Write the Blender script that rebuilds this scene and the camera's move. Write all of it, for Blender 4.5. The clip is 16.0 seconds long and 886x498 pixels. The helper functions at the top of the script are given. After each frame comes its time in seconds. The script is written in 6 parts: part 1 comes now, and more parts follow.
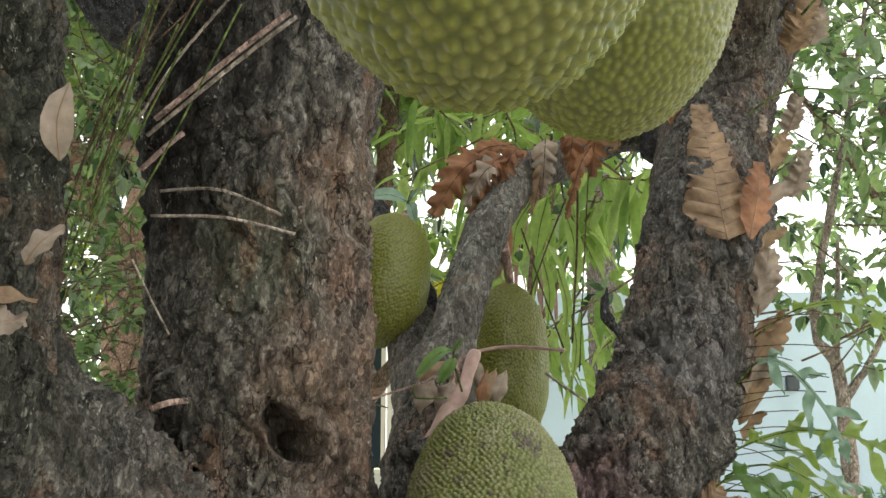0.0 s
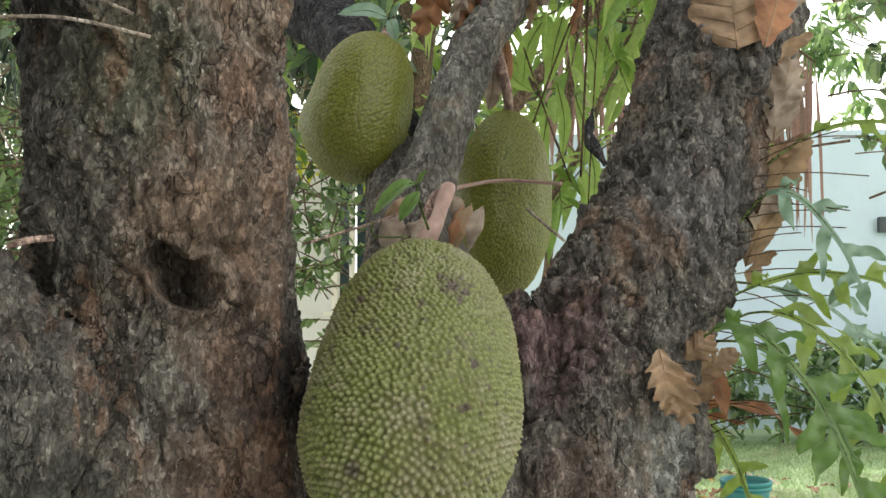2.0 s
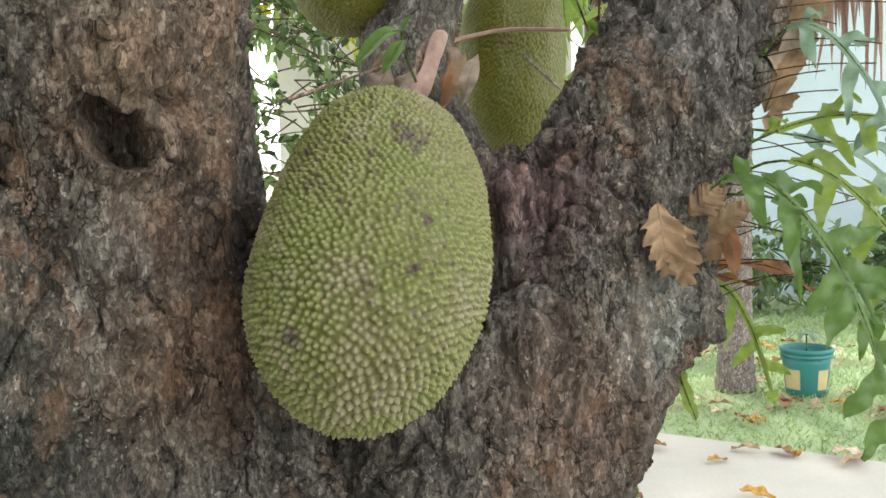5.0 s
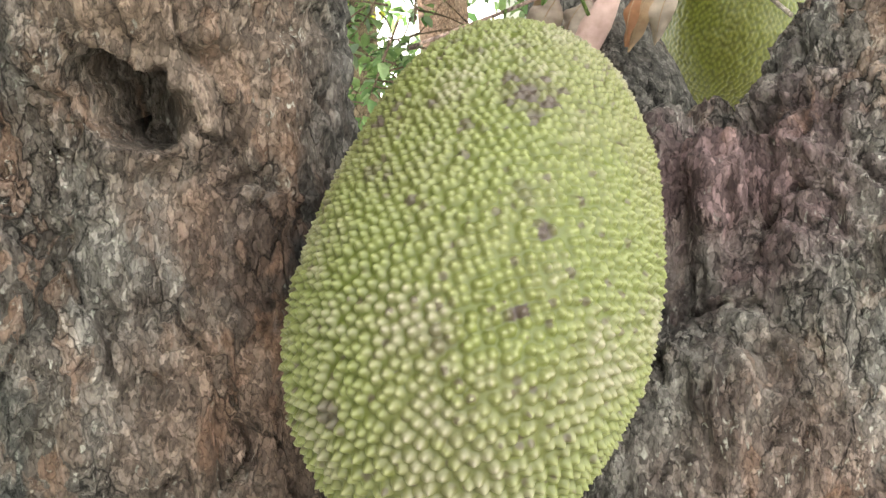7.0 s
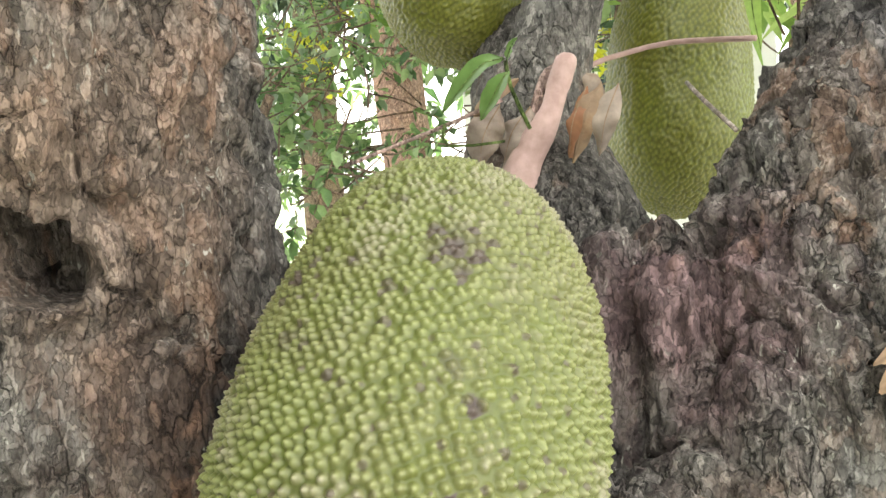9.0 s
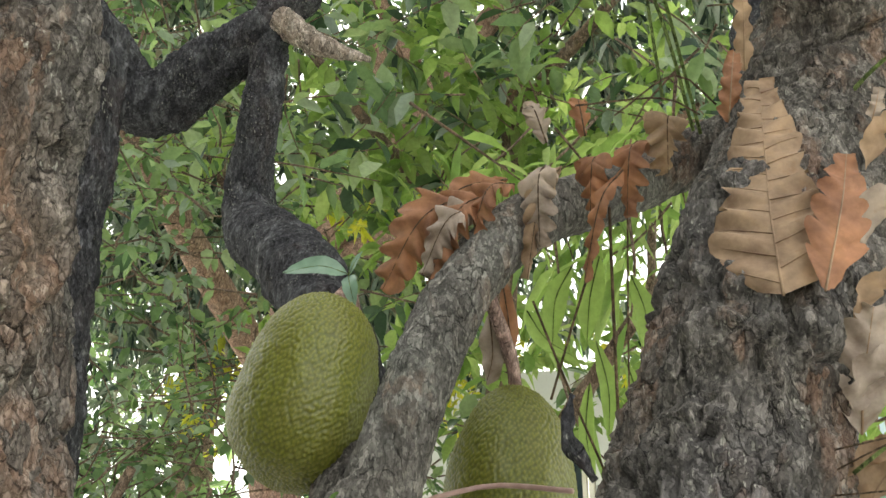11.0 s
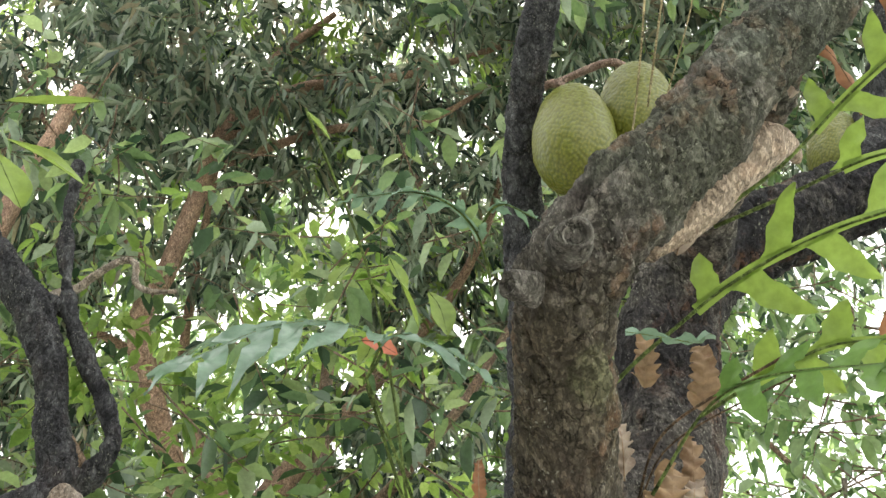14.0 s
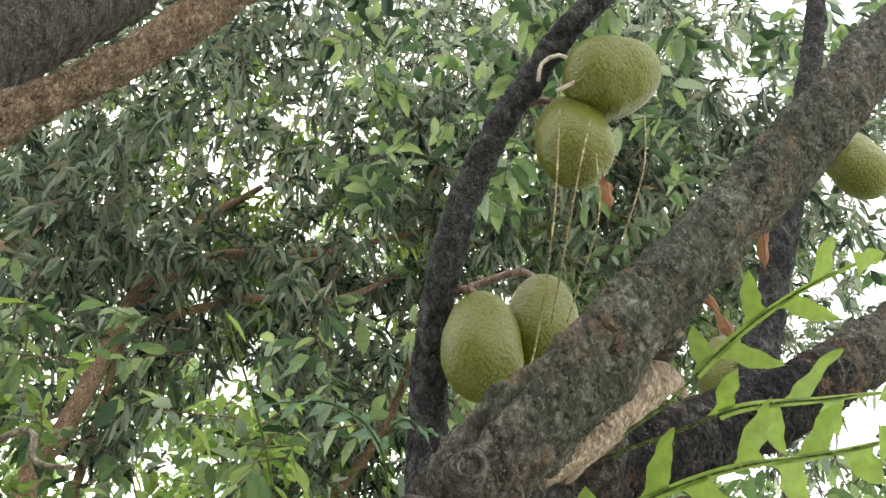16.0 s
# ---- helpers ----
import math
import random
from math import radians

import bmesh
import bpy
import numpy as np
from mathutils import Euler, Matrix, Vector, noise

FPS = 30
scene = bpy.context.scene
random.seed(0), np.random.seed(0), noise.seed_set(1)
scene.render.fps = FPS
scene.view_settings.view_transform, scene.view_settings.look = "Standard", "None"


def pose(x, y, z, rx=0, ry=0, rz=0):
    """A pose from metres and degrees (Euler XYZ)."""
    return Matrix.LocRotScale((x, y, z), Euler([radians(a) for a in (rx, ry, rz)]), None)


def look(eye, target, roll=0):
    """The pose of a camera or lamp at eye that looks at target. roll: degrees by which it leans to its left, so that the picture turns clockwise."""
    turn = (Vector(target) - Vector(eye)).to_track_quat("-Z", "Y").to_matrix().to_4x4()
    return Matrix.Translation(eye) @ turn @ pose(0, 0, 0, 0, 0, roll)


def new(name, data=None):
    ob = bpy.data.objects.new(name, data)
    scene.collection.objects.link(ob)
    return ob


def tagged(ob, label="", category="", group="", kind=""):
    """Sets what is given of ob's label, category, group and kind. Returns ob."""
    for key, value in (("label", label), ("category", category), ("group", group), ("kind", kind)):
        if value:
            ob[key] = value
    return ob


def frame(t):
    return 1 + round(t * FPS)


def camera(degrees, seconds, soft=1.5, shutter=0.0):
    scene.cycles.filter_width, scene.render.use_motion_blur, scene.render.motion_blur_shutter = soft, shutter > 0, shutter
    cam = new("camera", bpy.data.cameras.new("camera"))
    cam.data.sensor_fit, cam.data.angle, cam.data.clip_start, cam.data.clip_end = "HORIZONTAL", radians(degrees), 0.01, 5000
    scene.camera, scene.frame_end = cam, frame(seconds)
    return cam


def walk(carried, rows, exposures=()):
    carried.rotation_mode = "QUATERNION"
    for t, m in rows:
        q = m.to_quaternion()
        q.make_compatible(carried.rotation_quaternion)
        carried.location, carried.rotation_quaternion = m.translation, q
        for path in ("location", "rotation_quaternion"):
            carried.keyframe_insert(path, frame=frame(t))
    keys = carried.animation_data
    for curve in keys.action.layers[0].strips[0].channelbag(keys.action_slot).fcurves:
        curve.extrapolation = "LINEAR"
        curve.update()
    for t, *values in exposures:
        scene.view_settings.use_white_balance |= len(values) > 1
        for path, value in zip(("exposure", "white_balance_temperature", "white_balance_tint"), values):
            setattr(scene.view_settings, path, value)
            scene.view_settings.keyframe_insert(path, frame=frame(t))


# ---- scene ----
cam = camera(47.0, 16.0)
PATH = [
    (0, (0.013, 0.108, 1.447), (-0.008, 2.071, 1.827), -0.1),
    (0.5, (0.066, 0.201, 1.45), (0.001, 2.176, 1.762), -0.5),
    (1, (0.095, 0.247, 1.451), (-0.019, 2.229, 1.689), -0.5),
    (1.5, (0.16, 0.303, 1.452), (0.004, 2.291, 1.608), -0.1),
    (2, (0.198, 0.324, 1.448), (-0.005, 2.312, 1.527), -0.0),
    (2.5, (0.225, 0.344, 1.439), (-0.023, 2.328, 1.449), -0.3),
    (3, (0.237, 0.353, 1.43), (-0.037, 2.334, 1.378), -0.4),
    (3.5, (0.244, 0.359, 1.424), (-0.031, 2.339, 1.339), -0.7),
    (3.7, (0.248, 0.359, 1.422), (-0.027, 2.338, 1.323), -0.9),
    (5.8, (0.304, 0.572, 1.425), (-0.199, 2.496, 1.22), -1.6),
    (6, (0.3, 0.612, 1.429), (-0.274, 2.515, 1.21), -1.5),
    (6.5, (0.3, 0.716, 1.429), (-0.42, 2.566, 1.186), -1.6),
    (7, (0.292, 0.791, 1.437), (-0.492, 2.614, 1.188), -2.4),
    (7.5, (0.286, 0.808, 1.442), (-0.526, 2.617, 1.181), -2.9),
    (8, (0.29, 0.835, 1.448), (-0.511, 2.645, 1.161), -3.5),
    (8.5, (0.29, 0.847, 1.46), (-0.491, 2.668, 1.189), -4.1),
    (9, (0.296, 0.851, 1.484), (-0.426, 2.713, 1.365), -4.0),
    (9.5, (0.307, 0.838, 1.502), (-0.337, 2.731, 1.55), -3.2),
    (10, (0.323, 0.818, 1.521), (-0.246, 2.722, 1.744), -2.4),
    (10.2, (0.328, 0.805, 1.527), (-0.218, 2.706, 1.827), -2.0),
    (12.3, (0.485, 0.805, 1.646), (0.195, 2.589, 2.502), -2.0),
    (12.5, (0.492, 0.801, 1.653), (0.245, 2.57, 2.552), -2.5),
    (13, (0.499, 0.788, 1.669), (0.339, 2.505, 2.682), -3.4),
    (13.5, (0.501, 0.746, 1.686), (0.399, 2.391, 2.819), -3.6),
    (14, (0.493, 0.705, 1.693), (0.429, 2.262, 2.946), -3.6),
    (14.5, (0.497, 0.677, 1.7), (0.469, 2.186, 3.013), -4.3),
    (15, (0.515, 0.663, 1.7), (0.528, 2.149, 3.04), -5.3),
    (15.5, (0.517, 0.627, 1.691), (0.601, 2.056, 3.087), -5.4),
    (16, (0.505, 0.579, 1.687), (0.626, 1.914, 3.171), -4.5),
]
walk(cam, [(t, look(eye, target, roll)) for t, eye, target, roll in PATH],
     exposures=[(0, 0.32), (1.5, 0.36), (2.5, 0.48), (3.5, 0.6), (6, 0.99), (7, 1.48), (7.5, 1.42), (8, 1.4), (9.5, 1.28), (10, 0.92), (12.5, 0.62), (14, 0.7), (15, 0.6), (16, 0.5)])

# ---- world, sun ----
world = bpy.data.worlds.new("world")
scene.world = world
world.use_nodes = True
wn = world.node_tree.nodes
sky = wn.new("ShaderNodeTexSky")
sky.sky_type, sky.sun_disc = "NISHITA", False
sky.sun_elevation, sky.sun_rotation = radians(51), radians(-23)
sky.dust_density, sky.air_density = 3.0, 1.0
haze = wn.new("ShaderNodeMix")
haze.data_type = "RGBA"
haze.inputs["Factor"].default_value = 0.85
haze.inputs["B"].default_value = (10.0, 10.0, 9.6, 1)
world.node_tree.links.new(sky.outputs[0], haze.inputs["A"])
world.node_tree.links.new(haze.outputs["Result"], wn["Background"].inputs["Color"])
wn["Background"].inputs["Strength"].default_value = 0.225
sun_data = bpy.data.lights.new("sun", "SUN")
sun_data.energy, sun_data.angle, sun_data.color = 5.0, radians(3), (1.0, 0.95, 0.86)
sun = new("sun", sun_data)
sun.matrix_world = look((-2.6, 7.0, 9.0), (0, 1.0, 1.0))


# ---- numbers: noise and meshes ----
def hash01(ix, iy, iz, seed):
    h = (ix.astype(np.int64) * 73856093) ^ (iy.astype(np.int64) * 19349663) ^ (iz.astype(np.int64) * 83492791) ^ (seed * 2654435761)
    h = (h & 0xFFFFFFFF).astype(np.uint64)
    h = ((h ^ (h >> 15)) * 2246822519) & 0xFFFFFFFF
    h = ((h ^ (h >> 13)) * 3266489917) & 0xFFFFFFFF
    h = h ^ (h >> 16)
    return h.astype(np.float64) / 4294967295.0


def vnoise(p, seed=0):
    """Smooth value noise in 0..1 at rows of points."""
    i = np.floor(p).astype(np.int64)
    f = p - i
    f = f * f * (3 - 2 * f)
    out = 0
    for dx in (0, 1):
        for dy in (0, 1):
            for dz in (0, 1):
                w = (f[:, 0] if dx else 1 - f[:, 0]) * (f[:, 1] if dy else 1 - f[:, 1]) * (f[:, 2] if dz else 1 - f[:, 2])
                out = out + w * hash01(i[:, 0] + dx, i[:, 1] + dy, i[:, 2] + dz, seed)
    return out


def fbm(p, seed=0, octaves=3):
    out, amp, total = 0, 1.0, 0
    for o in range(octaves):
        out = out + amp * vnoise(p * 2**o, seed + o * 7)
        total += amp
        amp *= 0.5
    return out / total


def cells(p, seed=0):
    """Nearest and second distance to scattered seeds, and the nearest one's random number."""
    i = np.floor(p).astype(np.int64)
    f1 = np.full(len(p), 9.0)
    f2 = np.full(len(p), 9.0)
    rnd = np.zeros(len(p))
    for dx in (-1, 0, 1):
        for dy in (-1, 0, 1):
            for dz in (-1, 0, 1):
                cx, cy, cz = i[:, 0] + dx, i[:, 1] + dy, i[:, 2] + dz
                a = hash01(cx, cy, cz, seed)
                b = (a * 7919.13) % 1.0
                c = (a * 104729.7) % 1.0
                d = np.sqrt((cx + a - p[:, 0]) ** 2 + (cy + b - p[:, 1]) ** 2 + (cz + c - p[:, 2]) ** 2)
                near = d < f1
                f2 = np.where(near, f1, np.minimum(f2, d))
                rnd = np.where(near, (a * 31337.7) % 1.0, rnd)
                f1 = np.where(near, d, f1)
    return f1, f2, rnd


def smooth01(x):
    x = np.clip(x, 0, 1)
    return x * x * (3 - 2 * x)


def mesh_of(name, verts, faces, material, smooth=True):
    """faces: a list of index arrays, each (n, 3) or (n, 4)."""
    me = bpy.data.meshes.new(name)
    verts = np.asarray(verts, np.float32)
    me.vertices.add(len(verts))
    me.vertices.foreach_set("co", verts.ravel())
    faces = [np.asarray(f, np.int32) for f in faces if len(f)]
    loops = np.concatenate([f.ravel() for f in faces])
    sizes = np.concatenate([np.full(len(f), f.shape[1], np.int32) for f in faces])
    me.loops.add(len(loops))
    me.loops.foreach_set("vertex_index", loops)
    me.polygons.add(len(sizes))
    me.polygons.foreach_set("loop_start", np.r_[0, np.cumsum(sizes)[:-1]].astype(np.int32))
    me.polygons.foreach_set("use_smooth", np.full(len(sizes), smooth))
    me.update(calc_edges=True)
    me.validate()
    me.materials.append(material)
    return me


def part(name, me, parent, label=""):
    ob = new(name, me)
    ob.parent = parent
    if label:
        tagged(ob, label)
    return ob


def thing(name, label, category, group="", kind="", at=(0, 0, 0)):
    ob = new(name)
    ob.location = at
    ob.empty_display_size = 0.05
    return tagged(ob, label, category, group, kind)


def spline(points, step):
    """A smooth line through rows of x, y, z, radius, cut in steps of about that length."""
    p = np.array(points, float)
    if len(p) == 2:
        n = max(2, int(np.linalg.norm(p[1, :3] - p[0, :3]) / step))
        return p[0] + (p[1] - p[0]) * np.linspace(0, 1, n + 1)[:, None]
    q = np.vstack([2 * p[0] - p[1], p, 2 * p[-1] - p[-2]])
    out = []
    for k in range(1, len(q) - 2):
        a, b, c, d = q[k - 1], q[k], q[k + 1], q[k + 2]
        n = max(2, int(np.linalg.norm(c[:3] - b[:3]) / step))
        t = (np.arange(n) / n)[:, None]
        out.append(0.5 * (2 * b + (c - a) * t + (2 * a - 5 * b + 4 * c - d) * t**2 + (3 * b - a - 3 * c + d) * t**3))
    out.append(p[-1:])
    return np.vstack(out)


def tube_arrays(points, sides=16, step=0.03, wobble=0.0, seed=0):
    s = spline(points, step)
    c, r = s[:, :3], np.maximum(s[:, 3], 1e-4)
    tan = np.gradient(c, axis=0)
    tan /= np.linalg.norm(tan, axis=1)[:, None] + 1e-12
    ref = np.array([0.0, 0.0, 1.0]) if abs(tan[0, 2]) < 0.9 else np.array([1.0, 0.0, 0.0])
    us = []
    u = np.cross(tan[0], ref)
    u /= np.linalg.norm(u)
    for k in range(len(c)):
        u = u - tan[k] * (u @ tan[k])
        u /= np.linalg.norm(u)
        us.append(u.copy())
    us = np.array(us)
    ws = np.cross(tan, us)
    a = np.arange(sides) / sides * 2 * np.pi
    ring = us[:, None, :] * np.cos(a)[None, :, None] + ws[:, None, :] * np.sin(a)[None, :, None]
    v = (c[:, None, :] + ring * r[:, None, None]).reshape(-1, 3)
    if wobble:
        k = 0.6 / max(r.mean(), 0.004)
        v = v + ring.reshape(-1, 3) * ((fbm(v * k, seed) - 0.5) * 2 * wobble)[:, None]
    n = len(c)
    i = np.arange(n - 1)[:, None] * sides
    j = np.arange(sides)[None, :]
    j2 = (j + 1) % sides
    quads = np.stack([i + j, i + j2, i + sides + j2, i + sides + j], -1).reshape(-1, 4)
    v = np.vstack([v, c[:1], c[-1:]])
    b, e = n * sides, n * sides + 1
    jj = np.arange(sides)
    tris = np.vstack([np.stack([np.full(sides, b), (jj + 1) % sides, jj], 1),
                      np.stack([np.full(sides, e), (n - 1) * sides + jj, (n - 1) * sides + (jj + 1) % sides], 1)])
    return v, quads, tris


def joined(arrays):
    vs, qs, ts, n = [], [], [], 0
    for v, q, t in arrays:
        vs.append(v)
        qs.append(np.asarray(q).reshape(-1, 4) + n)
        ts.append(np.asarray(t).reshape(-1, 3) + n)
        n += len(v)
    return np.vstack(vs), np.vstack(qs), np.vstack(ts)


def rod(name, points, material, sides=8, step=0.02, wobble=0.0):
    v, q, t = tube_arrays(points, sides, step, wobble)
    return mesh_of(name, v, [q, t], material)


# ---- materials ----
def material(name, rough=0.8, spec=0.3):
    m = bpy.data.materials.new(name)
    m.use_nodes = True
    b = m.node_tree.nodes["Principled BSDF"]
    b.inputs["Roughness"].default_value = rough
    b.inputs["Specular IOR Level"].default_value = spec
    return m, m.node_tree.nodes, m.node_tree.links, b


def coords(nodes, links, scale=(1, 1, 1)):
    tc = nodes.new("ShaderNodeTexCoord")
    mp = nodes.new("ShaderNodeMapping")
    mp.inputs["Scale"].default_value = scale
    links.new(tc.outputs["Object"], mp.inputs["Vector"])
    return mp.outputs["Vector"]


def noise_tex(nodes, links, vec, scale, detail=4.0, rough=0.6, dist=0.0):
    n = nodes.new("ShaderNodeTexNoise")
    n.inputs["Scale"].default_value, n.inputs["Detail"].default_value = scale, detail
    n.inputs["Roughness"].default_value, n.inputs["Distortion"].default_value = rough, dist
    links.new(vec, n.inputs["Vector"])
    return n.outputs["Fac"]


def ramp(nodes, links, fac, stops):
    r = nodes.new("ShaderNodeValToRGB")
    els = r.color_ramp.elements
    while len(els) < len(stops):
        els.new(0.5)
    for e, (pos, col) in zip(els, stops):
        e.position = pos
        e.color = (*col, 1) if len(col) == 3 else col
    links.new(fac, r.inputs["Fac"])
    return r.outputs["Color"]


def mix(nodes, links, fac, a, b, blend="MIX"):
    n = nodes.new("ShaderNodeMix")
    n.data_type, n.blend_type = "RGBA", blend
    for sock, val in ((n.inputs["Factor"], fac), (n.inputs["A"], a), (n.inputs["B"], b)):
        if isinstance(val, (int, float)):
            sock.default_value = val
        elif isinstance(val, tuple):
            sock.default_value = (*val, 1)
        else:
            links.new(val, sock)
    return n.outputs["Result"]


def bump(nodes, links, bsdf, height, strength=0.3, distance=0.004):
    b = nodes.new("ShaderNodeBump")
    b.inputs["Strength"].default_value, b.inputs["Distance"].default_value = strength, distance
    links.new(height, b.inputs["Height"])
    links.new(b.outputs["Normal"], bsdf.inputs["Normal"])


def W(v):
    return (v, v, v)


def blob(nodes, links, centre, radius, soft, wobble_fac):
    """A patch with a ragged edge round a place: 1 inside, 0 outside."""
    g = nodes.new("ShaderNodeNewGeometry")
    d = nodes.new("ShaderNodeVectorMath")
    d.operation = "DISTANCE"
    d.inputs[1].default_value = centre
    links.new(g.outputs["Position"], d.inputs[0])
    a = nodes.new("ShaderNodeMath")
    a.operation = "MULTIPLY_ADD"
    a.inputs[1].default_value = radius * 1.2
    links.new(wobble_fac, a.inputs[0])
    links.new(d.outputs["Value"], a.inputs[2])
    mr = nodes.new("ShaderNodeMapRange")
    mr.inputs["From Min"].default_value, mr.inputs["From Max"].default_value = radius * 1.6, radius * 1.6 - soft
    links.new(a.outputs[0], mr.inputs["Value"])
    return mr.outputs["Result"]


def maths(nodes, links, op, a, b=None, c=None):
    n = nodes.new("ShaderNodeMath")
    n.operation = op
    for k, val in enumerate((a, b, c)):
        if val is None:
            continue
        if isinstance(val, (int, float)):
            n.inputs[k].default_value = val
        else:
            links.new(val, n.inputs[k])
    return n.outputs[0]


def bark_material(name, tones, lichen=0.5, rust=0.35, patches=(), grain=1.0, relief=1.0):
    """Bark in small overlapping scales; short cracks are painted dark for shade and dirt. tones: dark, middle, light.
    """
    m, n, l, b = material(name, 0.9, 0.18)
    v0 = coords(n, l, (1, 1, 0.55))

    def warped(scale, much):
        nz = n.new("ShaderNodeTexNoise")
        nz.inputs["Scale"].default_value, nz.inputs["Detail"].default_value = scale * grain, 4
        l.new(v0, nz.inputs["Vector"])
        w = n.new("ShaderNodeVectorMath")
        w.operation = "MULTIPLY_ADD"
        w.inputs[1].default_value = (much / grain,) * 3
        l.new(nz.outputs["Color"], w.inputs[0])
        l.new(v0, w.inputs[2])
        return w.outputs[0]

    def scales(vec, size, feature):
        o = n.new("ShaderNodeTexVoronoi")
        o.feature = feature
        o.inputs["Scale"].default_value = size * grain
        l.new(vec, o.inputs["Vector"])
        return o

    def pick(o):
        c = n.new("ShaderNodeSeparateColor")
        l.new(o.outputs["Color"], c.inputs[0])
        return c.outputs[0]
    v, w = warped(50, 0.03), warped(150, 0.014)
    big = noise_tex(n, l, v, 6 * grain, 5, 0.65, 0.3)
    mid = noise_tex(n, l, v, 34 * grain, 6, 0.68, 0.0)
    fine = noise_tex(n, l, v0, 230 * grain, 4, 0.7)
    large, large_edge = scales(v, 52, "F1"), scales(v, 52, "DISTANCE_TO_EDGE")
    small, small_edge = scales(w, 165, "F1"), scales(w, 165, "DISTANCE_TO_EDGE")
    base = ramp(n, l, mid, [(0.3, tones[0]), (0.46, tones[1]), (0.66, tones[2])])
    base = mix(n, l, ramp(n, l, big, [(0.4, W(0)), (0.6, W(0.6))]), base, ramp(n, l, fine, [(0.3, tones[0]), (0.5, tones[1]), (0.75, tones[2])]))
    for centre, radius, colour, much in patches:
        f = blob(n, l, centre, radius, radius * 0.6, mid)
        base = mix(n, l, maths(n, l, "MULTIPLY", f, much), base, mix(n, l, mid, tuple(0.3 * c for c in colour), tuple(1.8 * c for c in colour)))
    base = mix(n, l, 0.45, base, ramp(n, l, pick(large), [(0.0, W(0.45)), (0.5, W(0.85)), (1.0, W(1.35))]), "MULTIPLY")
    base = mix(n, l, 0.75, base, ramp(n, l, pick(small), [(0.0, W(0.4)), (0.6, W(0.82)), (1.0, W(1.5))]), "MULTIPLY")
    red = noise_tex(n, l, v, 10 * grain, 4, 0.6, 0.6)
    under = mix(n, l, 1.0, ramp(n, l, red, [(0.52, W(0)), (0.64, W(rust))]), ramp(n, l, pick(large), [(0.4, W(0.2)), (0.6, W(1))]), "MULTIPLY")
    base = mix(n, l, under, base, (0.235, 0.12, 0.068))
    vo = scales(w, 140, "F1")
    specks = ramp(n, l, vo.outputs["Distance"], [(0.14, W(lichen)), (0.28, W(0))])
    gate = ramp(n, l, noise_tex(n, l, v, 18 * grain, 3), [(0.48, W(0)), (0.62, W(1))])
    base = mix(n, l, mix(n, l, 1.0, specks, gate, "MULTIPLY"), base, (0.42, 0.41, 0.35))
    base = mix(n, l, 0.5, base, ramp(n, l, fine, [(0.34, W(0.4)), (0.66, W(1.6))]), "MULTIPLY")
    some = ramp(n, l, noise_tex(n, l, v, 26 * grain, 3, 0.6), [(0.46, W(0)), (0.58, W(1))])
    # Dark along cracks and scale rims: shade and dirt painted into the colour
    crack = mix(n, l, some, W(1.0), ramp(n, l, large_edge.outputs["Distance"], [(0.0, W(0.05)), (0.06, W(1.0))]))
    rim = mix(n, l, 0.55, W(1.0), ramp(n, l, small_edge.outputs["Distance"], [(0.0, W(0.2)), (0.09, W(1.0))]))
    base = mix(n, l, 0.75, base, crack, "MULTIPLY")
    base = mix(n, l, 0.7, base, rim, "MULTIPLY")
    l.new(base, b.inputs["Base Color"])
    plate = mix(n, l, 0.5, crack, pick(large))
    flake = mix(n, l, 0.5, rim, pick(small))
    rise = mix(n, l, 0.2, mix(n, l, 0.42, plate, flake), fine)
    bump(n, l, b, rise, 0.9 * relief, 0.011 / grain)
    return m


def leaf_material(name, tones, through_light=0.35, rough=0.38, spots=0.0):
    m, n, l, b = material(name, rough, 0.55)
    g = n.new("ShaderNodeNewGeometry")
    v = coords(n, l)
    col = ramp(n, l, g.outputs["Random Per Island"], [(k / (len(tones) - 1), t) for k, t in enumerate(tones)])
    nz = noise_tex(n, l, v, 60, 4)
    col = mix(n, l, 0.5, col, ramp(n, l, nz, [(0.3, W(0.65)), (0.7, W(1.3))]), "MULTIPLY")
    if spots:
        blot = noise_tex(n, l, v, 16, 5, 0.65)
        col = mix(n, l, 0.8, col, ramp(n, l, blot, [(0.32, (0.45, 0.36, 0.3)), (0.5, W(1.0)), (0.68, (1.45, 1.4, 1.3))]), "MULTIPLY")
        col = mix(n, l, ramp(n, l, noise_tex(n, l, v, 35, 5), [(0.58, W(0)), (0.7, W(spots))]), col, (0.2, 0.1, 0.04))
    l.new(col, b.inputs["Base Color"])
    bump(n, l, b, nz, 0.25, 0.003)
    tr = n.new("ShaderNodeBsdfTranslucent")
    l.new(mix(n, l, 1.0, col, (1.22, 1.2, 1.0), "MULTIPLY"), tr.inputs["Color"])
    ms = n.new("ShaderNodeMixShader")
    ms.inputs["Fac"].default_value = through_light
    l.new(b.outputs[0], ms.inputs[1])
    l.new(tr.outputs[0], ms.inputs[2])
    l.new(ms.outputs[0], n["Material Output"].inputs["Surface"])
    return m


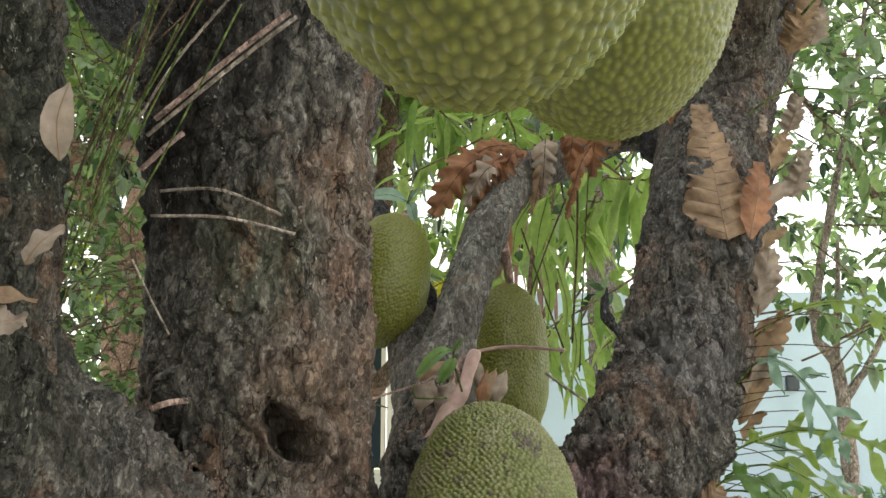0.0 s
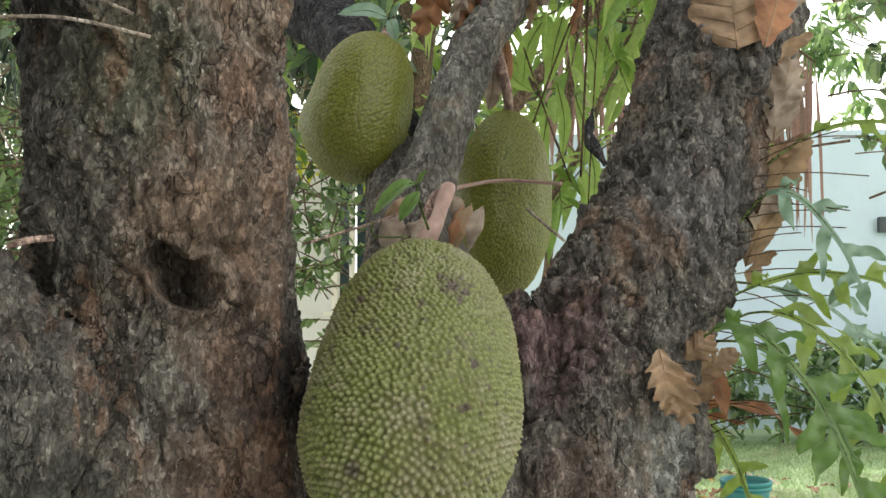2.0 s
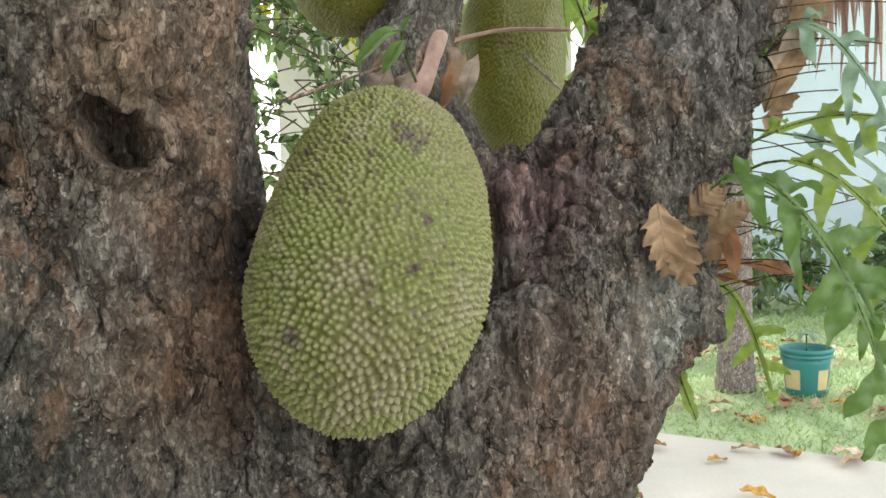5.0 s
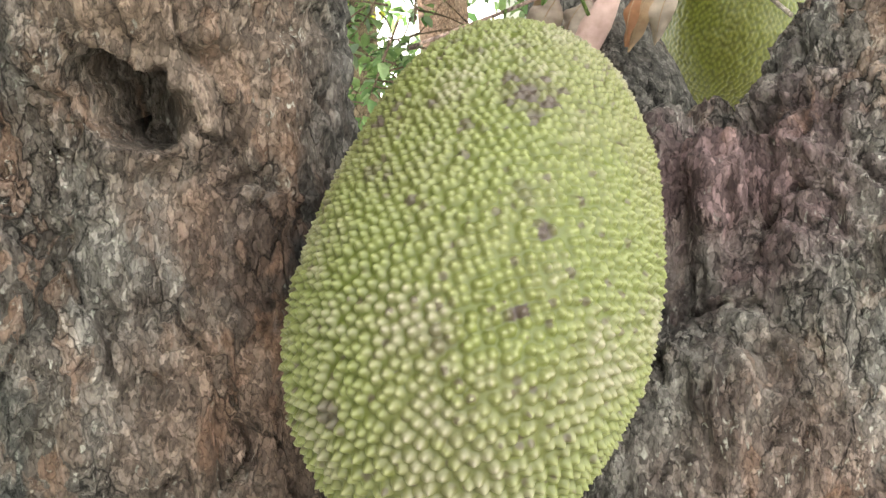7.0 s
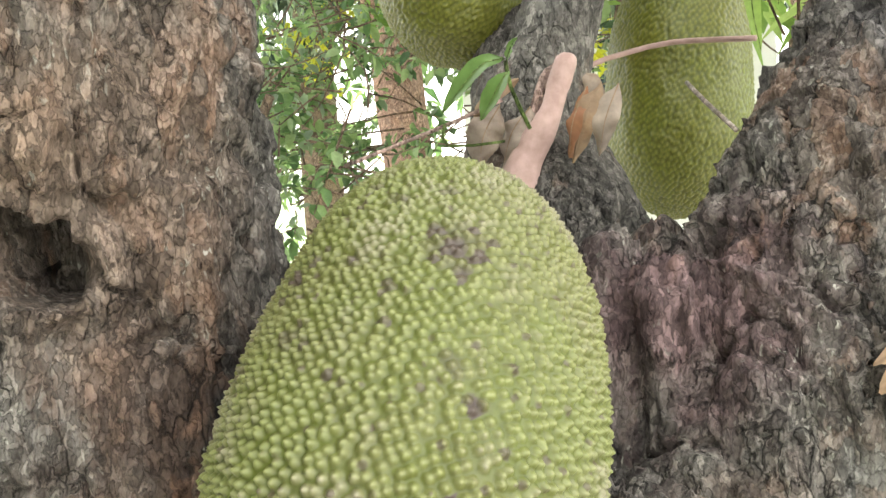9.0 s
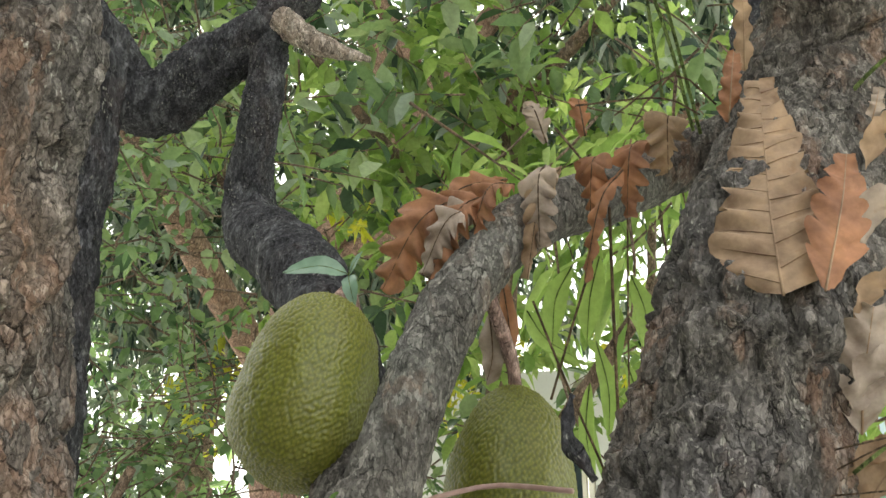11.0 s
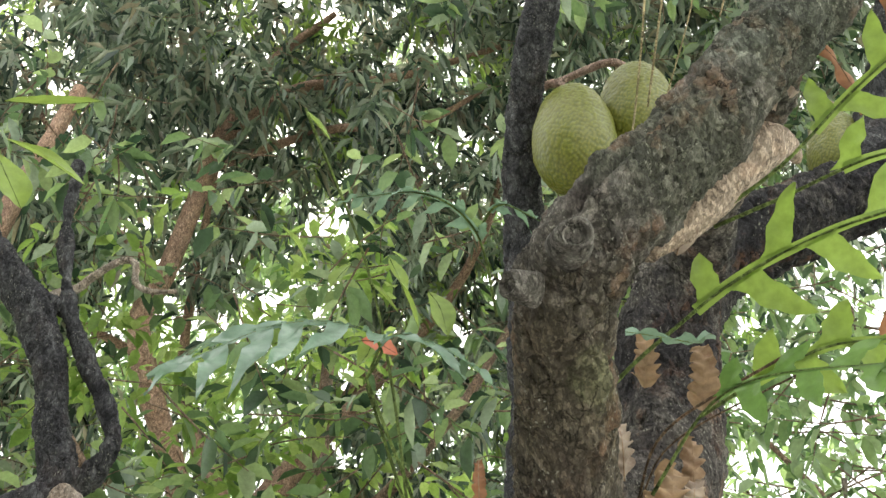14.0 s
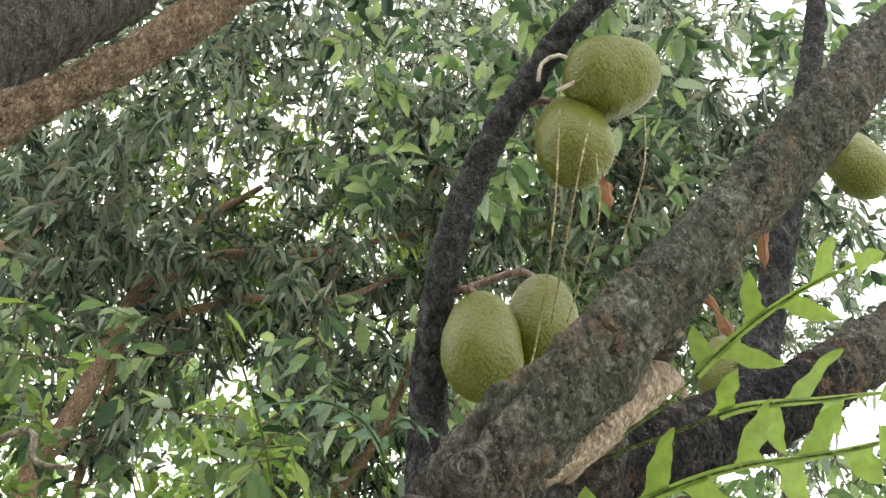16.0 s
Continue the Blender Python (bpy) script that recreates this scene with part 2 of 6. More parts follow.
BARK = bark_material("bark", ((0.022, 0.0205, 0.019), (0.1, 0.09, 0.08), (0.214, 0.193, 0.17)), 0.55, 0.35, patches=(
    ((-0.125, 1.36, 1.375), 0.06, (0.24, 0.145, 0.105), 0.65),
    ((-0.10, 1.40, 1.455), 0.016, (0.38, 0.28, 0.18), 0.9),
    ((-0.075, 1.43, 1.50), 0.018, (0.36, 0.19, 0.11), 0.9),
    ((-0.12, 1.36, 1.66), 0.06, (0.22, 0.12, 0.08), 0.55),
    ((-0.09, 1.39, 1.78), 0.14, (0.2, 0.14, 0.1), 0.5),
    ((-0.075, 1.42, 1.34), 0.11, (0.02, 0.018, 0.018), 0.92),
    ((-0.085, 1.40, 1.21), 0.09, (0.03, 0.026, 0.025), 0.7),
    # Next two: dark bark at upper left, with that side's shade painted in
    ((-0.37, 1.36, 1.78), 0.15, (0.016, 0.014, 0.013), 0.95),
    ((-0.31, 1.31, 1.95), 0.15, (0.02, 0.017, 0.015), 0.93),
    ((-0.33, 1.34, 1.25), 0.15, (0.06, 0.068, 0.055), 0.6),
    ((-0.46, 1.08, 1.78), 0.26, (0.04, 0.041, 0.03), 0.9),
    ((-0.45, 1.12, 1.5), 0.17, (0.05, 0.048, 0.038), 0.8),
    ((-0.12, 1.37, 1.5), 0.17, (0.19, 0.13, 0.095), 0.55),
    ((-0.12, 1.37, 1.24), 0.13, (0.17, 0.11, 0.08), 0.55),
    ((0.25, 1.57, 1.15), 0.16, (0.15, 0.095, 0.075), 0.5),
    ((-0.22, 1.30, 1.68), 0.11, (0.1, 0.1, 0.07), 0.7),
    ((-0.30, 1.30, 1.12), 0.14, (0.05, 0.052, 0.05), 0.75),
    ((-0.17, 1.33, 1.53), 0.06, (0.17, 0.115, 0.08), 0.5),
    ((0.185, 1.59, 1.40), 0.13, (0.135, 0.085, 0.085), 0.85),
    ((0.26, 1.575, 1.42), 0.018, (0.32, 0.28, 0.24), 0.9),
    ((0.39, 1.70, 1.58), 0.13, (0.115, 0.106, 0.104), 0.85),
    ((0.45, 1.80, 1.85), 0.15, (0.115, 0.106, 0.102), 0.8),
    ((0.33, 1.61, 1.24), 0.09, (0.24, 0.25, 0.23), 0.7),
    ((0.30, 1.60, 1.27), 0.012, (0.28, 0.13, 0.10), 0.9),
    ((-0.02, 1.90, 1.62), 0.16, (0.19, 0.175, 0.155), 0.8),
    ((0.0, 1.95, 1.78), 0.13, (0.2, 0.195, 0.175), 0.9),
    ((0.13, 2.08, 1.95), 0.16, (0.21, 0.2, 0.18), 0.9),
    ((0.3, 2.25, 2.08), 0.16, (0.2, 0.19, 0.17), 0.9),
    ((0.58, 1.93, 2.38), 0.26, (0.088, 0.072, 0.05), 0.85),
    ((0.67, 1.87, 2.38), 0.07, (0.2, 0.21, 0.11), 0.75),
    ((0.66, 1.9, 2.25), 0.06, (0.18, 0.19, 0.1), 0.7),
    ((0.92, 1.73, 2.86), 0.07, (0.2, 0.215, 0.175), 0.7),
    ((1.12, 1.72, 3.08), 0.09, (0.19, 0.2, 0.165), 0.7),
    # Next three: shade inside the limb's open crack, painted dark along it
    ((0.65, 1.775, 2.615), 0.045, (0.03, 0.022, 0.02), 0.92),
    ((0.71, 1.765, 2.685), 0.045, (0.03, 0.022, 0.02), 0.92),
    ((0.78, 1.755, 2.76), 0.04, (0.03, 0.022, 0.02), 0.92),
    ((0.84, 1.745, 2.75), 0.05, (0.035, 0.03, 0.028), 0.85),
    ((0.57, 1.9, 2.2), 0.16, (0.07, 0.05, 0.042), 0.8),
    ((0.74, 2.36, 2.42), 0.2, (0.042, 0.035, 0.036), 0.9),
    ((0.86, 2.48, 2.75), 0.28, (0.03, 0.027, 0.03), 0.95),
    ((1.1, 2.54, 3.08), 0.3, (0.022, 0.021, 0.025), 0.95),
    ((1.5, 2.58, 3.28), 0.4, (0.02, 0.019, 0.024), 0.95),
    ((0.78, 1.77, 2.70), 0.18, (0.088, 0.09, 0.068), 0.9),
    ((1.0, 1.77, 2.95), 0.24, (0.082, 0.087, 0.068), 0.9),
    ((1.3, 1.74, 3.25), 0.28, (0.078, 0.083, 0.066), 0.9),
    ((1.6, 1.7, 3.6), 0.32, (0.12, 0.115, 0.105), 0.85),
))
BARK_GREY = bark_material("bark_grey", ((0.045, 0.04, 0.036), (0.125, 0.112, 0.1), (0.25, 0.24, 0.215)), 0.6, 0.1)
# Darker copy of the bark: shade on the high trunk is in its colour
BARK_SHADE = bark_material("bark_shaded", ((0.014, 0.012, 0.011), (0.05, 0.042, 0.036), (0.12, 0.104, 0.09)), 0.4, 0.15)
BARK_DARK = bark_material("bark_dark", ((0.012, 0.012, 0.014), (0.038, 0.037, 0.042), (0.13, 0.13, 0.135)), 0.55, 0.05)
BARK_PALE = bark_material("bark_pale", ((0.16, 0.13, 0.1), (0.33, 0.27, 0.22), (0.5, 0.44, 0.38)), 0.4, 0.2)
BARK_TRUNK = bark_material("bark_smooth_brown", ((0.2, 0.12, 0.085), (0.3, 0.19, 0.14), (0.38, 0.27, 0.21)), 0.15, 0.3, relief=0.4)
BARK_BROWN = bark_material("bark_brown", ((0.09, 0.06, 0.045), (0.2, 0.14, 0.1), (0.3, 0.22, 0.17)), 0.3, 0.4)


# ---- the ground and the sky's edge ----
def ground_material():
    m, n, l, b = material("lawn", 0.95, 0.1)
    v = coords(n, l)
    a = noise_tex(n, l, v, 1.3, 5, 0.6)
    c = noise_tex(n, l, v, 45, 5, 0.7)
    col = ramp(n, l, c, [(0.3, (0.27, 0.37, 0.21)), (0.55, (0.4, 0.5, 0.31)), (0.75, (0.52, 0.57, 0.41))])
    col = mix(n, l, ramp(n, l, a, [(0.48, W(0)), (0.66, W(0.7))]), col, (0.26, 0.2, 0.14))
    l.new(col, b.inputs["Base Color"])
    bump(n, l, b, c, 0.6, 0.02)
    return m


LAWN = ground_material()
gv = np.array([[x, y, 0.0] for y in (-60, -5, 2, 12, 60, 400) for x in (-400, -30, -4, 4, 30, 400)])
gv[:, 1] += np.where(gv[:, 1] < -50, -340, 0)
gi = np.arange(5)[:, None] * 6 + np.arange(5)[None, :]
gq = np.stack([gi, gi + 1, gi + 7, gi + 6], -1).reshape(-1, 4)
ground = new("ground", mesh_of("ground", gv, [gq], LAWN))
tagged(ground, "mown green lawn strewn with dry fallen leaves", "lawn", kind="structure")


# ---- the jackfruit tree ----
def bark_height(p, big=0.03, fine=0.010, stretch=0.5, deep=1.0, seed=1):
    q = p * np.array([1, 1, stretch])
    warp = np.stack([vnoise(p / (big * 1.3), seed + k) for k in (11, 12, 13)], 1) - 0.5
    q = q + warp * big * 0.9
    f1, f2, r = cells(q / big, seed)
    plate = (0.25 + 0.75 * r) * smooth01((f2 - f1) / 0.22)
    g1, g2, s = cells(q / fine, seed + 3)
    scale = (0.3 + 0.7 * s) * smooth01((g2 - g1) / 0.3)
    f = fbm(q / 0.04, seed + 31, 3) * 7
    layer = (np.floor(f) + smooth01((f - np.floor(f)) / 0.25)) / 7
    lump = fbm(p / 0.13, seed + 5) - 0.5
    calm = smooth01((vnoise(p / 0.11, seed + 9) - 0.3) / 0.4)
    ridge = np.abs(fbm((p + warp * 0.02) / np.array([0.042, 0.042, 0.11]), seed + 15, 2) - 0.5)
    split = smooth01((0.035 - ridge) / 0.035) * smooth01((vnoise(p / 0.08, seed + 17) - 0.35) / 0.25)
    e1, e2, er = cells(q / (big * 2.1), seed + 21)
    slab = (0.2 + 0.8 * er) * smooth01((e2 - e1) / 0.12)
    return deep * (0.006 * slab + (0.007 * plate) * (0.35 + 0.65 * calm) + 0.0032 * scale + 0.032 * (layer - 0.5) + 0.0022 * (fbm(p / 0.006, seed + 8, 2) - 0.5)) + 0.02 * lump - 0.011 * min(deep, 1.2) * split


def wood(name, tubes, mat, voxel=0.004, smoothing=14, deep=1.0, big=0.03, fine=0.010, stretch=0.5, shape=None, seed=1, soft=None):
    """One skin over the given limbs, softened where they meet, with scaly bark."""
    v, q, t = joined([tube_arrays(p, 20, 0.04) for p in tubes])
    raw = new("raw", mesh_of("raw", v, [q, t], mat))
    mod = raw.modifiers.new("skin", "REMESH")
    mod.mode, mod.voxel_size = "VOXEL", voxel
    dg = bpy.context.evaluated_depsgraph_get()
    me = bpy.data.meshes.new_from_object(raw.evaluated_get(dg))
    bpy.data.objects.remove(raw)
    n = len(me.vertices)
    co = np.empty(n * 3, np.float32)
    me.vertices.foreach_get("co", co)
    co = co.reshape(-1, 3).astype(np.float64)
    ed = np.empty(len(me.edges) * 2, np.int32)
    me.edges.foreach_get("vertices", ed)
    ed = ed.reshape(-1, 2)
    deg = np.bincount(ed.ravel(), minlength=n).astype(float)
    for _ in range(smoothing):
        acc = np.stack([np.bincount(ed[:, 0], co[ed[:, 1], k], n) + np.bincount(ed[:, 1], co[ed[:, 0], k], n) for k in range(3)], 1)
        co = 0.4 * co + 0.6 * acc / np.maximum(deg, 1)[:, None]
    me.vertices.foreach_set("co", co.astype(np.float32).ravel())
    me.update()
    no = np.empty(n * 3, np.float32)
    me.vertex_normals.foreach_get("vector", no)
    no = no.reshape(-1, 3)
    h = bark_height(co, big, fine, stretch, deep, seed)
    if soft is not None:
        h = h * soft(co)
    if shape is not None:
        h = h + shape(co)
    co = co + no * h[:, None]
    me.vertices.foreach_set("co", co.astype(np.float32).ravel())
    me.polygons.foreach_set("use_smooth", np.full(len(me.polygons), True))
    me.update()
    me.name = name
    me.materials.clear()
    me.materials.append(mat)
    return me


def near(p, c, r):
    d = (p - np.array(c)) / np.array(r)
    return np.exp(-(d * d).sum(1))


def dent(p, c, r, lean=0.0, edge=0.35):
    """1 inside an ellipse on the face towards the paving, with a crisp edge."""
    x, z = p[:, 0] - c[0], p[:, 2] - c[2]
    u, w = x * math.cos(lean) + z * math.sin(lean), -x * math.sin(lean) + z * math.cos(lean)
    wob = 0.5 * (fbm(p / 0.012, 61) - 0.5)
    d = np.sqrt((u / r[0]) ** 2 + (w / r[1]) ** 2) + wob
    return smooth01((1 - d) / edge) * (np.abs(p[:, 1] - c[1]) < 0.11)


def trunk_shape(p):
    """The knot hole, the burls round it, cracks and the shredded stub."""
    h = 0.016 * near(p, (-0.150, 1.345, 1.452), (0.017, 0.07, 0.022)) + 0.014 * near(p, (-0.168, 1.335, 1.525), (0.028, 0.07, 0.028))
    h += 0.014 * near(p, (-0.17, 1.35, 1.425), (0.03, 0.07, 0.012)) + 0.012 * near(p, (-0.228, 1.34, 1.495), (0.016, 0.07, 0.02))
    hole = np.maximum(dent(p, (-0.183, 1.36, 1.455), (0.038, 0.024), -0.6, 0.2), dent(p, (-0.2, 1.36, 1.48), (0.022, 0.018), -0.2, 0.2))
    hole = np.maximum(hole, dent(p, (-0.168, 1.36, 1.468), (0.006, 0.015), -0.3))
    h = h * (1 - hole) - 0.095 * hole
    h -= 0.014 * dent(p, (-0.160, 1.35, 1.52), (0.0045, 0.04), -0.15, 0.8) + 0.014 * dent(p, (-0.14, 1.36, 1.43), (0.003, 0.022), 0.9, 0.8)
    h -= 0.011 * dent(p, (-0.18, 1.35, 1.548), (0.03, 0.0035), 0.15, 0.8) + 0.010 * dent(p, (-0.235, 1.35, 1.43), (0.004, 0.03), 0.7, 0.8)
    h -= 0.014 * dent(p, (-0.075, 1.42, 1.455), (0.003, 0.02), 0.0, 0.8) + 0.012 * dent(p, (-0.30, 1.34, 1.42), (0.005, 0.05), 0.3, 0.8)
    h += 0.012 * near(p, (-0.29, 1.33, 1.62), (0.05, 0.08, 0.05))
    h -= 0.03 * near(p, (0.148, 1.60, 1.36), (0.012, 0.08, 0.05))
    h -= 0.022 * dent(p, (0.462, 1.76, 1.60), (0.007, 0.16), -0.12, 0.6)
    ring = np.exp(-(((p[:, 2] - 2.17 - 0.4 * (p[:, 0] - 0.6)) / 0.004) ** 2)) * near(p, (0.58, 2.03, 2.17), (0.1, 0.12, 0.06))
    h -= 0.016 * ring
    h -= 0.03 * np.exp(-(((p[:, 2] - 2.567 - 1.118 * (p[:, 0] - 0.612)) / 0.012) ** 2)) * near(p, (0.71, 1.75, 2.675), (0.12, 0.08, 0.14))
    h += 0.012 * np.exp(-(((p[:, 2] - 2.597 - 1.118 * (p[:, 0] - 0.612)) / 0.012) ** 2)) * near(p, (0.73, 1.76, 2.72), (0.12, 0.08, 0.14))
    shred = near(p, (0.19, 1.62, 1.42), (0.09, 0.12, 0.07))
    h += shred * 0.02 * (fbm(p * np.array([120.0, 120.0, 20.0]), 41) - 0.5) * 2
    return h


tree = thing("jackfruit_tree", "old jackfruit tree with thick scaly forked trunk on the lawn", "tree", at=(0.05, 1.6, 0))
tree_base = Matrix.Translation((-0.05, -1.6, 0))


def tree_part(name, me, label=""):
    me.transform(tree_base)
    ob = part(name, me, tree, label)
    return ob


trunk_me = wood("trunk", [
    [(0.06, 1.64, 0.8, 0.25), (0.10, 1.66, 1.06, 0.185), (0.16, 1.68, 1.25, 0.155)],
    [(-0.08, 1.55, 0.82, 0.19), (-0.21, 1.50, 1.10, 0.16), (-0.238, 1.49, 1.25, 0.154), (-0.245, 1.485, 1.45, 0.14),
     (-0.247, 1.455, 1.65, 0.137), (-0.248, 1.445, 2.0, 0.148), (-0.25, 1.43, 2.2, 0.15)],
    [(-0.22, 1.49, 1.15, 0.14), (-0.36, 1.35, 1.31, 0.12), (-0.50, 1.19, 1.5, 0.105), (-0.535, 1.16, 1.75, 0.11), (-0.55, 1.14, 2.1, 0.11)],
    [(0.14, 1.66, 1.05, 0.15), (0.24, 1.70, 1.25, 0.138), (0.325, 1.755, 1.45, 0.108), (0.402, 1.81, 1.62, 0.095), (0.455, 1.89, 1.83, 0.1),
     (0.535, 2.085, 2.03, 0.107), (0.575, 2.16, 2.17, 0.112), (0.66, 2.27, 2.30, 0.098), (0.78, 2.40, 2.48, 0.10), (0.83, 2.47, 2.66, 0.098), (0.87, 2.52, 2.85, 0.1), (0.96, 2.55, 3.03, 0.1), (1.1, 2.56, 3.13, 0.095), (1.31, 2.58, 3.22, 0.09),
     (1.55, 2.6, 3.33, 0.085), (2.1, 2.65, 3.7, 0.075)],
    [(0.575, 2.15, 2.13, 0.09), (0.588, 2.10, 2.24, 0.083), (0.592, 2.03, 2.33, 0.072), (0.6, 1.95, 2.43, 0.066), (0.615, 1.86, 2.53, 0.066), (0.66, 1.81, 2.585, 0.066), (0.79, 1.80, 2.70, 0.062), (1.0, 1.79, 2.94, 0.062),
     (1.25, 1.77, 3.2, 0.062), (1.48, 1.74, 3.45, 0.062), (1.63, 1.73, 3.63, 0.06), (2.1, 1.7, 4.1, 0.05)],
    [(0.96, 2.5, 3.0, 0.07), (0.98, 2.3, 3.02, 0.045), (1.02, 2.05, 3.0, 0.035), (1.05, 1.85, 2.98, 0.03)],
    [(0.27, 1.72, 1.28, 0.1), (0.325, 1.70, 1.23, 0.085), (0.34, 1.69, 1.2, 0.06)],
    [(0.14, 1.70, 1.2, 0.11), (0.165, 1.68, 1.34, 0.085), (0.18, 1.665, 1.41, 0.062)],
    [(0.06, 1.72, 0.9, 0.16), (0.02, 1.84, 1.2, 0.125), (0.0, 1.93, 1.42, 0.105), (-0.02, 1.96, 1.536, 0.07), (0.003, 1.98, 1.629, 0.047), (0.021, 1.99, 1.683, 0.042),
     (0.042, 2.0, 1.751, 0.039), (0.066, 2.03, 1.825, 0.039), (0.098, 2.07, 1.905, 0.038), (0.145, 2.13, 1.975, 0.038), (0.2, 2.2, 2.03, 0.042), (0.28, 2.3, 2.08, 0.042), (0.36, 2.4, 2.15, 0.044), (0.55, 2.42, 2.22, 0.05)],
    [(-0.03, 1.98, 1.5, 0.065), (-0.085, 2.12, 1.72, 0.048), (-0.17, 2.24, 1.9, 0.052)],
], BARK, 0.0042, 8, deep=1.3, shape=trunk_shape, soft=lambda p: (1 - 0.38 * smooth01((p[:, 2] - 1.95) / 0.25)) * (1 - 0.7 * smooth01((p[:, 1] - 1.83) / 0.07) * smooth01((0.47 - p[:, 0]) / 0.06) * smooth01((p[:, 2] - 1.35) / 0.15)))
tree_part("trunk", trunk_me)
tree_part("root_flare", wood("root_flare", [
    [(0.03, 1.62, -0.1, 0.42), (0.04, 1.62, 0.12, 0.33), (0.05, 1.62, 0.5, 0.27), (0.06, 1.64, 0.85, 0.25)],
    [(0.02, 1.60, 0.4, 0.22), (-0.08, 1.55, 0.84, 0.188)]], BARK, 0.01, 4))

LIMB_LIST = [
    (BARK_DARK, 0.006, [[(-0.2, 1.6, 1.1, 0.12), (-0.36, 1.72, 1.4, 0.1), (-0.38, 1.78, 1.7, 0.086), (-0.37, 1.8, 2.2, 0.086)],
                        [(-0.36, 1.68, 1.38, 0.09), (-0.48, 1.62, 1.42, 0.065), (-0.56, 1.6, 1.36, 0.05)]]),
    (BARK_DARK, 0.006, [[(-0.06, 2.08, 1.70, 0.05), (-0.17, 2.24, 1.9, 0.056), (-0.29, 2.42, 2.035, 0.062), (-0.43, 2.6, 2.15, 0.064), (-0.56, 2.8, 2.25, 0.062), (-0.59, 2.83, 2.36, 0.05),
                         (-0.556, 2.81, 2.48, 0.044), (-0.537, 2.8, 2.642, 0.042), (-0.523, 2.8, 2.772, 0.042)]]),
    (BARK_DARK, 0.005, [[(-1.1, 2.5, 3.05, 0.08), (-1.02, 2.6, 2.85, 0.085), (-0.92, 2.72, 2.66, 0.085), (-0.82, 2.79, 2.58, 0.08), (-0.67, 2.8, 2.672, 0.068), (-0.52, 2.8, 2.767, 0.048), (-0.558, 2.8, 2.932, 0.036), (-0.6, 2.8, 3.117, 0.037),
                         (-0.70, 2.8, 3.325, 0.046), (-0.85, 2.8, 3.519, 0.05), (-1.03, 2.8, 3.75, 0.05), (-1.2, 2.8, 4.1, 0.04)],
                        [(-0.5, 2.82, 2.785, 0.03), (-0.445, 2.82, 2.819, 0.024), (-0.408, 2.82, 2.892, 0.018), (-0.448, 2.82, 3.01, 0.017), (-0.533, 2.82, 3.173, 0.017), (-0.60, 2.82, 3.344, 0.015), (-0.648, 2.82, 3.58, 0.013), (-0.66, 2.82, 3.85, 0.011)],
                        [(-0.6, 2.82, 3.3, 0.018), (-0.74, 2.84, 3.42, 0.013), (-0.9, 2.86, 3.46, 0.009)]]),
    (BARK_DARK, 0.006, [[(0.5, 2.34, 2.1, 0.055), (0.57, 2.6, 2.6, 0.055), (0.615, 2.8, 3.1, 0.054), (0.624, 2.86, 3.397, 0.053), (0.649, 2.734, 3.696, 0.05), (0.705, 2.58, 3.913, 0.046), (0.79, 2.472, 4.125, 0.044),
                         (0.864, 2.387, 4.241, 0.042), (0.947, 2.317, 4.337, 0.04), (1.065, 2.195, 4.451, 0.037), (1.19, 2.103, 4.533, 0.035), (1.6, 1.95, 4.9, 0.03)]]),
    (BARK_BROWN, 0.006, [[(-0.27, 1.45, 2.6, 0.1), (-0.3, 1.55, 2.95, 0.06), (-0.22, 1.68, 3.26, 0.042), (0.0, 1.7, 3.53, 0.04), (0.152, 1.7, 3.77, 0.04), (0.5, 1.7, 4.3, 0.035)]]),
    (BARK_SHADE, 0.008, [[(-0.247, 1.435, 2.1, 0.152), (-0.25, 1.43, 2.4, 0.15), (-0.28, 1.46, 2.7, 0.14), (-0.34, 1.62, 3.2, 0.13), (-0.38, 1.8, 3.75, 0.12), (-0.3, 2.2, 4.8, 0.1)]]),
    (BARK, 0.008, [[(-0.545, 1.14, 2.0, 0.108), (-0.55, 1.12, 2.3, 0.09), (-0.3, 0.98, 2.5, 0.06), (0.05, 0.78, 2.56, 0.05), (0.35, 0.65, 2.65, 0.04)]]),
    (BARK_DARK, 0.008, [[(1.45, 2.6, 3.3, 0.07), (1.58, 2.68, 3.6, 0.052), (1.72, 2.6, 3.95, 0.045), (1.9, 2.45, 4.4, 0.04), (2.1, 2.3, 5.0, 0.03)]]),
]
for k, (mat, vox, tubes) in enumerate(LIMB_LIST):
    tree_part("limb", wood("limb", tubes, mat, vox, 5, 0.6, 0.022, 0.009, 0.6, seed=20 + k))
tree_part("cut_stub", wood("cut_stub", [[(-0.497, 2.78, 2.744, 0.03), (-0.44, 2.78, 2.70, 0.025), (-0.416, 2.78, 2.675, 0.02), (-0.37, 2.78, 2.655, 0.018), (-0.346, 2.78, 2.641, 0.013), (-0.278, 2.78, 2.612, 0.007)]], BARK_PALE, 0.004, 3, 0.5, 0.02, 0.008))
tree_part("dead_twig", rod("dead_twig", [(-0.66, 2.84, 3.33, 0.02), (-0.70, 2.93, 3.44, 0.016), (-0.667, 3.0, 3.515, 0.0135), (-0.631, 3.0, 3.553, 0.012), (-0.555, 3.0, 3.603, 0.0112), (-0.509, 3.0, 3.585, 0.0105), (-0.5, 3.0, 3.517, 0.010), (-0.453, 3.0, 3.48, 0.009), (-0.375, 3.0, 3.471, 0.006)], BARK_PALE, 10, 0.012, 0.003), "pale bare crooked dead twig")


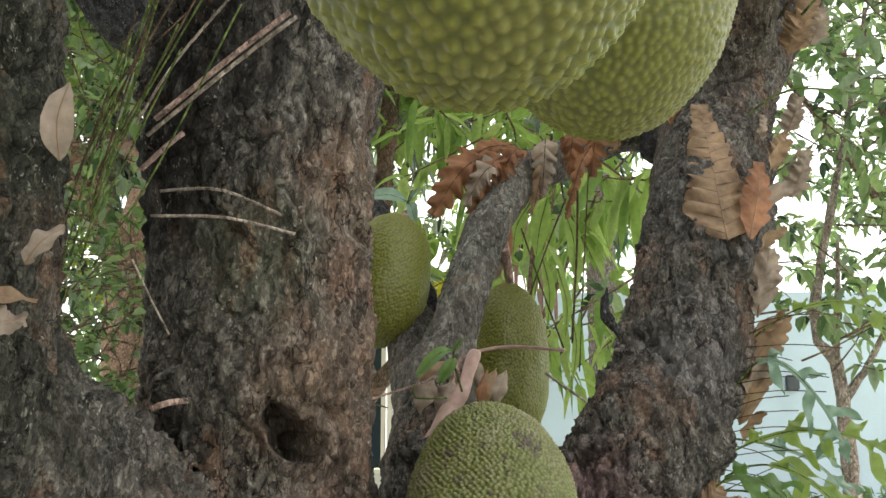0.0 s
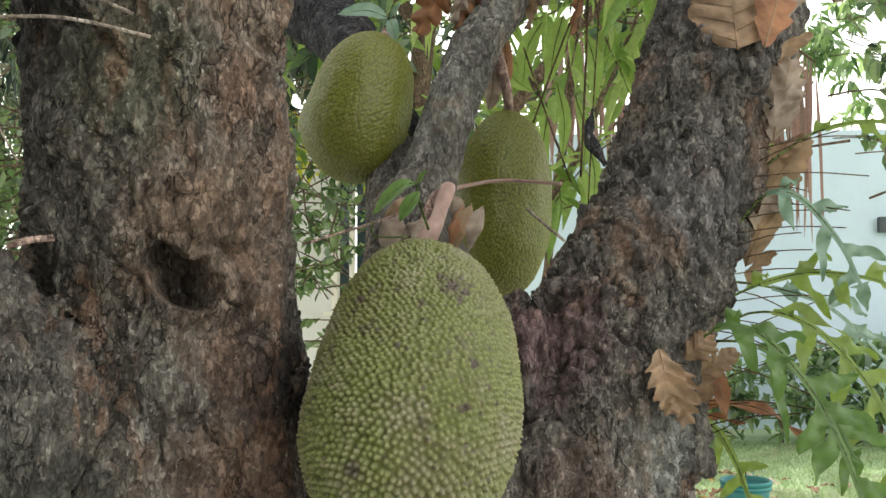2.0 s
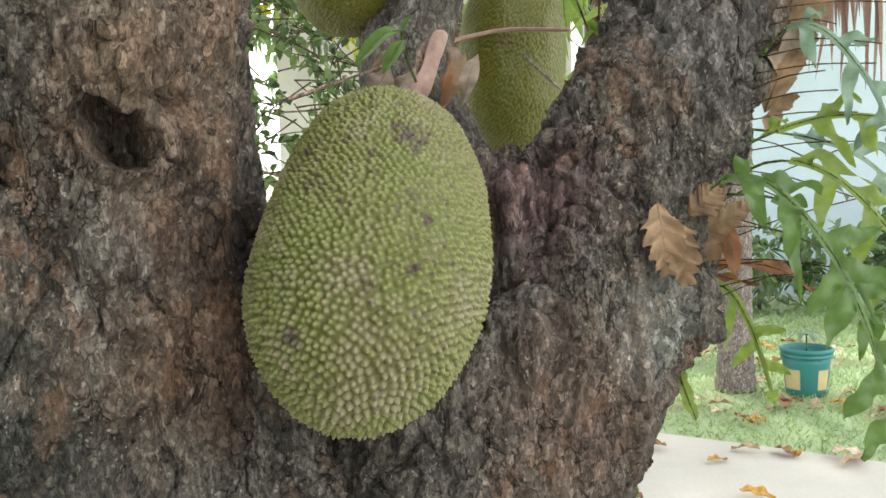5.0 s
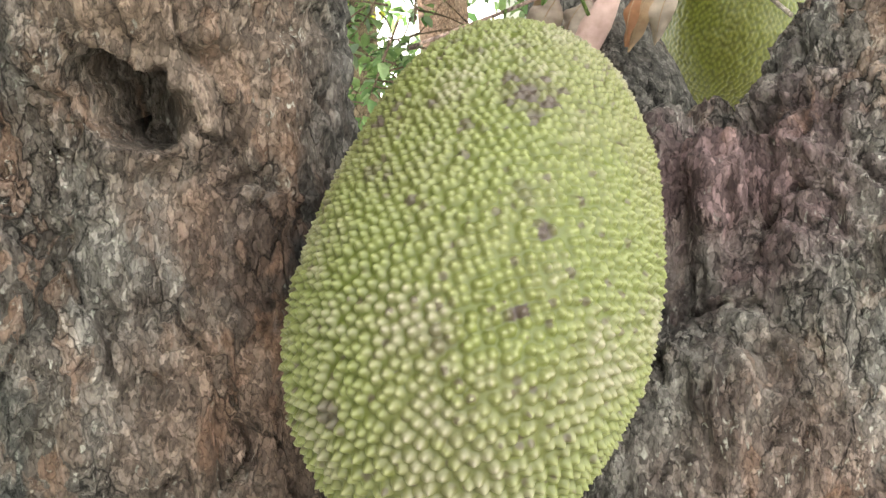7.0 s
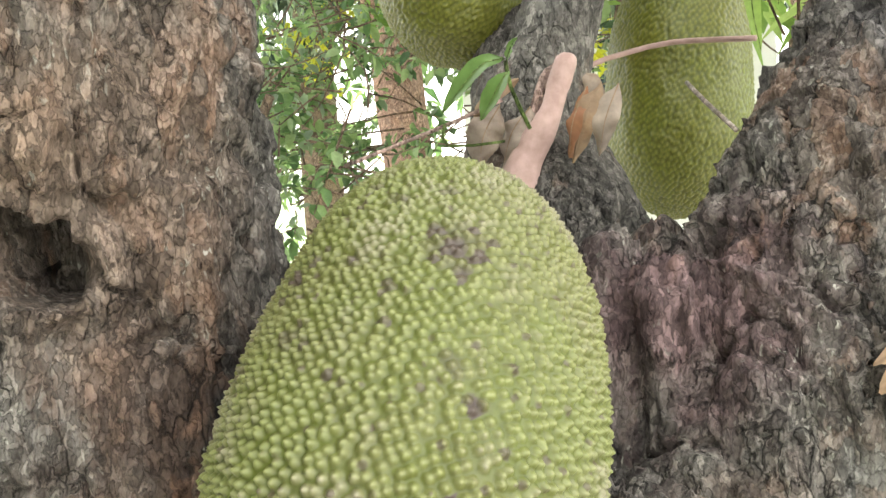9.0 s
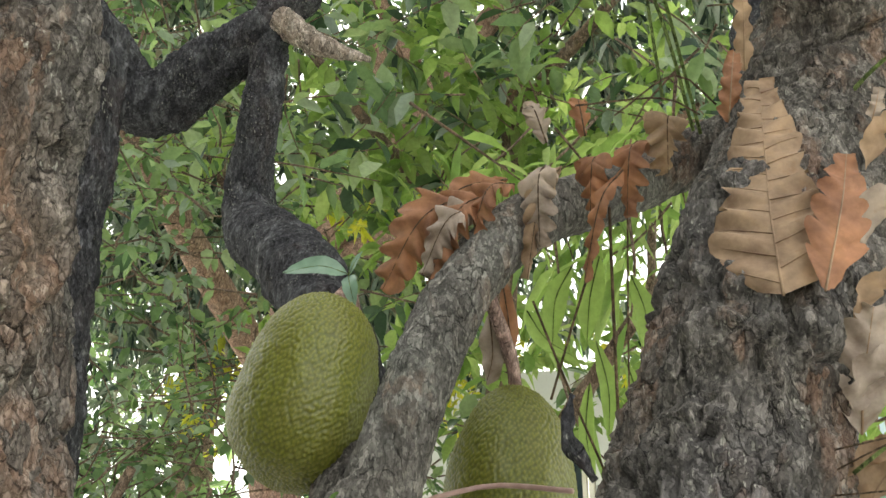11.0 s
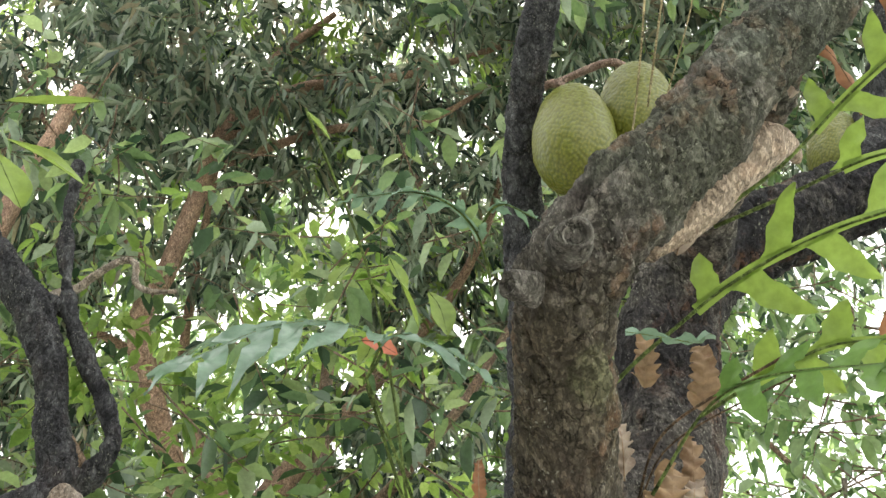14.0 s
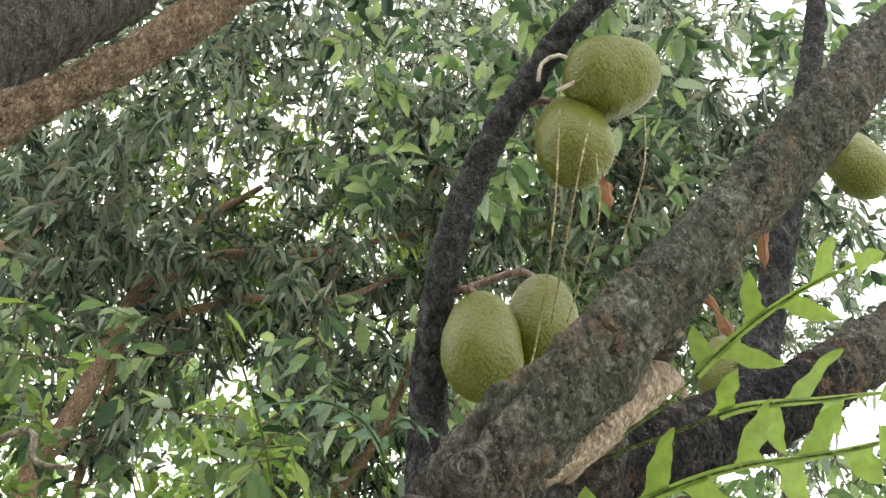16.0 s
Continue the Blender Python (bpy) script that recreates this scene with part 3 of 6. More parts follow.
# ---- jackfruit ----
def fruit_material(name, green, tip, brown, worn=0.5):
    m, n, l, b = material(name, 0.42, 0.42)
    v = coords(n, l)
    a = n.new("ShaderNodeAttribute")
    a.attribute_name = "spike"
    s = n.new("ShaderNodeAttribute")
    s.attribute_name = "stain"
    big = noise_tex(n, l, v, 9, 4, 0.6)
    fine = noise_tex(n, l, v, 160, 4)
    col = mix(n, l, a.outputs["Fac"], green, tip)
    col = mix(n, l, ramp(n, l, big, [(0.42, W(0)), (0.66, W(0.42))]), col, mix(n, l, a.outputs["Fac"], tuple(0.8 * c for c in brown), tuple(1.35 * c for c in brown)))
    rub = mix(n, l, 1.0, ramp(n, l, noise_tex(n, l, v, 17, 4, 0.65), [(0.5, W(0)), (0.62, W(worn))]), a.outputs["Fac"], "MULTIPLY")
    col = mix(n, l, rub, col, (0.25, 0.215, 0.165))
    col = mix(n, l, s.outputs["Fac"], col, (0.05, 0.028, 0.03))
    col = mix(n, l, 0.5, col, ramp(n, l, fine, [(0.3, W(0.7)), (0.7, W(1.25))]), "MULTIPLY")
    dots = n.new("ShaderNodeTexVoronoi")
    dots.inputs["Scale"].default_value = 150
    l.new(v, dots.inputs["Vector"])
    pick = n.new("ShaderNodeSeparateColor")
    l.new(dots.outputs["Color"], pick.inputs[0])
    fleck = mix(n, l, 1.0, ramp(n, l, pick.outputs[0], [(0.86, W(0)), (0.9, W(worn))]), ramp(n, l, dots.outputs["Distance"], [(0.3, W(1)), (0.5, W(0))]), "MULTIPLY")
    col = mix(n, l, fleck, col, (0.07, 0.05, 0.035))
    l.new(col, b.inputs["Base Color"])
    bump(n, l, b, fine, 0.2, 0.001)
    return m


SKIN = fruit_material("jackfruit_skin", (0.077, 0.09, 0.012), (0.195, 0.206, 0.074), (0.14, 0.118, 0.06), 0.75)
# Skin of the fruits in shade: dimmer tips carry that shade, and less wear
SKIN_SHADE = fruit_material("jackfruit_skin_shaded", (0.08, 0.09, 0.01), (0.178, 0.184, 0.024), (0.13, 0.12, 0.018), 0.12)


def fruit_mesh(name, height, profile, seeds, rows, cols, spike, mat, bend=(0, 0), lump=0.012, stains=(), seed=3, flat=1.0, grade=0.0):
    """profile: radius at even steps from the bottom to the top. The lowest place is at z = 0."""
    pr = np.array(profile, float)
    zz = np.linspace(0, 1, len(pr))
    u = np.linspace(0, 1, 400)
    fine_t = 0.5 - 0.5 * np.cos(np.pi * u)
    env = np.clip(1 - np.abs(2 * fine_t - 1) ** 2.25, 0, 1) ** (1 / 2.1)
    r = np.interp(fine_t, zz, pr) * env
    z = fine_t * height
    ds = np.hypot(np.diff(r), np.diff(z))
    s = np.r_[0, np.cumsum(ds)]
    dense = 1 - 0.5 * grade + grade * fine_t
    area = np.r_[0, np.cumsum(0.5 * (r[1:] * dense[1:] + r[:-1] * dense[:-1]) * ds)]

    def bent(rr, zc, ang):
        t = zc / height
        p = np.stack([rr * np.cos(ang) + bend[0] * (t - 0.5) ** 2, flat * rr * np.sin(ang) + bend[1] * (t - 0.5) ** 2, zc], 1)
        k = (fbm(p / 0.11 + 5.3, seed) - 0.5) * 2 * lump
        return p + np.stack([np.cos(ang), np.sin(ang), 0 * ang], 1) * (k * np.clip(rr / pr.max(), 0, 1))[:, None]

    rng = np.random.RandomState(seed)
    i = np.arange(seeds)
    sa = np.clip(np.interp((i + 0.5) / seeds * area[-1], area, s) + rng.normal(0, 0.17, seeds) * np.sqrt(area[-1] * 6.2832 / seeds), 0, s[-1])
    ang = i * 2.399963 + rng.normal(0, 0.17, seeds) * np.sqrt(area[-1] * 6.2832 / seeds) / np.maximum(np.interp(sa, s, r), 0.02)
    sd = bent(np.interp(sa, s, r), np.interp(sa, s, z), ang)
    grow = 0.7 + 0.6 * rng.rand(seeds)
    sv = np.linspace(0, s[-1], rows)
    a = np.arange(cols) / cols * 2 * np.pi
    rr = np.repeat(np.interp(sv, s, r), cols)
    zc = np.repeat(np.interp(sv, s, z), cols)
    p = bent(rr, zc, np.tile(a, rows))
    pitch = np.sqrt(area[-1] * 2 * np.pi / seeds)
    from mathutils import kdtree
    kd = kdtree.KDTree(seeds)
    for k in range(seeds):
        kd.insert(sd[k], k)
    kd.balance()
    hit = [kd.find(q)[1:] for q in p]
    idx = np.array([h[0] for h in hit])
    close = 1 / np.sqrt(1 - 0.5 * grade + grade * zc / height)
    d = np.array([h[1] for h in hit]) / (pitch * close)
    up = np.clip(1 - d / 0.56, 0, 1)
    up = up**0.95
    i = np.arange(rows - 1)[:, None] * cols
    j = np.arange(cols)[None, :]
    j2 = (j + 1) % cols
    quads = np.stack([i + j, i + j2, i + cols + j2, i + cols + j], -1).reshape(-1, 4)
    # normals from the smooth body
    g = p.reshape(rows, cols, 3)
    du = np.roll(g, -1, 1) - np.roll(g, 1, 1)
    dv = np.gradient(g, axis=0)
    no = np.cross(du, dv).reshape(-1, 3)
    no /= np.linalg.norm(no, axis=1)[:, None] + 1e-9
    no[:cols] = (0, 0, -1)
    no[-cols:] = (0, 0, 1)
    h = spike * up * grow[idx] * close
    # points lean a little to the bottom
    p2 = p + no * h[:, None] + np.array([0, 0, -0.12]) * h[:, None]
    me = mesh_of(name, p2, [quads], mat)
    at = me.attributes.new("spike", "FLOAT", "POINT")
    at.data.foreach_set("value", np.clip(up * 1.1, 0, 1).astype(np.float32))
    st = np.zeros(len(p))
    for sx, sz, rad, much in stains:
        sr = np.interp(sz, z, r)
        sp = bent(np.array([sr]), np.array([sz]), np.array([-math.acos(max(-1, min(1, sx / sr)))]))[0]
        dd = np.linalg.norm(sd[idx] * 0.85 + p * 0.15 - sp, axis=1)
        st = np.maximum(st, much * smooth01((rad - dd) / (0.3 * rad)))
    at = me.attributes.new("stain", "FLOAT", "POINT")
    at.data.foreach_set("value", st.astype(np.float32))
    return me



def jackfruit(me, m, stalk, stalk_mat, label, radius=0.013):
    ob = new("jackfruit")
    ob.matrix_world = m
    tagged(ob, label, "jackfruit", "jackfruits on the tree")
    part("body", me, ob)
    inv = m.inverted()
    pts = [(*(inv @ Vector(p[:3])), p[3] if len(p) > 3 else radius) for p in stalk]
    part("stalk", rod("stalk", pts, stalk_mat, 10, 0.01, 0.002), ob, "pinkish brown woody stalk")
    return ob


def smooth_bark(name, light, dark):
    m, n, l, b = material(name, 0.6, 0.3)
    v = coords(n, l)
    l.new(ramp(n, l, noise_tex(n, l, v, 55, 5, 0.6), [(0.35, dark), (0.62, light)]), b.inputs["Base Color"])
    bump(n, l, b, noise_tex(n, l, v, 300, 4), 0.25, 0.002)
    return m


PINK = smooth_bark("cut_stalk", (0.46, 0.31, 0.275), (0.34, 0.22, 0.19))
STALK = bark_material("stalk", ((0.2, 0.12, 0.1), (0.4, 0.27, 0.23), (0.5, 0.37, 0.32)), 0.2, 0.2)
OVAL = (0.122, 0.132, 0.131, 0.126, 0.121, 0.118, 0.117, 0.117)
F1_STAINS = [(0.045, 0.272, 0.03, 0.3), (0.045, 0.27, 0.011, 0.85), (0.032, 0.282, 0.008, 0.8), (0.06, 0.266, 0.009, 0.85), (0.052, 0.285, 0.007, 0.8), (0.055, 0.25, 0.009, 0.8), (0.038, 0.258, 0.006, 0.8), (0.066, 0.28, 0.006, 0.7),
             (-0.058, 0.254, 0.011, 0.85), (-0.062, 0.236, 0.007, 0.7), (-0.045, 0.262, 0.006, 0.7), (0.074, 0.168, 0.008, 0.9), (0.068, 0.114, 0.008, 0.9), (-0.04, 0.05, 0.012, 0.7), (-0.096, 0.134, 0.006, 0.7),
             (-0.046, 0.203, 0.012, 0.5), (-0.03, 0.198, 0.007, 0.6), (-0.005, 0.173, 0.006, 0.75), (0.03, 0.09, 0.012, 0.4), (-0.011, 0.257, 0.006, 0.75), (0.015, 0.235, 0.006, 0.7), (0.06, 0.19, 0.012, 0.4), (0.02, 0.21, 0.005, 0.7),
             (0.085, 0.2, 0.005, 0.8), (0.03, 0.32, 0.007, 0.5), (-0.02, 0.325, 0.008, 0.5), (0.0, 0.31, 0.01, 0.35), (0.09, 0.15, 0.006, 0.7), (-0.08, 0.19, 0.007, 0.5)]
F1_STAINS = [(0.925 * a, 0.925 * b, 0.72 * c, d) for a, b, c, d in F1_STAINS]
main_me = fruit_mesh("body", 0.368, (0.104, 0.1145, 0.1165, 0.115, 0.112, 0.109, 0.1065, 0.106, 0.1065, 0.105), 6300, 410, 550, 0.0042, SKIN, lump=0.009, stains=F1_STAINS, grade=1.0)
jackfruit(main_me, pose(0.0535, 1.287, 1.199, -39, 1, 0), [(0.06, 1.50, 1.475, 0.014), (0.055, 1.57, 1.47, 0.014), (0.03, 1.7, 1.44, 0.014)],
          STALK, "large ripening green jackfruit with brown blemishes against the trunk")
mid_me = fruit_mesh("body", 0.27, OVAL, 4300, 210, 270, 0.0034, SKIN_SHADE, lump=0.012, seed=5)
jackfruit(mid_me, pose(-0.155, 2.06, 1.637, 0, 14, 0) @ Matrix.Diagonal((0.74, 0.74, 0.97, 1)),
          [(-0.085, 2.06, 1.88), (-0.08, 2.1, 1.90), (-0.08, 2.14, 1.84)], STALK, "smaller green jackfruit on the grey branch behind the trunk")
long_me = fruit_mesh("body", 0.36, OVAL, 5600, 240, 290, 0.0034, SKIN_SHADE, lump=0.012, seed=6)
jackfruit(long_me, pose(0.098, 2.2, 1.425, 0, 5, 0) @ Matrix.Diagonal((0.73, 0.73, 0.98, 1)),
          [(0.13, 2.2, 1.765), (0.125, 2.19, 1.82), (0.1, 2.13, 1.92)], STALK, "long green jackfruit between the grey branch and the trunk")
big_me = fruit_mesh("body", 0.30, tuple(0.65 * r for r in OVAL), 3400, 230, 310, 0.0023, SKIN_SHADE, lump=0.006, seed=7)
jackfruit(big_me, pose(0.022, 0.455, 1.568, 0, 0, 0),
          [(0.022, 0.455, 1.855), (0.03, 0.52, 2.2), (0.05, 0.77, 2.55)], STALK, "large green jackfruit hanging on a long stalk from a low limb")
small_me = fruit_mesh("body", 0.26, tuple(0.575 * r for r in OVAL), 5200, 240, 310, 0.0015, SKIN_SHADE, lump=0.006, seed=9)
jackfruit(small_me, pose(0.092, 0.605, 1.602, 0, 0, 40),
          [(0.092, 0.605, 1.85), (0.09, 0.66, 2.2), (0.12, 0.75, 2.56)], STALK, "green jackfruit hanging beside the larger one")
far_me = fruit_mesh("body", 0.36, OVAL, 2000, 120, 150, 0.004, SKIN_SHADE, lump=0.012, seed=8)
# middle, size across and along, lean
for (x, y, z), w, hh, tilt, hook in [((0.782, 2.661, 3.60), 0.88, 1.0, 4, -0.14), ((0.974, 2.72, 3.74), 0.85, 0.95, 8, -0.22), ((1.085, 2.367, 4.152), 0.9, 0.95, 0, -0.2),
                                     ((1.214, 2.25, 4.32), 1.0, 0.86, 70, -0.1), ((2.055, 2.55, 4.27), 0.7, 0.8, -12, 0.05), ((1.48, 2.75, 3.55), 0.62, 0.75, 10, 0.04)]:
    m = pose(x, y, z, 0, tilt, 0) @ Matrix.Translation((0, 0, -0.18 * hh)) @ Matrix.Diagonal((w, w, hh, 1))
    top = m @ Vector((0, 0, 0.345))
    jackfruit(far_me, m, [(*top,), (top[0] + hook * 0.3, top[1], top[2] + 0.06), (top[0] + hook, top[1] + 0.05, top[2] + 0.05)], STALK, "green jackfruit high on a dark branch")


# ---- leaves ----
def leaf_arrays(base, way, length, width, rng, droop=0.25, fold=0.18, simple=False, turn=1.0):
    """Many leaves at once: base points, directions, sizes."""
    n = len(base)
    d = way / (np.linalg.norm(way, axis=1)[:, None] + 1e-9)
    up = np.array([0.0, 0.0, 1.0]) + rng.normal(0, 0.35 * turn, (n, 3))
    s = np.cross(d, up)
    s /= np.linalg.norm(s, axis=1)[:, None] + 1e-9
    k = np.cross(s, d)
    L, B = length[:, None], width[:, None]

    def at(t, w, lift):
        return base + d * (t * L) + s * (w * B) + k * (lift * L) - np.array([0, 0, 1.0]) * (droop * t * t * L)
    if simple:
        v = np.stack([at(0, 0, 0), at(0.45, -0.5, fold * 0.5), at(0.45, 0.5, fold * 0.5), at(1, 0, 0)], 1)
        i = np.arange(n)[:, None] * 4
        return v.reshape(-1, 3), np.zeros((0, 4), int), np.vstack([i + [0, 1, 3], i + [0, 3, 2]])
    if simple == "flat":
        v = np.stack([at(0, 0, 0), at(0.3, -0.46, fold * 0.1), at(0.3, 0.46, fold * 0.1), at(0.68, -0.36, 0), at(0.68, 0.36, 0), at(1, 0, 0)], 1)
        i = np.arange(n)[:, None] * 6
        return v.reshape(-1, 3), i + [1, 2, 4, 3], np.vstack([i + [0, 2, 1], i + [3, 4, 5]])
    f = fold * width[:, None] / L * 1.2
    v = np.stack([at(0, 0, 0), at(0.3, -0.44, f), at(0.3, 0, 0), at(0.3, 0.44, f), at(0.68, -0.4, f), at(0.68, 0, 0), at(0.68, 0.4, f), at(1, 0, 0)], 1)
    i = np.arange(n)[:, None] * 8
    q = np.vstack([i + [1, 2, 5, 4], i + [2, 3, 6, 5]])
    t = np.vstack([i + [0, 2, 1], i + [0, 3, 2], i + [4, 5, 7], i + [5, 6, 7]])
    return v.reshape(-1, 3), q, t


def clumps(boxes, count, rng, gate=0.45, gate_size=0.6):
    """Places in ellipsoids (centre, radii), thinned by noise so that gaps stay."""
    out = []
    weight = np.array([np.prod(r) for _, r in boxes])
    weight = weight / weight.sum()
    for (c, r), w in zip(boxes, weight):
        n = int(count * w * 2.8) + 4
        p = rng.normal(0, 1, (n, 3))
        p /= np.linalg.norm(p, axis=1)[:, None]
        p = p * (rng.rand(n, 1) ** 0.45) * np.array(r) + np.array(c)
        p = p[vnoise(p / gate_size, 77) > gate]
        out.append(p[: int(count * w) + 1])
    return np.vstack(out)


def crown(name, parent, boxes, count, per, length, width, mat, seed, droop=0.3, hang=-0.3, spread=1.0, simple=False, gate=0.45, gate_size=0.6, twig_mat=None, twig=0.25, fold=0.18, gaps=()):
    rng = np.random.RandomState(seed)
    c = clumps(boxes, count, rng, gate, gate_size)
    for start, way, radius in gaps:
        d = np.array(way) / np.linalg.norm(way)
        along = (c - np.array(start)) @ d
        off = np.linalg.norm(c - np.array(start) - along[:, None] * d, axis=1)
        c = c[(along < 0.7) | (off > radius * (0.7 + 0.6 * vnoise(c / 0.5, 91)))]
    ax = rng.normal(0, 1, (len(c), 3)) * np.array([1, 1, 0.5]) + np.array([0, 0, hang])
    ax /= np.linalg.norm(ax, axis=1)[:, None]
    n = len(c) * per
    idx = np.repeat(np.arange(len(c)), per)
    along = rng.rand(n)
    base = c[idx] - ax[idx] * (along * twig)[:, None]
    side = rng.normal(0, 1, (n, 3))
    side -= ax[idx] * (side * ax[idx]).sum(1)[:, None]
    side /= np.linalg.norm(side, axis=1)[:, None] + 1e-9
    way = side * spread + ax[idx] * rng.uniform(0.2, 1.0, (n, 1)) + np.array([0, 0, hang * 0.6])
    sc = rng.uniform(0.65, 1.15, n)
    v, q, t = leaf_arrays(base, way, length * sc, width * sc * rng.uniform(0.8, 1.15, n), rng, droop, fold, simple)
    ob = part(name, mesh_of(name, v, [q, t], mat), parent)
    tagged(ob, kind="stuff")
    if twig_mat is not None:
        arr = []
        for k in range(0, len(c), 1 if len(c) < 1500 else 3):
            a, b = c[k] - ax[k] * twig * 1.6, c[k]
            arr.append(tube_arrays([(*a, 0.004), (*((a + b) / 2 + rng.normal(0, 0.02, 3)), 0.003), (*b, 0.0015)], 4 if len(c) < 1500 else 3, 0.3))
        v, q, t = joined(arr)
        tagged(part("twig", mesh_of("twig", v, [q, t], twig_mat), parent), kind="stuff")
    return ob


LEAF_MID = leaf_material("leaf_oval", ((0.022, 0.045, 0.028), (0.078, 0.13, 0.07), (0.155, 0.235, 0.105), (0.29, 0.37, 0.17), (0.22, 0.27, 0.24)), 0.55, 0.26)
LEAF_BRIGHT = leaf_material("leaf_bright", ((0.06, 0.115, 0.05), (0.15, 0.24, 0.1), (0.28, 0.38, 0.17), (0.22, 0.28, 0.23)), 0.57, 0.26)
LEAF_DARK = leaf_material("leaf_lance", ((0.02, 0.038, 0.032), (0.075, 0.108, 0.085), (0.158, 0.208, 0.155), (0.25, 0.3, 0.225), (0.35, 0.4, 0.36), (0.25, 0.21, 0.15)), 0.48, 0.24)
# Brighter leaf copy: sunlight coming through is painted into the colour
LEAF_LIT = leaf_material("leaf_sunlit", ((0.15, 0.25, 0.06), (0.25, 0.36, 0.1), (0.33, 0.42, 0.15)), 0.68)
# Yellow of leaves in full sun, put into the colour
LEAF_YELLOW = leaf_material("leaf_yellow_lit", ((0.4, 0.42, 0.04), (0.6, 0.55, 0.05)), 0.55)


def garden_tree(label, trunk, limbs, bark, at):
    ob = thing("tree", label, "tree", at=at)
    inv = Matrix.Translation((-at[0], -at[1], -at[2]))
    for k, pts in enumerate([trunk] + limbs):
        me = rod("trunk" if k == 0 else "branch", pts, bark, 14, 0.06, 0.012 if k == 0 else 0.006)
        me.transform(inv)
        part("trunk" if k == 0 else "branch", me, ob)
    ob.location = at
    return ob


def crown_at(tree_ob, *args, **kw):
    before = set(tree_ob.children)
    crown(args[0], tree_ob, *args[1:], **kw)
    shift = Matrix.Translation(-Vector(tree_ob.location))
    for o in tree_ob.children:
        if o not in before:
            o.data.transform(shift)


t_mid = garden_tree("young tree with smooth oval green leaves behind the jackfruit tree",
                    [(-0.5, 4.6, 0, 0.07), (-0.45, 4.55, 1.2, 0.055), (-0.3, 4.5, 2.6, 0.045), (-0.2, 4.5, 4.2, 0.03)],
                    [[(-0.4, 4.55, 1.6, 0.04), (0.2, 4.2, 2.3, 0.025), (0.7, 3.9, 2.8, 0.012)], [(-0.3, 4.5, 2.5, 0.03), (-0.9, 4.1, 3.3, 0.02), (-1.3, 3.9, 4.0, 0.01)],
                     [(-0.25, 4.5, 3.2, 0.03), (0.4, 4.3, 3.8, 0.02), (0.9, 4.2, 4.6, 0.01)]], BARK_BROWN, (-0.5, 4.6, 0))
crown_at(t_mid, "crown", [((-0.3, 4.3, 2.6), (1.4, 0.9, 0.8)), ((-0.4, 4.3, 3.5), (1.8, 1.0, 0.8)), ((0.1, 3.8, 3.1), (0.7, 0.6, 0.5)), ((-0.3, 3.8, 4.3), (1.3, 0.7, 0.5)), ((-1.4, 4.0, 4.8), (0.9, 0.9, 0.7))], 250, 8, 0.125, 0.06, LEAF_MID, 11, 0.15, -0.1, twig_mat=BARK_BROWN, gate=0.46, gate_size=0.45)

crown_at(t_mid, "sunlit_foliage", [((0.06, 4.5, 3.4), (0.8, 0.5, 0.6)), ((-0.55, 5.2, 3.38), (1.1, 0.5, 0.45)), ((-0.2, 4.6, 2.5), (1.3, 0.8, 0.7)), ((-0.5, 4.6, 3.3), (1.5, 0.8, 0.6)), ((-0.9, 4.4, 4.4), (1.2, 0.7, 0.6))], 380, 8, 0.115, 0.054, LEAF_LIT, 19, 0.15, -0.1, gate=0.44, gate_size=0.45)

t_left = garden_tree("leafy shrub with small bright green leaves beside the trunk",
                     [(-2.0, 3.8, 0, 0.05), (-1.9, 3.8, 1.2, 0.04), (-1.8, 3.7, 2.6, 0.02)], [[(-1.9, 3.8, 1.0, 0.03), (-1.3, 3.6, 1.8, 0.015)], [(-1.9, 3.8, 1.3, 0.03), (-2.4, 3.9, 2.2, 0.012)]], BARK_BROWN, (-2.0, 3.8, 0))
crown_at(t_left, "crown", [((-1.9, 3.8, 1.6), (1.0, 0.8, 1.0)), ((-1.9, 3.6, 2.8), (1.1, 0.9, 0.8)), ((-1.3, 4.4, 1.4), (0.7, 0.6, 0.7)), ((-1.45, 4.6, 1.9), (0.7, 0.5, 0.5)), ((-1.0, 4.7, 1.75), (0.5, 0.5, 0.45)), ((-2.4, 4.3, 3.9), (1.1, 0.9, 0.8))], 1250, 9, 0.06, 0.036, LEAF_BRIGHT, 12, 0.15, -0.1, twig_mat=BARK_BROWN, twig=0.2, gate=0.38)

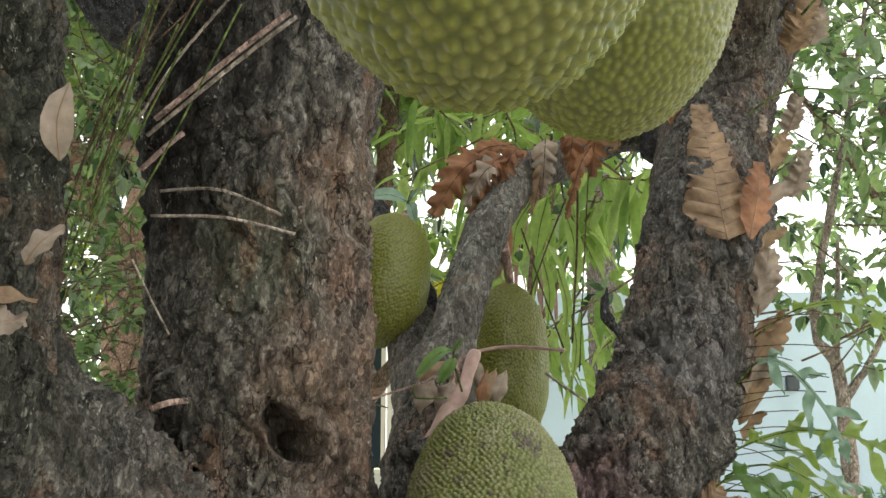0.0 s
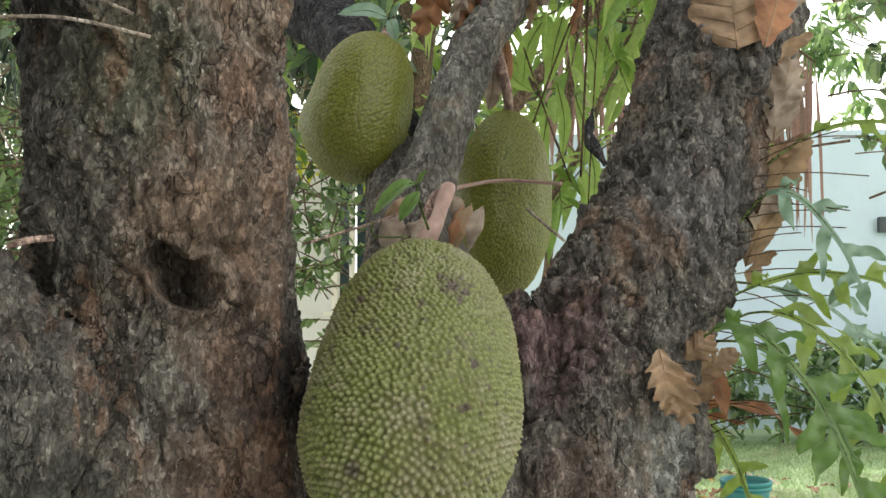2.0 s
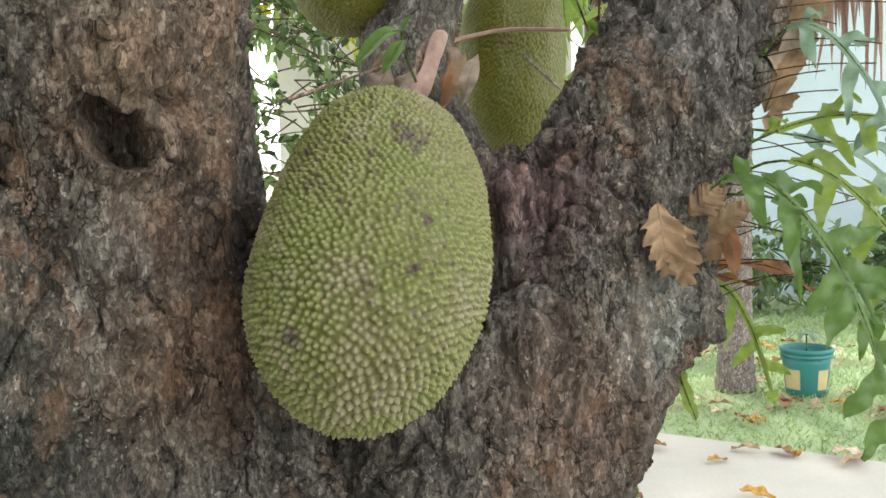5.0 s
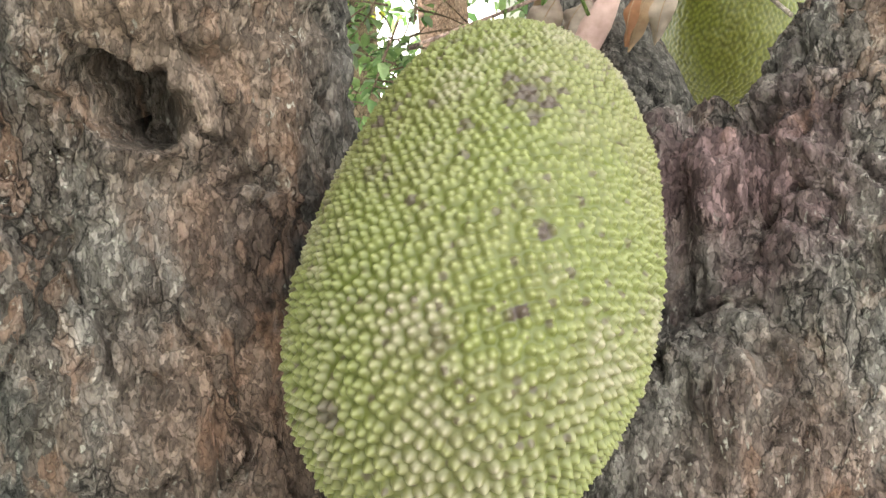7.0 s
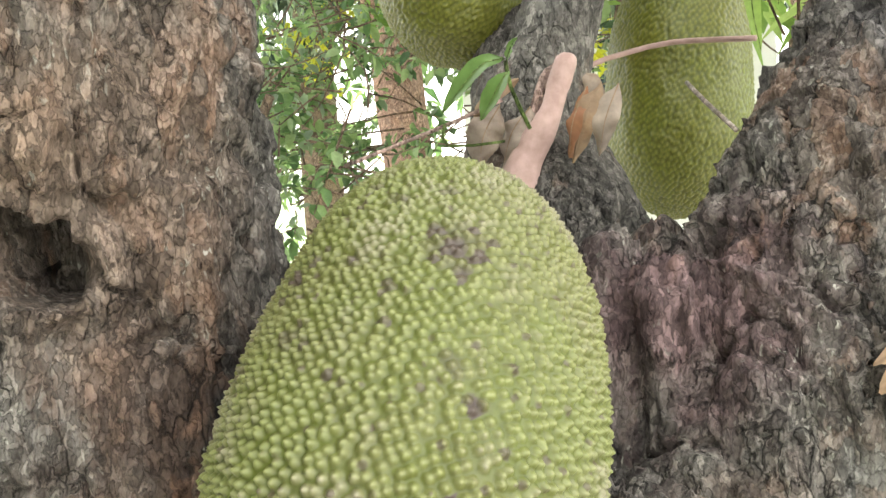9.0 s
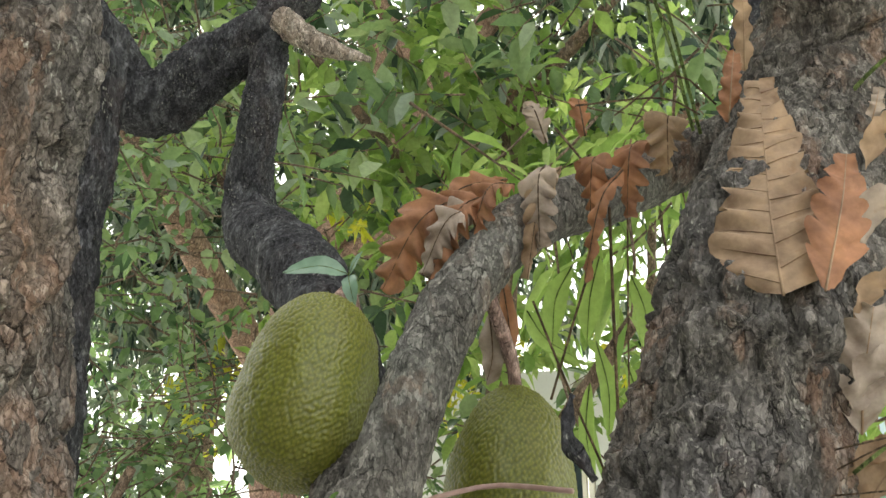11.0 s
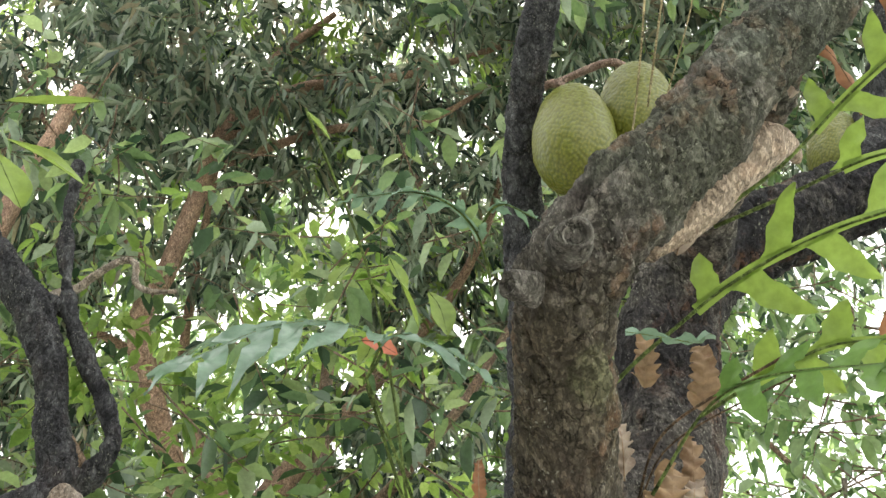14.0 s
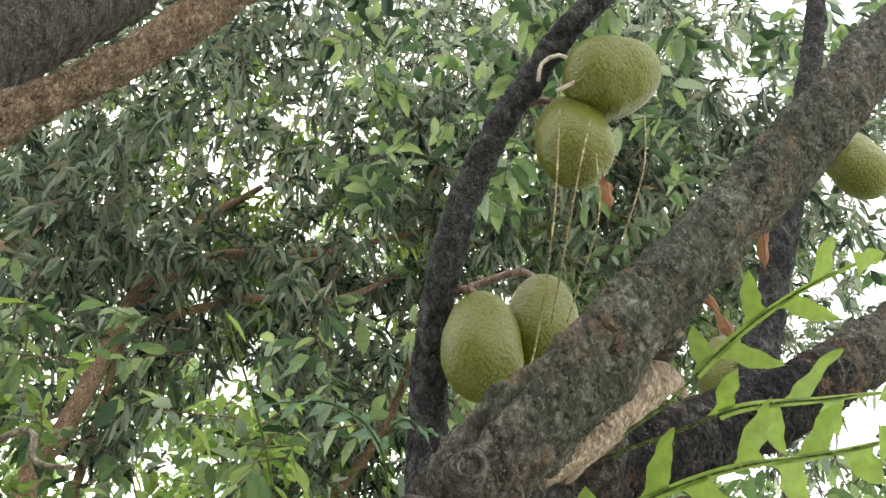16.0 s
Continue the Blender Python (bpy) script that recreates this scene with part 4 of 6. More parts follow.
t_far = garden_tree("tall dense mango tree with drooping dark leaves",
                    [(-1.83, 6.0, 0, 0.17), (-1.85, 6.0, 1.4, 0.145), (-1.9, 6.03, 2.4, 0.13), (-1.75, 6.3, 3.3, 0.12), (-1.1, 6.9, 4.6, 0.1), (-0.4, 7.6, 6.2, 0.07), (0.0, 8.0, 8.5, 0.05)],
                    [[(-1.8, 6.2, 3.1, 0.08), (0.8, 7.4, 4.5, 0.05), (2.2, 7.2, 6.0, 0.025)], [(-1.8, 6.2, 3.1, 0.08), (-2.8, 7.5, 4.0, 0.05), (-4.0, 7.0, 5.5, 0.025)],
                     [(-1.2, 6.8, 4.4, 0.07), (-1.6, 6.6, 5.5, 0.04), (-1.2, 5.6, 6.6, 0.02)], [(-0.9, 7.1, 5.0, 0.06), (0.4, 6.6, 6.2, 0.035), (1.0, 5.8, 7.4, 0.02)],
                     [(-1.6, 6.6, 5.5, 0.035), (-2.4, 5.6, 5.6, 0.02), (-2.9, 4.8, 5.4, 0.012)],
                     [(-1.8, 6.2, 3.1, 0.08), (-1.3, 6.2, 4.0, 0.075), (-1.54, 5.6, 5.13, 0.07), (-1.43, 5.6, 5.68, 0.065), (-1.3, 5.6, 6.29, 0.06), (-1.21, 5.6, 6.78, 0.055), (-0.88, 5.6, 7.53, 0.04), (-0.4, 5.5, 7.9, 0.025)],
                     [(-1.22, 5.6, 6.75, 0.045), (-0.7, 5.55, 7.15, 0.04), (-0.32, 5.6, 7.22, 0.036), (0.15, 5.6, 7.27, 0.03), (0.8, 5.5, 7.35, 0.02)],
                     [(-1.25, 5.6, 6.5, 0.03), (-0.46, 5.5, 6.66, 0.03), (0.21, 5.5, 6.66, 0.025), (0.7, 5.4, 6.85, 0.015)],
                     [(-1.9, 6.03, 2.4, 0.1), (-2.05, 5.0, 3.2, 0.075), (-1.972, 4.25, 3.67, 0.064), (-1.879, 4.2, 4.01, 0.06), (-1.794, 4.2, 4.475, 0.056), (-1.7, 4.2, 5.0, 0.05), (-1.5, 4.2, 5.8, 0.035)],
                     [(-1.45, 5.6, 5.6, 0.03), (-2.0, 5.3, 6.2, 0.022), (-2.5, 5.0, 7.2, 0.012)]], BARK_TRUNK, (-1.83, 6.0, 0))
crown_at(t_far, "crown", [((-2.93, 6.5, 6.32), (1.1, 0.6, 0.8)), ((-1.5, 7.8, 4.2), (3.2, 1.2, 2.0)), ((-1.5, 7.5, 3.6), (3.0, 1.0, 1.1)), ((-3.2, 6.4, 4.4), (1.2, 0.8, 1.3)), ((-0.6, 7.0, 6.6), (3.6, 1.8, 2.4)), ((-4.0, 7.4, 3.6), (1.8, 1.2, 2.2)), ((0.6, 6.8, 8.6), (3.6, 1.8, 2.0)), ((-1.4, 5.4, 6.4), (2.4, 1.0, 1.0)),
                          ((-2.6, 5.2, 5.2), (1.2, 0.9, 1.3)), ((1.0, 4.6, 7.4), (2.2, 1.1, 0.9)), ((2.2, 5.2, 7.6), (2.4, 1.4, 1.2)), ((-2.4, 4.6, 7.0), (1.4, 1.0, 1.3)), ((3.6, 7.2, 8.2), (1.8, 1.2, 2.2)), ((-1.4, 3.8, 8.2), (2.2, 1.0, 0.8)), ((2.8, 4.4, 7.0), (1.8, 1.2, 0.9)), ((-2.9, 6.4, 5.8), (0.9, 0.8, 1.0)), ((-3.4, 7.5, 6.6), (1.3, 1.0, 1.4)), ((-1.6, 5.6, 10.4), (2.4, 1.2, 1.2)), ((-2.4, 5.6, 11.3), (2.0, 1.2, 1.0)), ((3.2, 6.0, 10.4), (1.6, 1.2, 1.4)), ((1.6, 5.8, 10.6), (2.2, 1.2, 1.3)), ((-3.0, 6.2, 8.6), (1.5, 1.1, 1.8)), ((-2.4, 5.4, 9.6), (2.0, 1.0, 1.2))],
         9900, 11, 0.155, 0.04, LEAF_DARK, 13, 0.5, -0.5, simple="flat", gate=0.515, gate_size=0.42, twig=0.2, twig_mat=BARK_BROWN,
         gaps=[((-0.55, 5.2, 3.2), (-2.6, 6.0, 8.0), 0.6), ((0.1, 4.5, 3.3), (-2.6, 6.0, 8.0), 0.55), ((-1.1, 4.6, 3.2), (-2.6, 6.0, 8.0), 0.4)])
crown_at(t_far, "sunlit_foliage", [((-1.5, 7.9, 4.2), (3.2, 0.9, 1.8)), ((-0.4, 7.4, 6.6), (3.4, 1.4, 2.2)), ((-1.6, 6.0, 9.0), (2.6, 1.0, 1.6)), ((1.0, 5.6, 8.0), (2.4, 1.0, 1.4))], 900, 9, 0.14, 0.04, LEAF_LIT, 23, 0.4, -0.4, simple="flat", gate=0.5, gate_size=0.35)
crown_at(t_far, "yellow_foliage", [((-0.99, 5.2, 3.05), (0.5, 0.3, 0.25)), ((-1.8, 7.4, 2.6), (1.9, 0.4, 0.5))], 100, 7, 0.10, 0.05, LEAF_YELLOW, 14, 0.3, -0.3, gate=0.5)

t_back = garden_tree("far garden trees closing the view", [(-5, 11, 0, 0.25), (-5, 11, 4, 0.2), (-4.8, 11, 9, 0.1)], [[(-5, 11, 3, 0.1), (-3, 10.5, 6, 0.05)]], BARK_BROWN, (-5, 11, 0))
crown_at(t_back, "crown", [((-5.0, 11, 4.5), (4.0, 1.2, 4.0)), ((-0.5, 11.5, 6.0), (3.5, 1.0, 3.0)), ((-0.5, 11, 10), (6.0, 1.5, 4.0)), ((3.5, 12.5, 6.5), (3.0, 1.0, 2.5)), ((3.2, 12.6, 3.9), (4.2, 0.7, 1.2))], 2400, 10, 0.24, 0.09, LEAF_BRIGHT, 15, 0.3, -0.3, simple=True, gate=0.42, gate_size=0.6)

t_right = garden_tree("airy garden tree with oval leaves against the sky", [(3.4, 6.6, 0, 0.08), (3.3, 6.5, 2.0, 0.06), (2.9, 6.3, 4.5, 0.04)],
                      [[(3.2, 6.5, 2.2, 0.03), (2.2, 6.0, 3.4, 0.02), (1.6, 5.6, 3.8, 0.01)], [(3.0, 6.4, 3.2, 0.03), (2.0, 6.2, 4.6, 0.015)]], BARK_BROWN, (3.4, 6.6, 0))
crown_at(t_right, "crown", [((4.38, 5.0, 9.06), (0.9, 0.6, 0.6)), ((2.7, 6.2, 3.4), (1.2, 0.9, 0.9)), ((3.0, 6.6, 2.5), (1.1, 0.8, 0.5)), ((2.8, 6.2, 5.0), (1.7, 1.0, 1.2)), ((2.4, 5.4, 6.6), (1.8, 1.0, 1.2))], 390, 9, 0.11, 0.06, LEAF_MID, 16, 0.2, -0.2, twig_mat=BARK_BROWN, gate=0.40)

near_shrub = garden_tree("leafy climbing shrub with long bright hanging leaves", [(0.15, 3.3, 0, 0.02), (0.17, 3.3, 1.2, 0.016), (0.3, 3.2, 2.3, 0.01)], [[(0.18, 3.3, 1.6, 0.01), (0.45, 3.1, 2.2, 0.006)]], BARK_BROWN, (0.15, 3.3, 0))
crown_at(near_shrub, "crown", [((0.42, 3.0, 2.0), (0.34, 0.3, 0.5)), ((0.3, 3.0, 2.3), (0.5, 0.3, 0.3))], 36, 8, 0.12, 0.036, LEAF_LIT, 41, 0.5, -0.6, gate=0.2, twig=0.2, twig_mat=BARK_BROWN)
side_shrub = garden_tree("open shrub with light oval leaves at the garden's edge", [(1.48, 3.9, 0, 0.034), (1.447, 3.9, 1.364, 0.030), (1.441, 3.9, 1.546, 0.028), (1.425, 3.9, 1.752, 0.024), (1.354, 3.9, 1.920, 0.018), (1.5, 3.85, 2.6, 0.012), (1.6, 3.8, 3.1, 0.008)], [[(1.434, 3.9, 1.597, 0.020), (1.504, 3.9, 1.690, 0.015), (1.599, 3.9, 1.835, 0.011), (2.0, 3.9, 2.7, 0.007)], [(1.425, 3.9, 1.752, 0.014), (1.35, 3.6, 2.15, 0.007)]], BARK_PALE, (1.9, 3.9, 0))
crown_at(side_shrub, "crown", [((1.6, 3.7, 2.5), (0.6, 0.4, 0.7)), ((1.9, 3.9, 3.4), (0.8, 0.5, 0.6)), ((1.75, 3.8, 1.95), (0.45, 0.3, 0.35))], 130, 8, 0.085, 0.045, LEAF_BRIGHT, 42, 0.25, -0.3, gate=0.25, twig=0.2, twig_mat=BARK_BROWN)

# added shrubs out of view behind the path, holding back light
light_screen = garden_tree("unseen leafy shrubs added behind the path to block light", [(-2.6, -1.6, 0, 0.06), (-2.6, -1.6, 1.5, 0.05), (-2.4, -1.5, 3.2, 0.02)], [[(-2.6, -1.6, 0.8, 0.04), (-1.0, -2.4, 2.4, 0.02)], [(-2.6, -1.6, 1.0, 0.04), (-3.0, 0.2, 2.6, 0.02)]], BARK_BROWN, (-2.6, -1.6, 0))
crown_at(light_screen, "crown", [((-3.0, -0.8, 1.7), (0.9, 2.2, 1.8)), ((-1.2, -2.8, 1.9), (2.2, 0.8, 1.9)), ((-2.4, -0.6, 3.9), (1.6, 1.8, 0.6)), ((-0.6, -1.8, 4.2), (1.8, 1.2, 0.6))], 1900, 8, 0.2, 0.11, LEAF_MID, 61, 0.25, -0.2, simple=True, gate=0.3, gate_size=0.5)

# the tree's own leaves overhead, with out-of-view boxes added to block skylight
crown_at(tree, "crown", [((1.3, 2.9, 5.6), (1.6, 1.2, 0.7)), ((0.2, 1.0, 5.8), (2.6, 1.4, 0.5)), ((-1.0, -1.2, 4.8), (2.6, 1.8, 0.9)), ((-3.2, 0.8, 4.0), (1.4, 2.0, 1.2))], 720, 9, 0.13, 0.06, LEAF_MID, 17, 0.3, -0.3, twig_mat=BARK_GREY, twig=0.2)


# ---- the garden: wall, bucket, palm, path ----
def plaster(name, col):
    m, n, l, b = material(name, 0.9, 0.2)
    v = coords(n, l)
    a = noise_tex(n, l, v, 1.6, 6, 0.65)
    c = noise_tex(n, l, v, 60, 4)
    k = mix(n, l, ramp(n, l, a, [(0.35, W(0)), (0.75, W(0.45))]), col, tuple(0.7 * x for x in col))
    l.new(mix(n, l, 0.25, k, ramp(n, l, c, [(0.3, W(0.8)), (0.7, W(1.1))]), "MULTIPLY"), b.inputs["Base Color"])
    bump(n, l, b, c, 0.2, 0.003)
    return m


def box_mesh(name, lo, hi, mat, bevel=0.01):
    bm = bmesh.new()
    bmesh.ops.create_cube(bm, size=1)
    for v in bm.verts:
        v.co = Vector([(lo[k] + hi[k]) / 2 + v.co[k] * (hi[k] - lo[k]) for k in range(3)])
    if bevel:
        bmesh.ops.bevel(bm, geom=bm.edges[:], offset=bevel, segments=2, affect="EDGES")
    me = bpy.data.meshes.new(name)
    bm.to_mesh(me)
    bm.free()
    me.materials.append(mat)
    return me


WALL_BLUE = plaster("plaster_blue_white", (0.56, 0.67, 0.77))
WALL_BEIGE = plaster("plaster_beige", (0.68, 0.655, 0.63))
wall = new("wall_east", box_mesh("wall_east", (-0.05, 11.2, 0), (9.0, 11.45, 3.1), WALL_BLUE))
tagged(wall, "pale blue-white plastered garden wall", "wall", kind="structure")
bm = bmesh.new()
for lo, hi in (((-2.8, 9.6, 0), (-1.79, 9.85, 3.0)), ((-0.55, 9.6, 0), (-0.1, 9.85, 3.0)), ((-1.79, 9.6, 0), (-0.55, 9.85, 1.24)), ((-1.79, 9.6, 2.5), (-0.55, 9.85, 3.0))):
    piece = bmesh.ops.create_cube(bm, size=1)["verts"]
    for v in piece:
        v.co = Vector([(lo[k] + hi[k]) / 2 + v.co[k] * (hi[k] - lo[k]) for k in range(3)])
house_me = bpy.data.meshes.new("wall_north")
bm.to_mesh(house_me)
bm.free()
house_me.materials.append(WALL_BEIGE)
house = new("wall_north", house_me)
tagged(house, "beige plastered wall of a building behind the trees", "wall", kind="structure")

CREAM = plaster("cream_paint", (0.8, 0.74, 0.66))
m_glass, _, _, b_glass = material("dark_window_glass", 0.06, 0.6)
b_glass.inputs["Base Color"].default_value = (0.03, 0.045, 0.06, 1)
window = thing("window_1", "cream framed window with dark panes in the beige wall", "window", kind="structure", at=(-1.17, 9.66, 1.24))
for nm, lo, hi in [("window_frame", (-1.79, 9.6, 1.25), (-1.73, 9.74, 2.49)), ("window_frame", (-0.61, 9.6, 1.25), (-0.56, 9.74, 2.49)), ("window_frame", (-1.727, 9.61, 2.43), (-0.613, 9.73, 2.49)),
                   ("window_sill", (-1.85, 9.52, 1.205), (-0.5, 9.595, 1.245))] + [("mullion", (-1.625 + 0.16 * k, 9.62, 1.25), (-1.585 + 0.16 * k, 9.72, 2.427)) for k in range(7)]:
    me = box_mesh(nm, lo, hi, CREAM, 0.006)
    me.transform(Matrix.Translation((1.17, -9.66, -1.24)))
    part(nm, me, window)
for k in range(7):
    me = box_mesh("pane", (-1.722 + 0.16 * k, 9.67, 1.253), (-1.628 + 0.16 * k, 9.68, 2.425), m_glass, 0.002)
    me.transform(Matrix.Translation((1.17, -9.66, -1.24)))
    part("pane", me, window)

# ---- single leaves, fern fronds ----
def blade(points, half, face=(0, -1, 0.3), lobes=0, notch=0.8, shear=0.7, wave=0.0, cup=0.15, steps=None, seed=0, curl=0.0, start=0.0, sharp=0.65, taper=0.0):
    """A leaf along a line from its base to its tip; with lobes, a cut frond. face: which way its upper side looks."""
    rng = np.random.RandomState(seed)
    n = steps or (max(14, lobes * 9))
    s = spline([(*p, 0) for p in points], 0.005)[:, :3]
    d = np.r_[0, np.cumsum(np.linalg.norm(np.diff(s, axis=0), axis=1))]
    t = np.linspace(0, 1, n + 1)
    c = np.stack([np.interp(t * d[-1], d, s[:, k]) for k in range(3)], 1)
    tan = np.gradient(c, axis=0)
    tan /= np.linalg.norm(tan, axis=1)[:, None] + 1e-9
    side = np.cross(tan, np.array(face, float))
    side /= np.linalg.norm(side, axis=1)[:, None] + 1e-9
    nor = np.cross(side, tan)
    tt = np.clip((t - start) / (1 - start), 0, 1)
    if lobes:
        env = np.clip(np.minimum(tt * 5 + 0.25, 1) * (1 - tt**2.5 * 0.75), 0, 1) * (t >= start)
        if taper:
            env = np.minimum(tt * 7 + 0.45, 1) * (1 - taper * tt)
        cuts = []
        for k in (0, 1):
            ph = tt * lobes + 0.5 * k
            lob = np.abs(np.sin(np.pi * ph)) ** sharp
            size = 0.8 + 0.35 * vnoise(np.stack([np.floor(ph) + 0.5, np.full_like(ph, k + 0.5), np.full_like(ph, seed + 0.5)], 1), 5)
            cuts.append(env * half * size * (1 - notch + notch * lob))
        wl, wr = cuts
        wl[-1] = wr[-1] = 0
    else:
        w = half * np.sin(np.pi * np.clip(t, 0, 1) ** 0.85) ** 0.8
        wl = wr = np.maximum(w, 0.0008)
    rows = []
    for u in (-1, -0.75, -0.4, 0, 0.4, 0.75, 1):
        w = wl if u < 0 else wr
        lift = cup * abs(u) ** 1.5 * w + wave * half * abs(u) * np.sin(t * (lobes or 3) * 5.1 + (2 if u < 0 else 0) + seed)
        lift = lift - curl * half * u * u
        if lobes:
            lift = lift + 0.035 * half * abs(u) ** 0.7 * np.cos(2 * np.pi * (tt * lobes + (0 if u < 0 else 0.5)))
        rows.append(c + side * (u * w)[:, None] + tan * (shear * abs(u) * w * (1 if lobes else 0.1))[:, None] + nor * lift[:, None])
    v = np.stack(rows, 1).reshape(-1, 3) + rng.normal(0, 0.0004, (7 * (n + 1), 3))
    i = np.arange(n)[:, None] * 7 + np.arange(6)[None, :]
    q = np.stack([i, i + 1, i + 8, i + 7], -1).reshape(-1, 4)
    return v, q, np.zeros((0, 3), int), c


def frond(parent, points, half, mat, stem_mat, name="frond", stem=0.0022, stem_name="rachis", **kw):
    v, q, t, c = blade(points, half, **kw)
    inv = parent.matrix_world.inverted() if parent.parent else Matrix.Translation(-Vector(parent.location))
    me = mesh_of(name, v, [q], mat)
    me.transform(inv)
    ob = part(name, me, parent)
    if stem:
        r = rod(stem_name, [(*c[k], stem * (1 - 0.7 * k / len(c))) for k in range(0, len(c), max(1, len(c) // 8))], stem_mat, 6, 0.02)
        r.transform(inv)
        part(stem_name, r, ob)
    if stem and name == "shield_leaf" and half > 0.05:
        g = v.reshape(-1, 7, 3)
        lift = np.cross(g[1:, 4] - g[:-1, 2], g[:-1, 4] - g[1:, 2]).mean(0)
        lift *= 0.0006 / (np.linalg.norm(lift) + 1e-12)
        arr = []
        for lobe in range(kw["lobes"]):
            for edge, ph in ((0, 0.5), (6, 0.0)):
                k = int((lobe + ph + 0.02) / kw["lobes"] * (len(g) - 1))
                if 1 <= k < len(g) - 2:
                    row = [g[k, 3], g[k, 3 + (edge - 3) // 3], g[k, 3 + 2 * (edge - 3) // 3], 0.15 * g[k, 3] + 0.85 * g[k, edge]]
                    for sign in (-1, 1):
                        arr.append(tube_arrays([(*(x + sign * lift), 0.0007 * (1 - 0.2 * i)) for i, x in enumerate(row)], 4, 0.01))
        veins = mesh_of("vein", *[(x[0], [x[1], x[2]]) for x in [joined(arr)]][0], stem_mat)
        veins.transform(inv)
        tagged(part("vein", veins, ob), kind="stuff")
    return ob


def cut_frond(parent, points, lobe, spacing, width, mat, stem_mat, start=0.1, face=(0, -1, 0.3), droop=0.15, wave=0.12, wing=0.006, forward=0.5, seed=0, stem=0.0028, wild=1.0):
    """A deeply cut frond: long pointed lobes by turns along a thin midrib."""
    rng = np.random.RandomState(seed)
    s = spline([(*p, 0) for p in points], 0.005)[:, :3]
    d = np.r_[0, np.cumsum(np.linalg.norm(np.diff(s, axis=0), axis=1))]
    total = d[-1]

    def at(x):
        x = np.atleast_1d(x)
        return np.stack([np.interp(x, d, s[:, k]) for k in range(3)], 1)

    def axes(x):
        t = at(np.minimum(x + 0.01, total)) - at(np.maximum(x - 0.01, 0))
        t /= np.linalg.norm(t, axis=1)[:, None]
        w = np.cross(t, np.array(face, float))
        w /= np.linalg.norm(w, axis=1)[:, None]
        return t, w, np.cross(w, t)
    arr = []
    x = np.linspace(start * total, total, 26)
    t, w, nn = axes(x)
    edge = wing * (1 - 0.6 * np.linspace(0, 1, 26))[:, None]
    v = np.stack([at(x) - w * edge, at(x) + nn * 0.001, at(x) + w * edge], 1).reshape(-1, 3)
    i = np.arange(25)[:, None] * 3 + np.arange(2)[None, :]
    arr.append((v, np.stack([i, i + 1, i + 4, i + 3], -1).reshape(-1, 4), np.zeros((0, 3), int)))
    u = np.linspace(0, 1, 11)
    shape = np.interp(u, [0, 0.08, 0.22, 0.45, 0.7, 0.88, 0.96, 1], [1.6, 1.05, 0.9, 0.95, 0.76, 0.4, 0.18, 0.01])
    places = list(np.arange(start * total + 0.2 * spacing, total - 0.1 * spacing, spacing / 2))
    for k, x0 in enumerate(places + [total]):
        sign = 1 if k % 2 else -1
        f = (x0 / total - start) / (1 - start)
        L = lobe * min(1, 0.55 + 2.2 * f) * (1 - 0.5 * max(f, 0) ** 3) * rng.uniform(1 - 0.15 * wild, 1 + 0.12 * wild)
        x0 = min(total, x0 + rng.uniform(-0.12, 0.12) * spacing * wild)
        t, w, nn = [a[0] for a in axes(np.array([x0]))]
        side = w * sign if k < len(places) else t
        ahead = t if k < len(places) else w * 0.15
        bend = 1 + rng.uniform(-0.3, 0.3) * wild
        c = at(x0)[0] + side[None] * (u * L)[:, None] + ahead[None] * (forward * bend * L * u**1.6)[:, None] - np.array([0, 0, 1.0])[None] * (droop * bend * L * u * u)[:, None]
        ct = np.gradient(c, axis=0)
        ct /= np.linalg.norm(ct, axis=1)[:, None]
        cw = np.cross(nn[None], ct)
        ph = rng.uniform(0, 6)
        rows = []
        for a in (-1, -0.5, 0, 0.5, 1):
            lift = wave * width * abs(a) * np.sin(u * 9 + ph + (1.7 if a < 0 else 0)) + 0.14 * width * abs(a)
            edge = 1 + 0.1 * np.sin(u * 17 + ph * 2 + a * 2)
            rows.append(c + cw * (a * width * shape * edge * rng.uniform(0.94, 1.06))[:, None] + nn[None] * (lift * np.minimum(u * 5, 1))[:, None])
        v = np.stack(rows, 1).reshape(-1, 3)
        i = np.arange(10)[:, None] * 5 + np.arange(4)[None, :]
        arr.append((v, np.stack([i, i + 1, i + 6, i + 5], -1).reshape(-1, 4), np.zeros((0, 3), int)))
    v, q, _ = joined(arr)
    inv = Matrix.Translation(-Vector(parent.location))
    me = mesh_of("frond", v, [q], mat)
    me.transform(inv)
    ob = part("frond", me, parent)
    r = rod("rachis", [(*at(x)[0], stem * (1 - 0.65 * x / total)) for x in np.linspace(0, total, 9)], stem_mat, 6, 0.02)
    r.transform(inv)
    part("rachis", r, ob)
    return ob


def stem_of(parent, points, mat, radius=0.002, name="stem"):
    me = rod(name, [(*p, radius) for p in points], mat, 6, 0.02)
    me.transform(Matrix.Translation(-Vector(parent.location)))
    return part(name, me, parent)


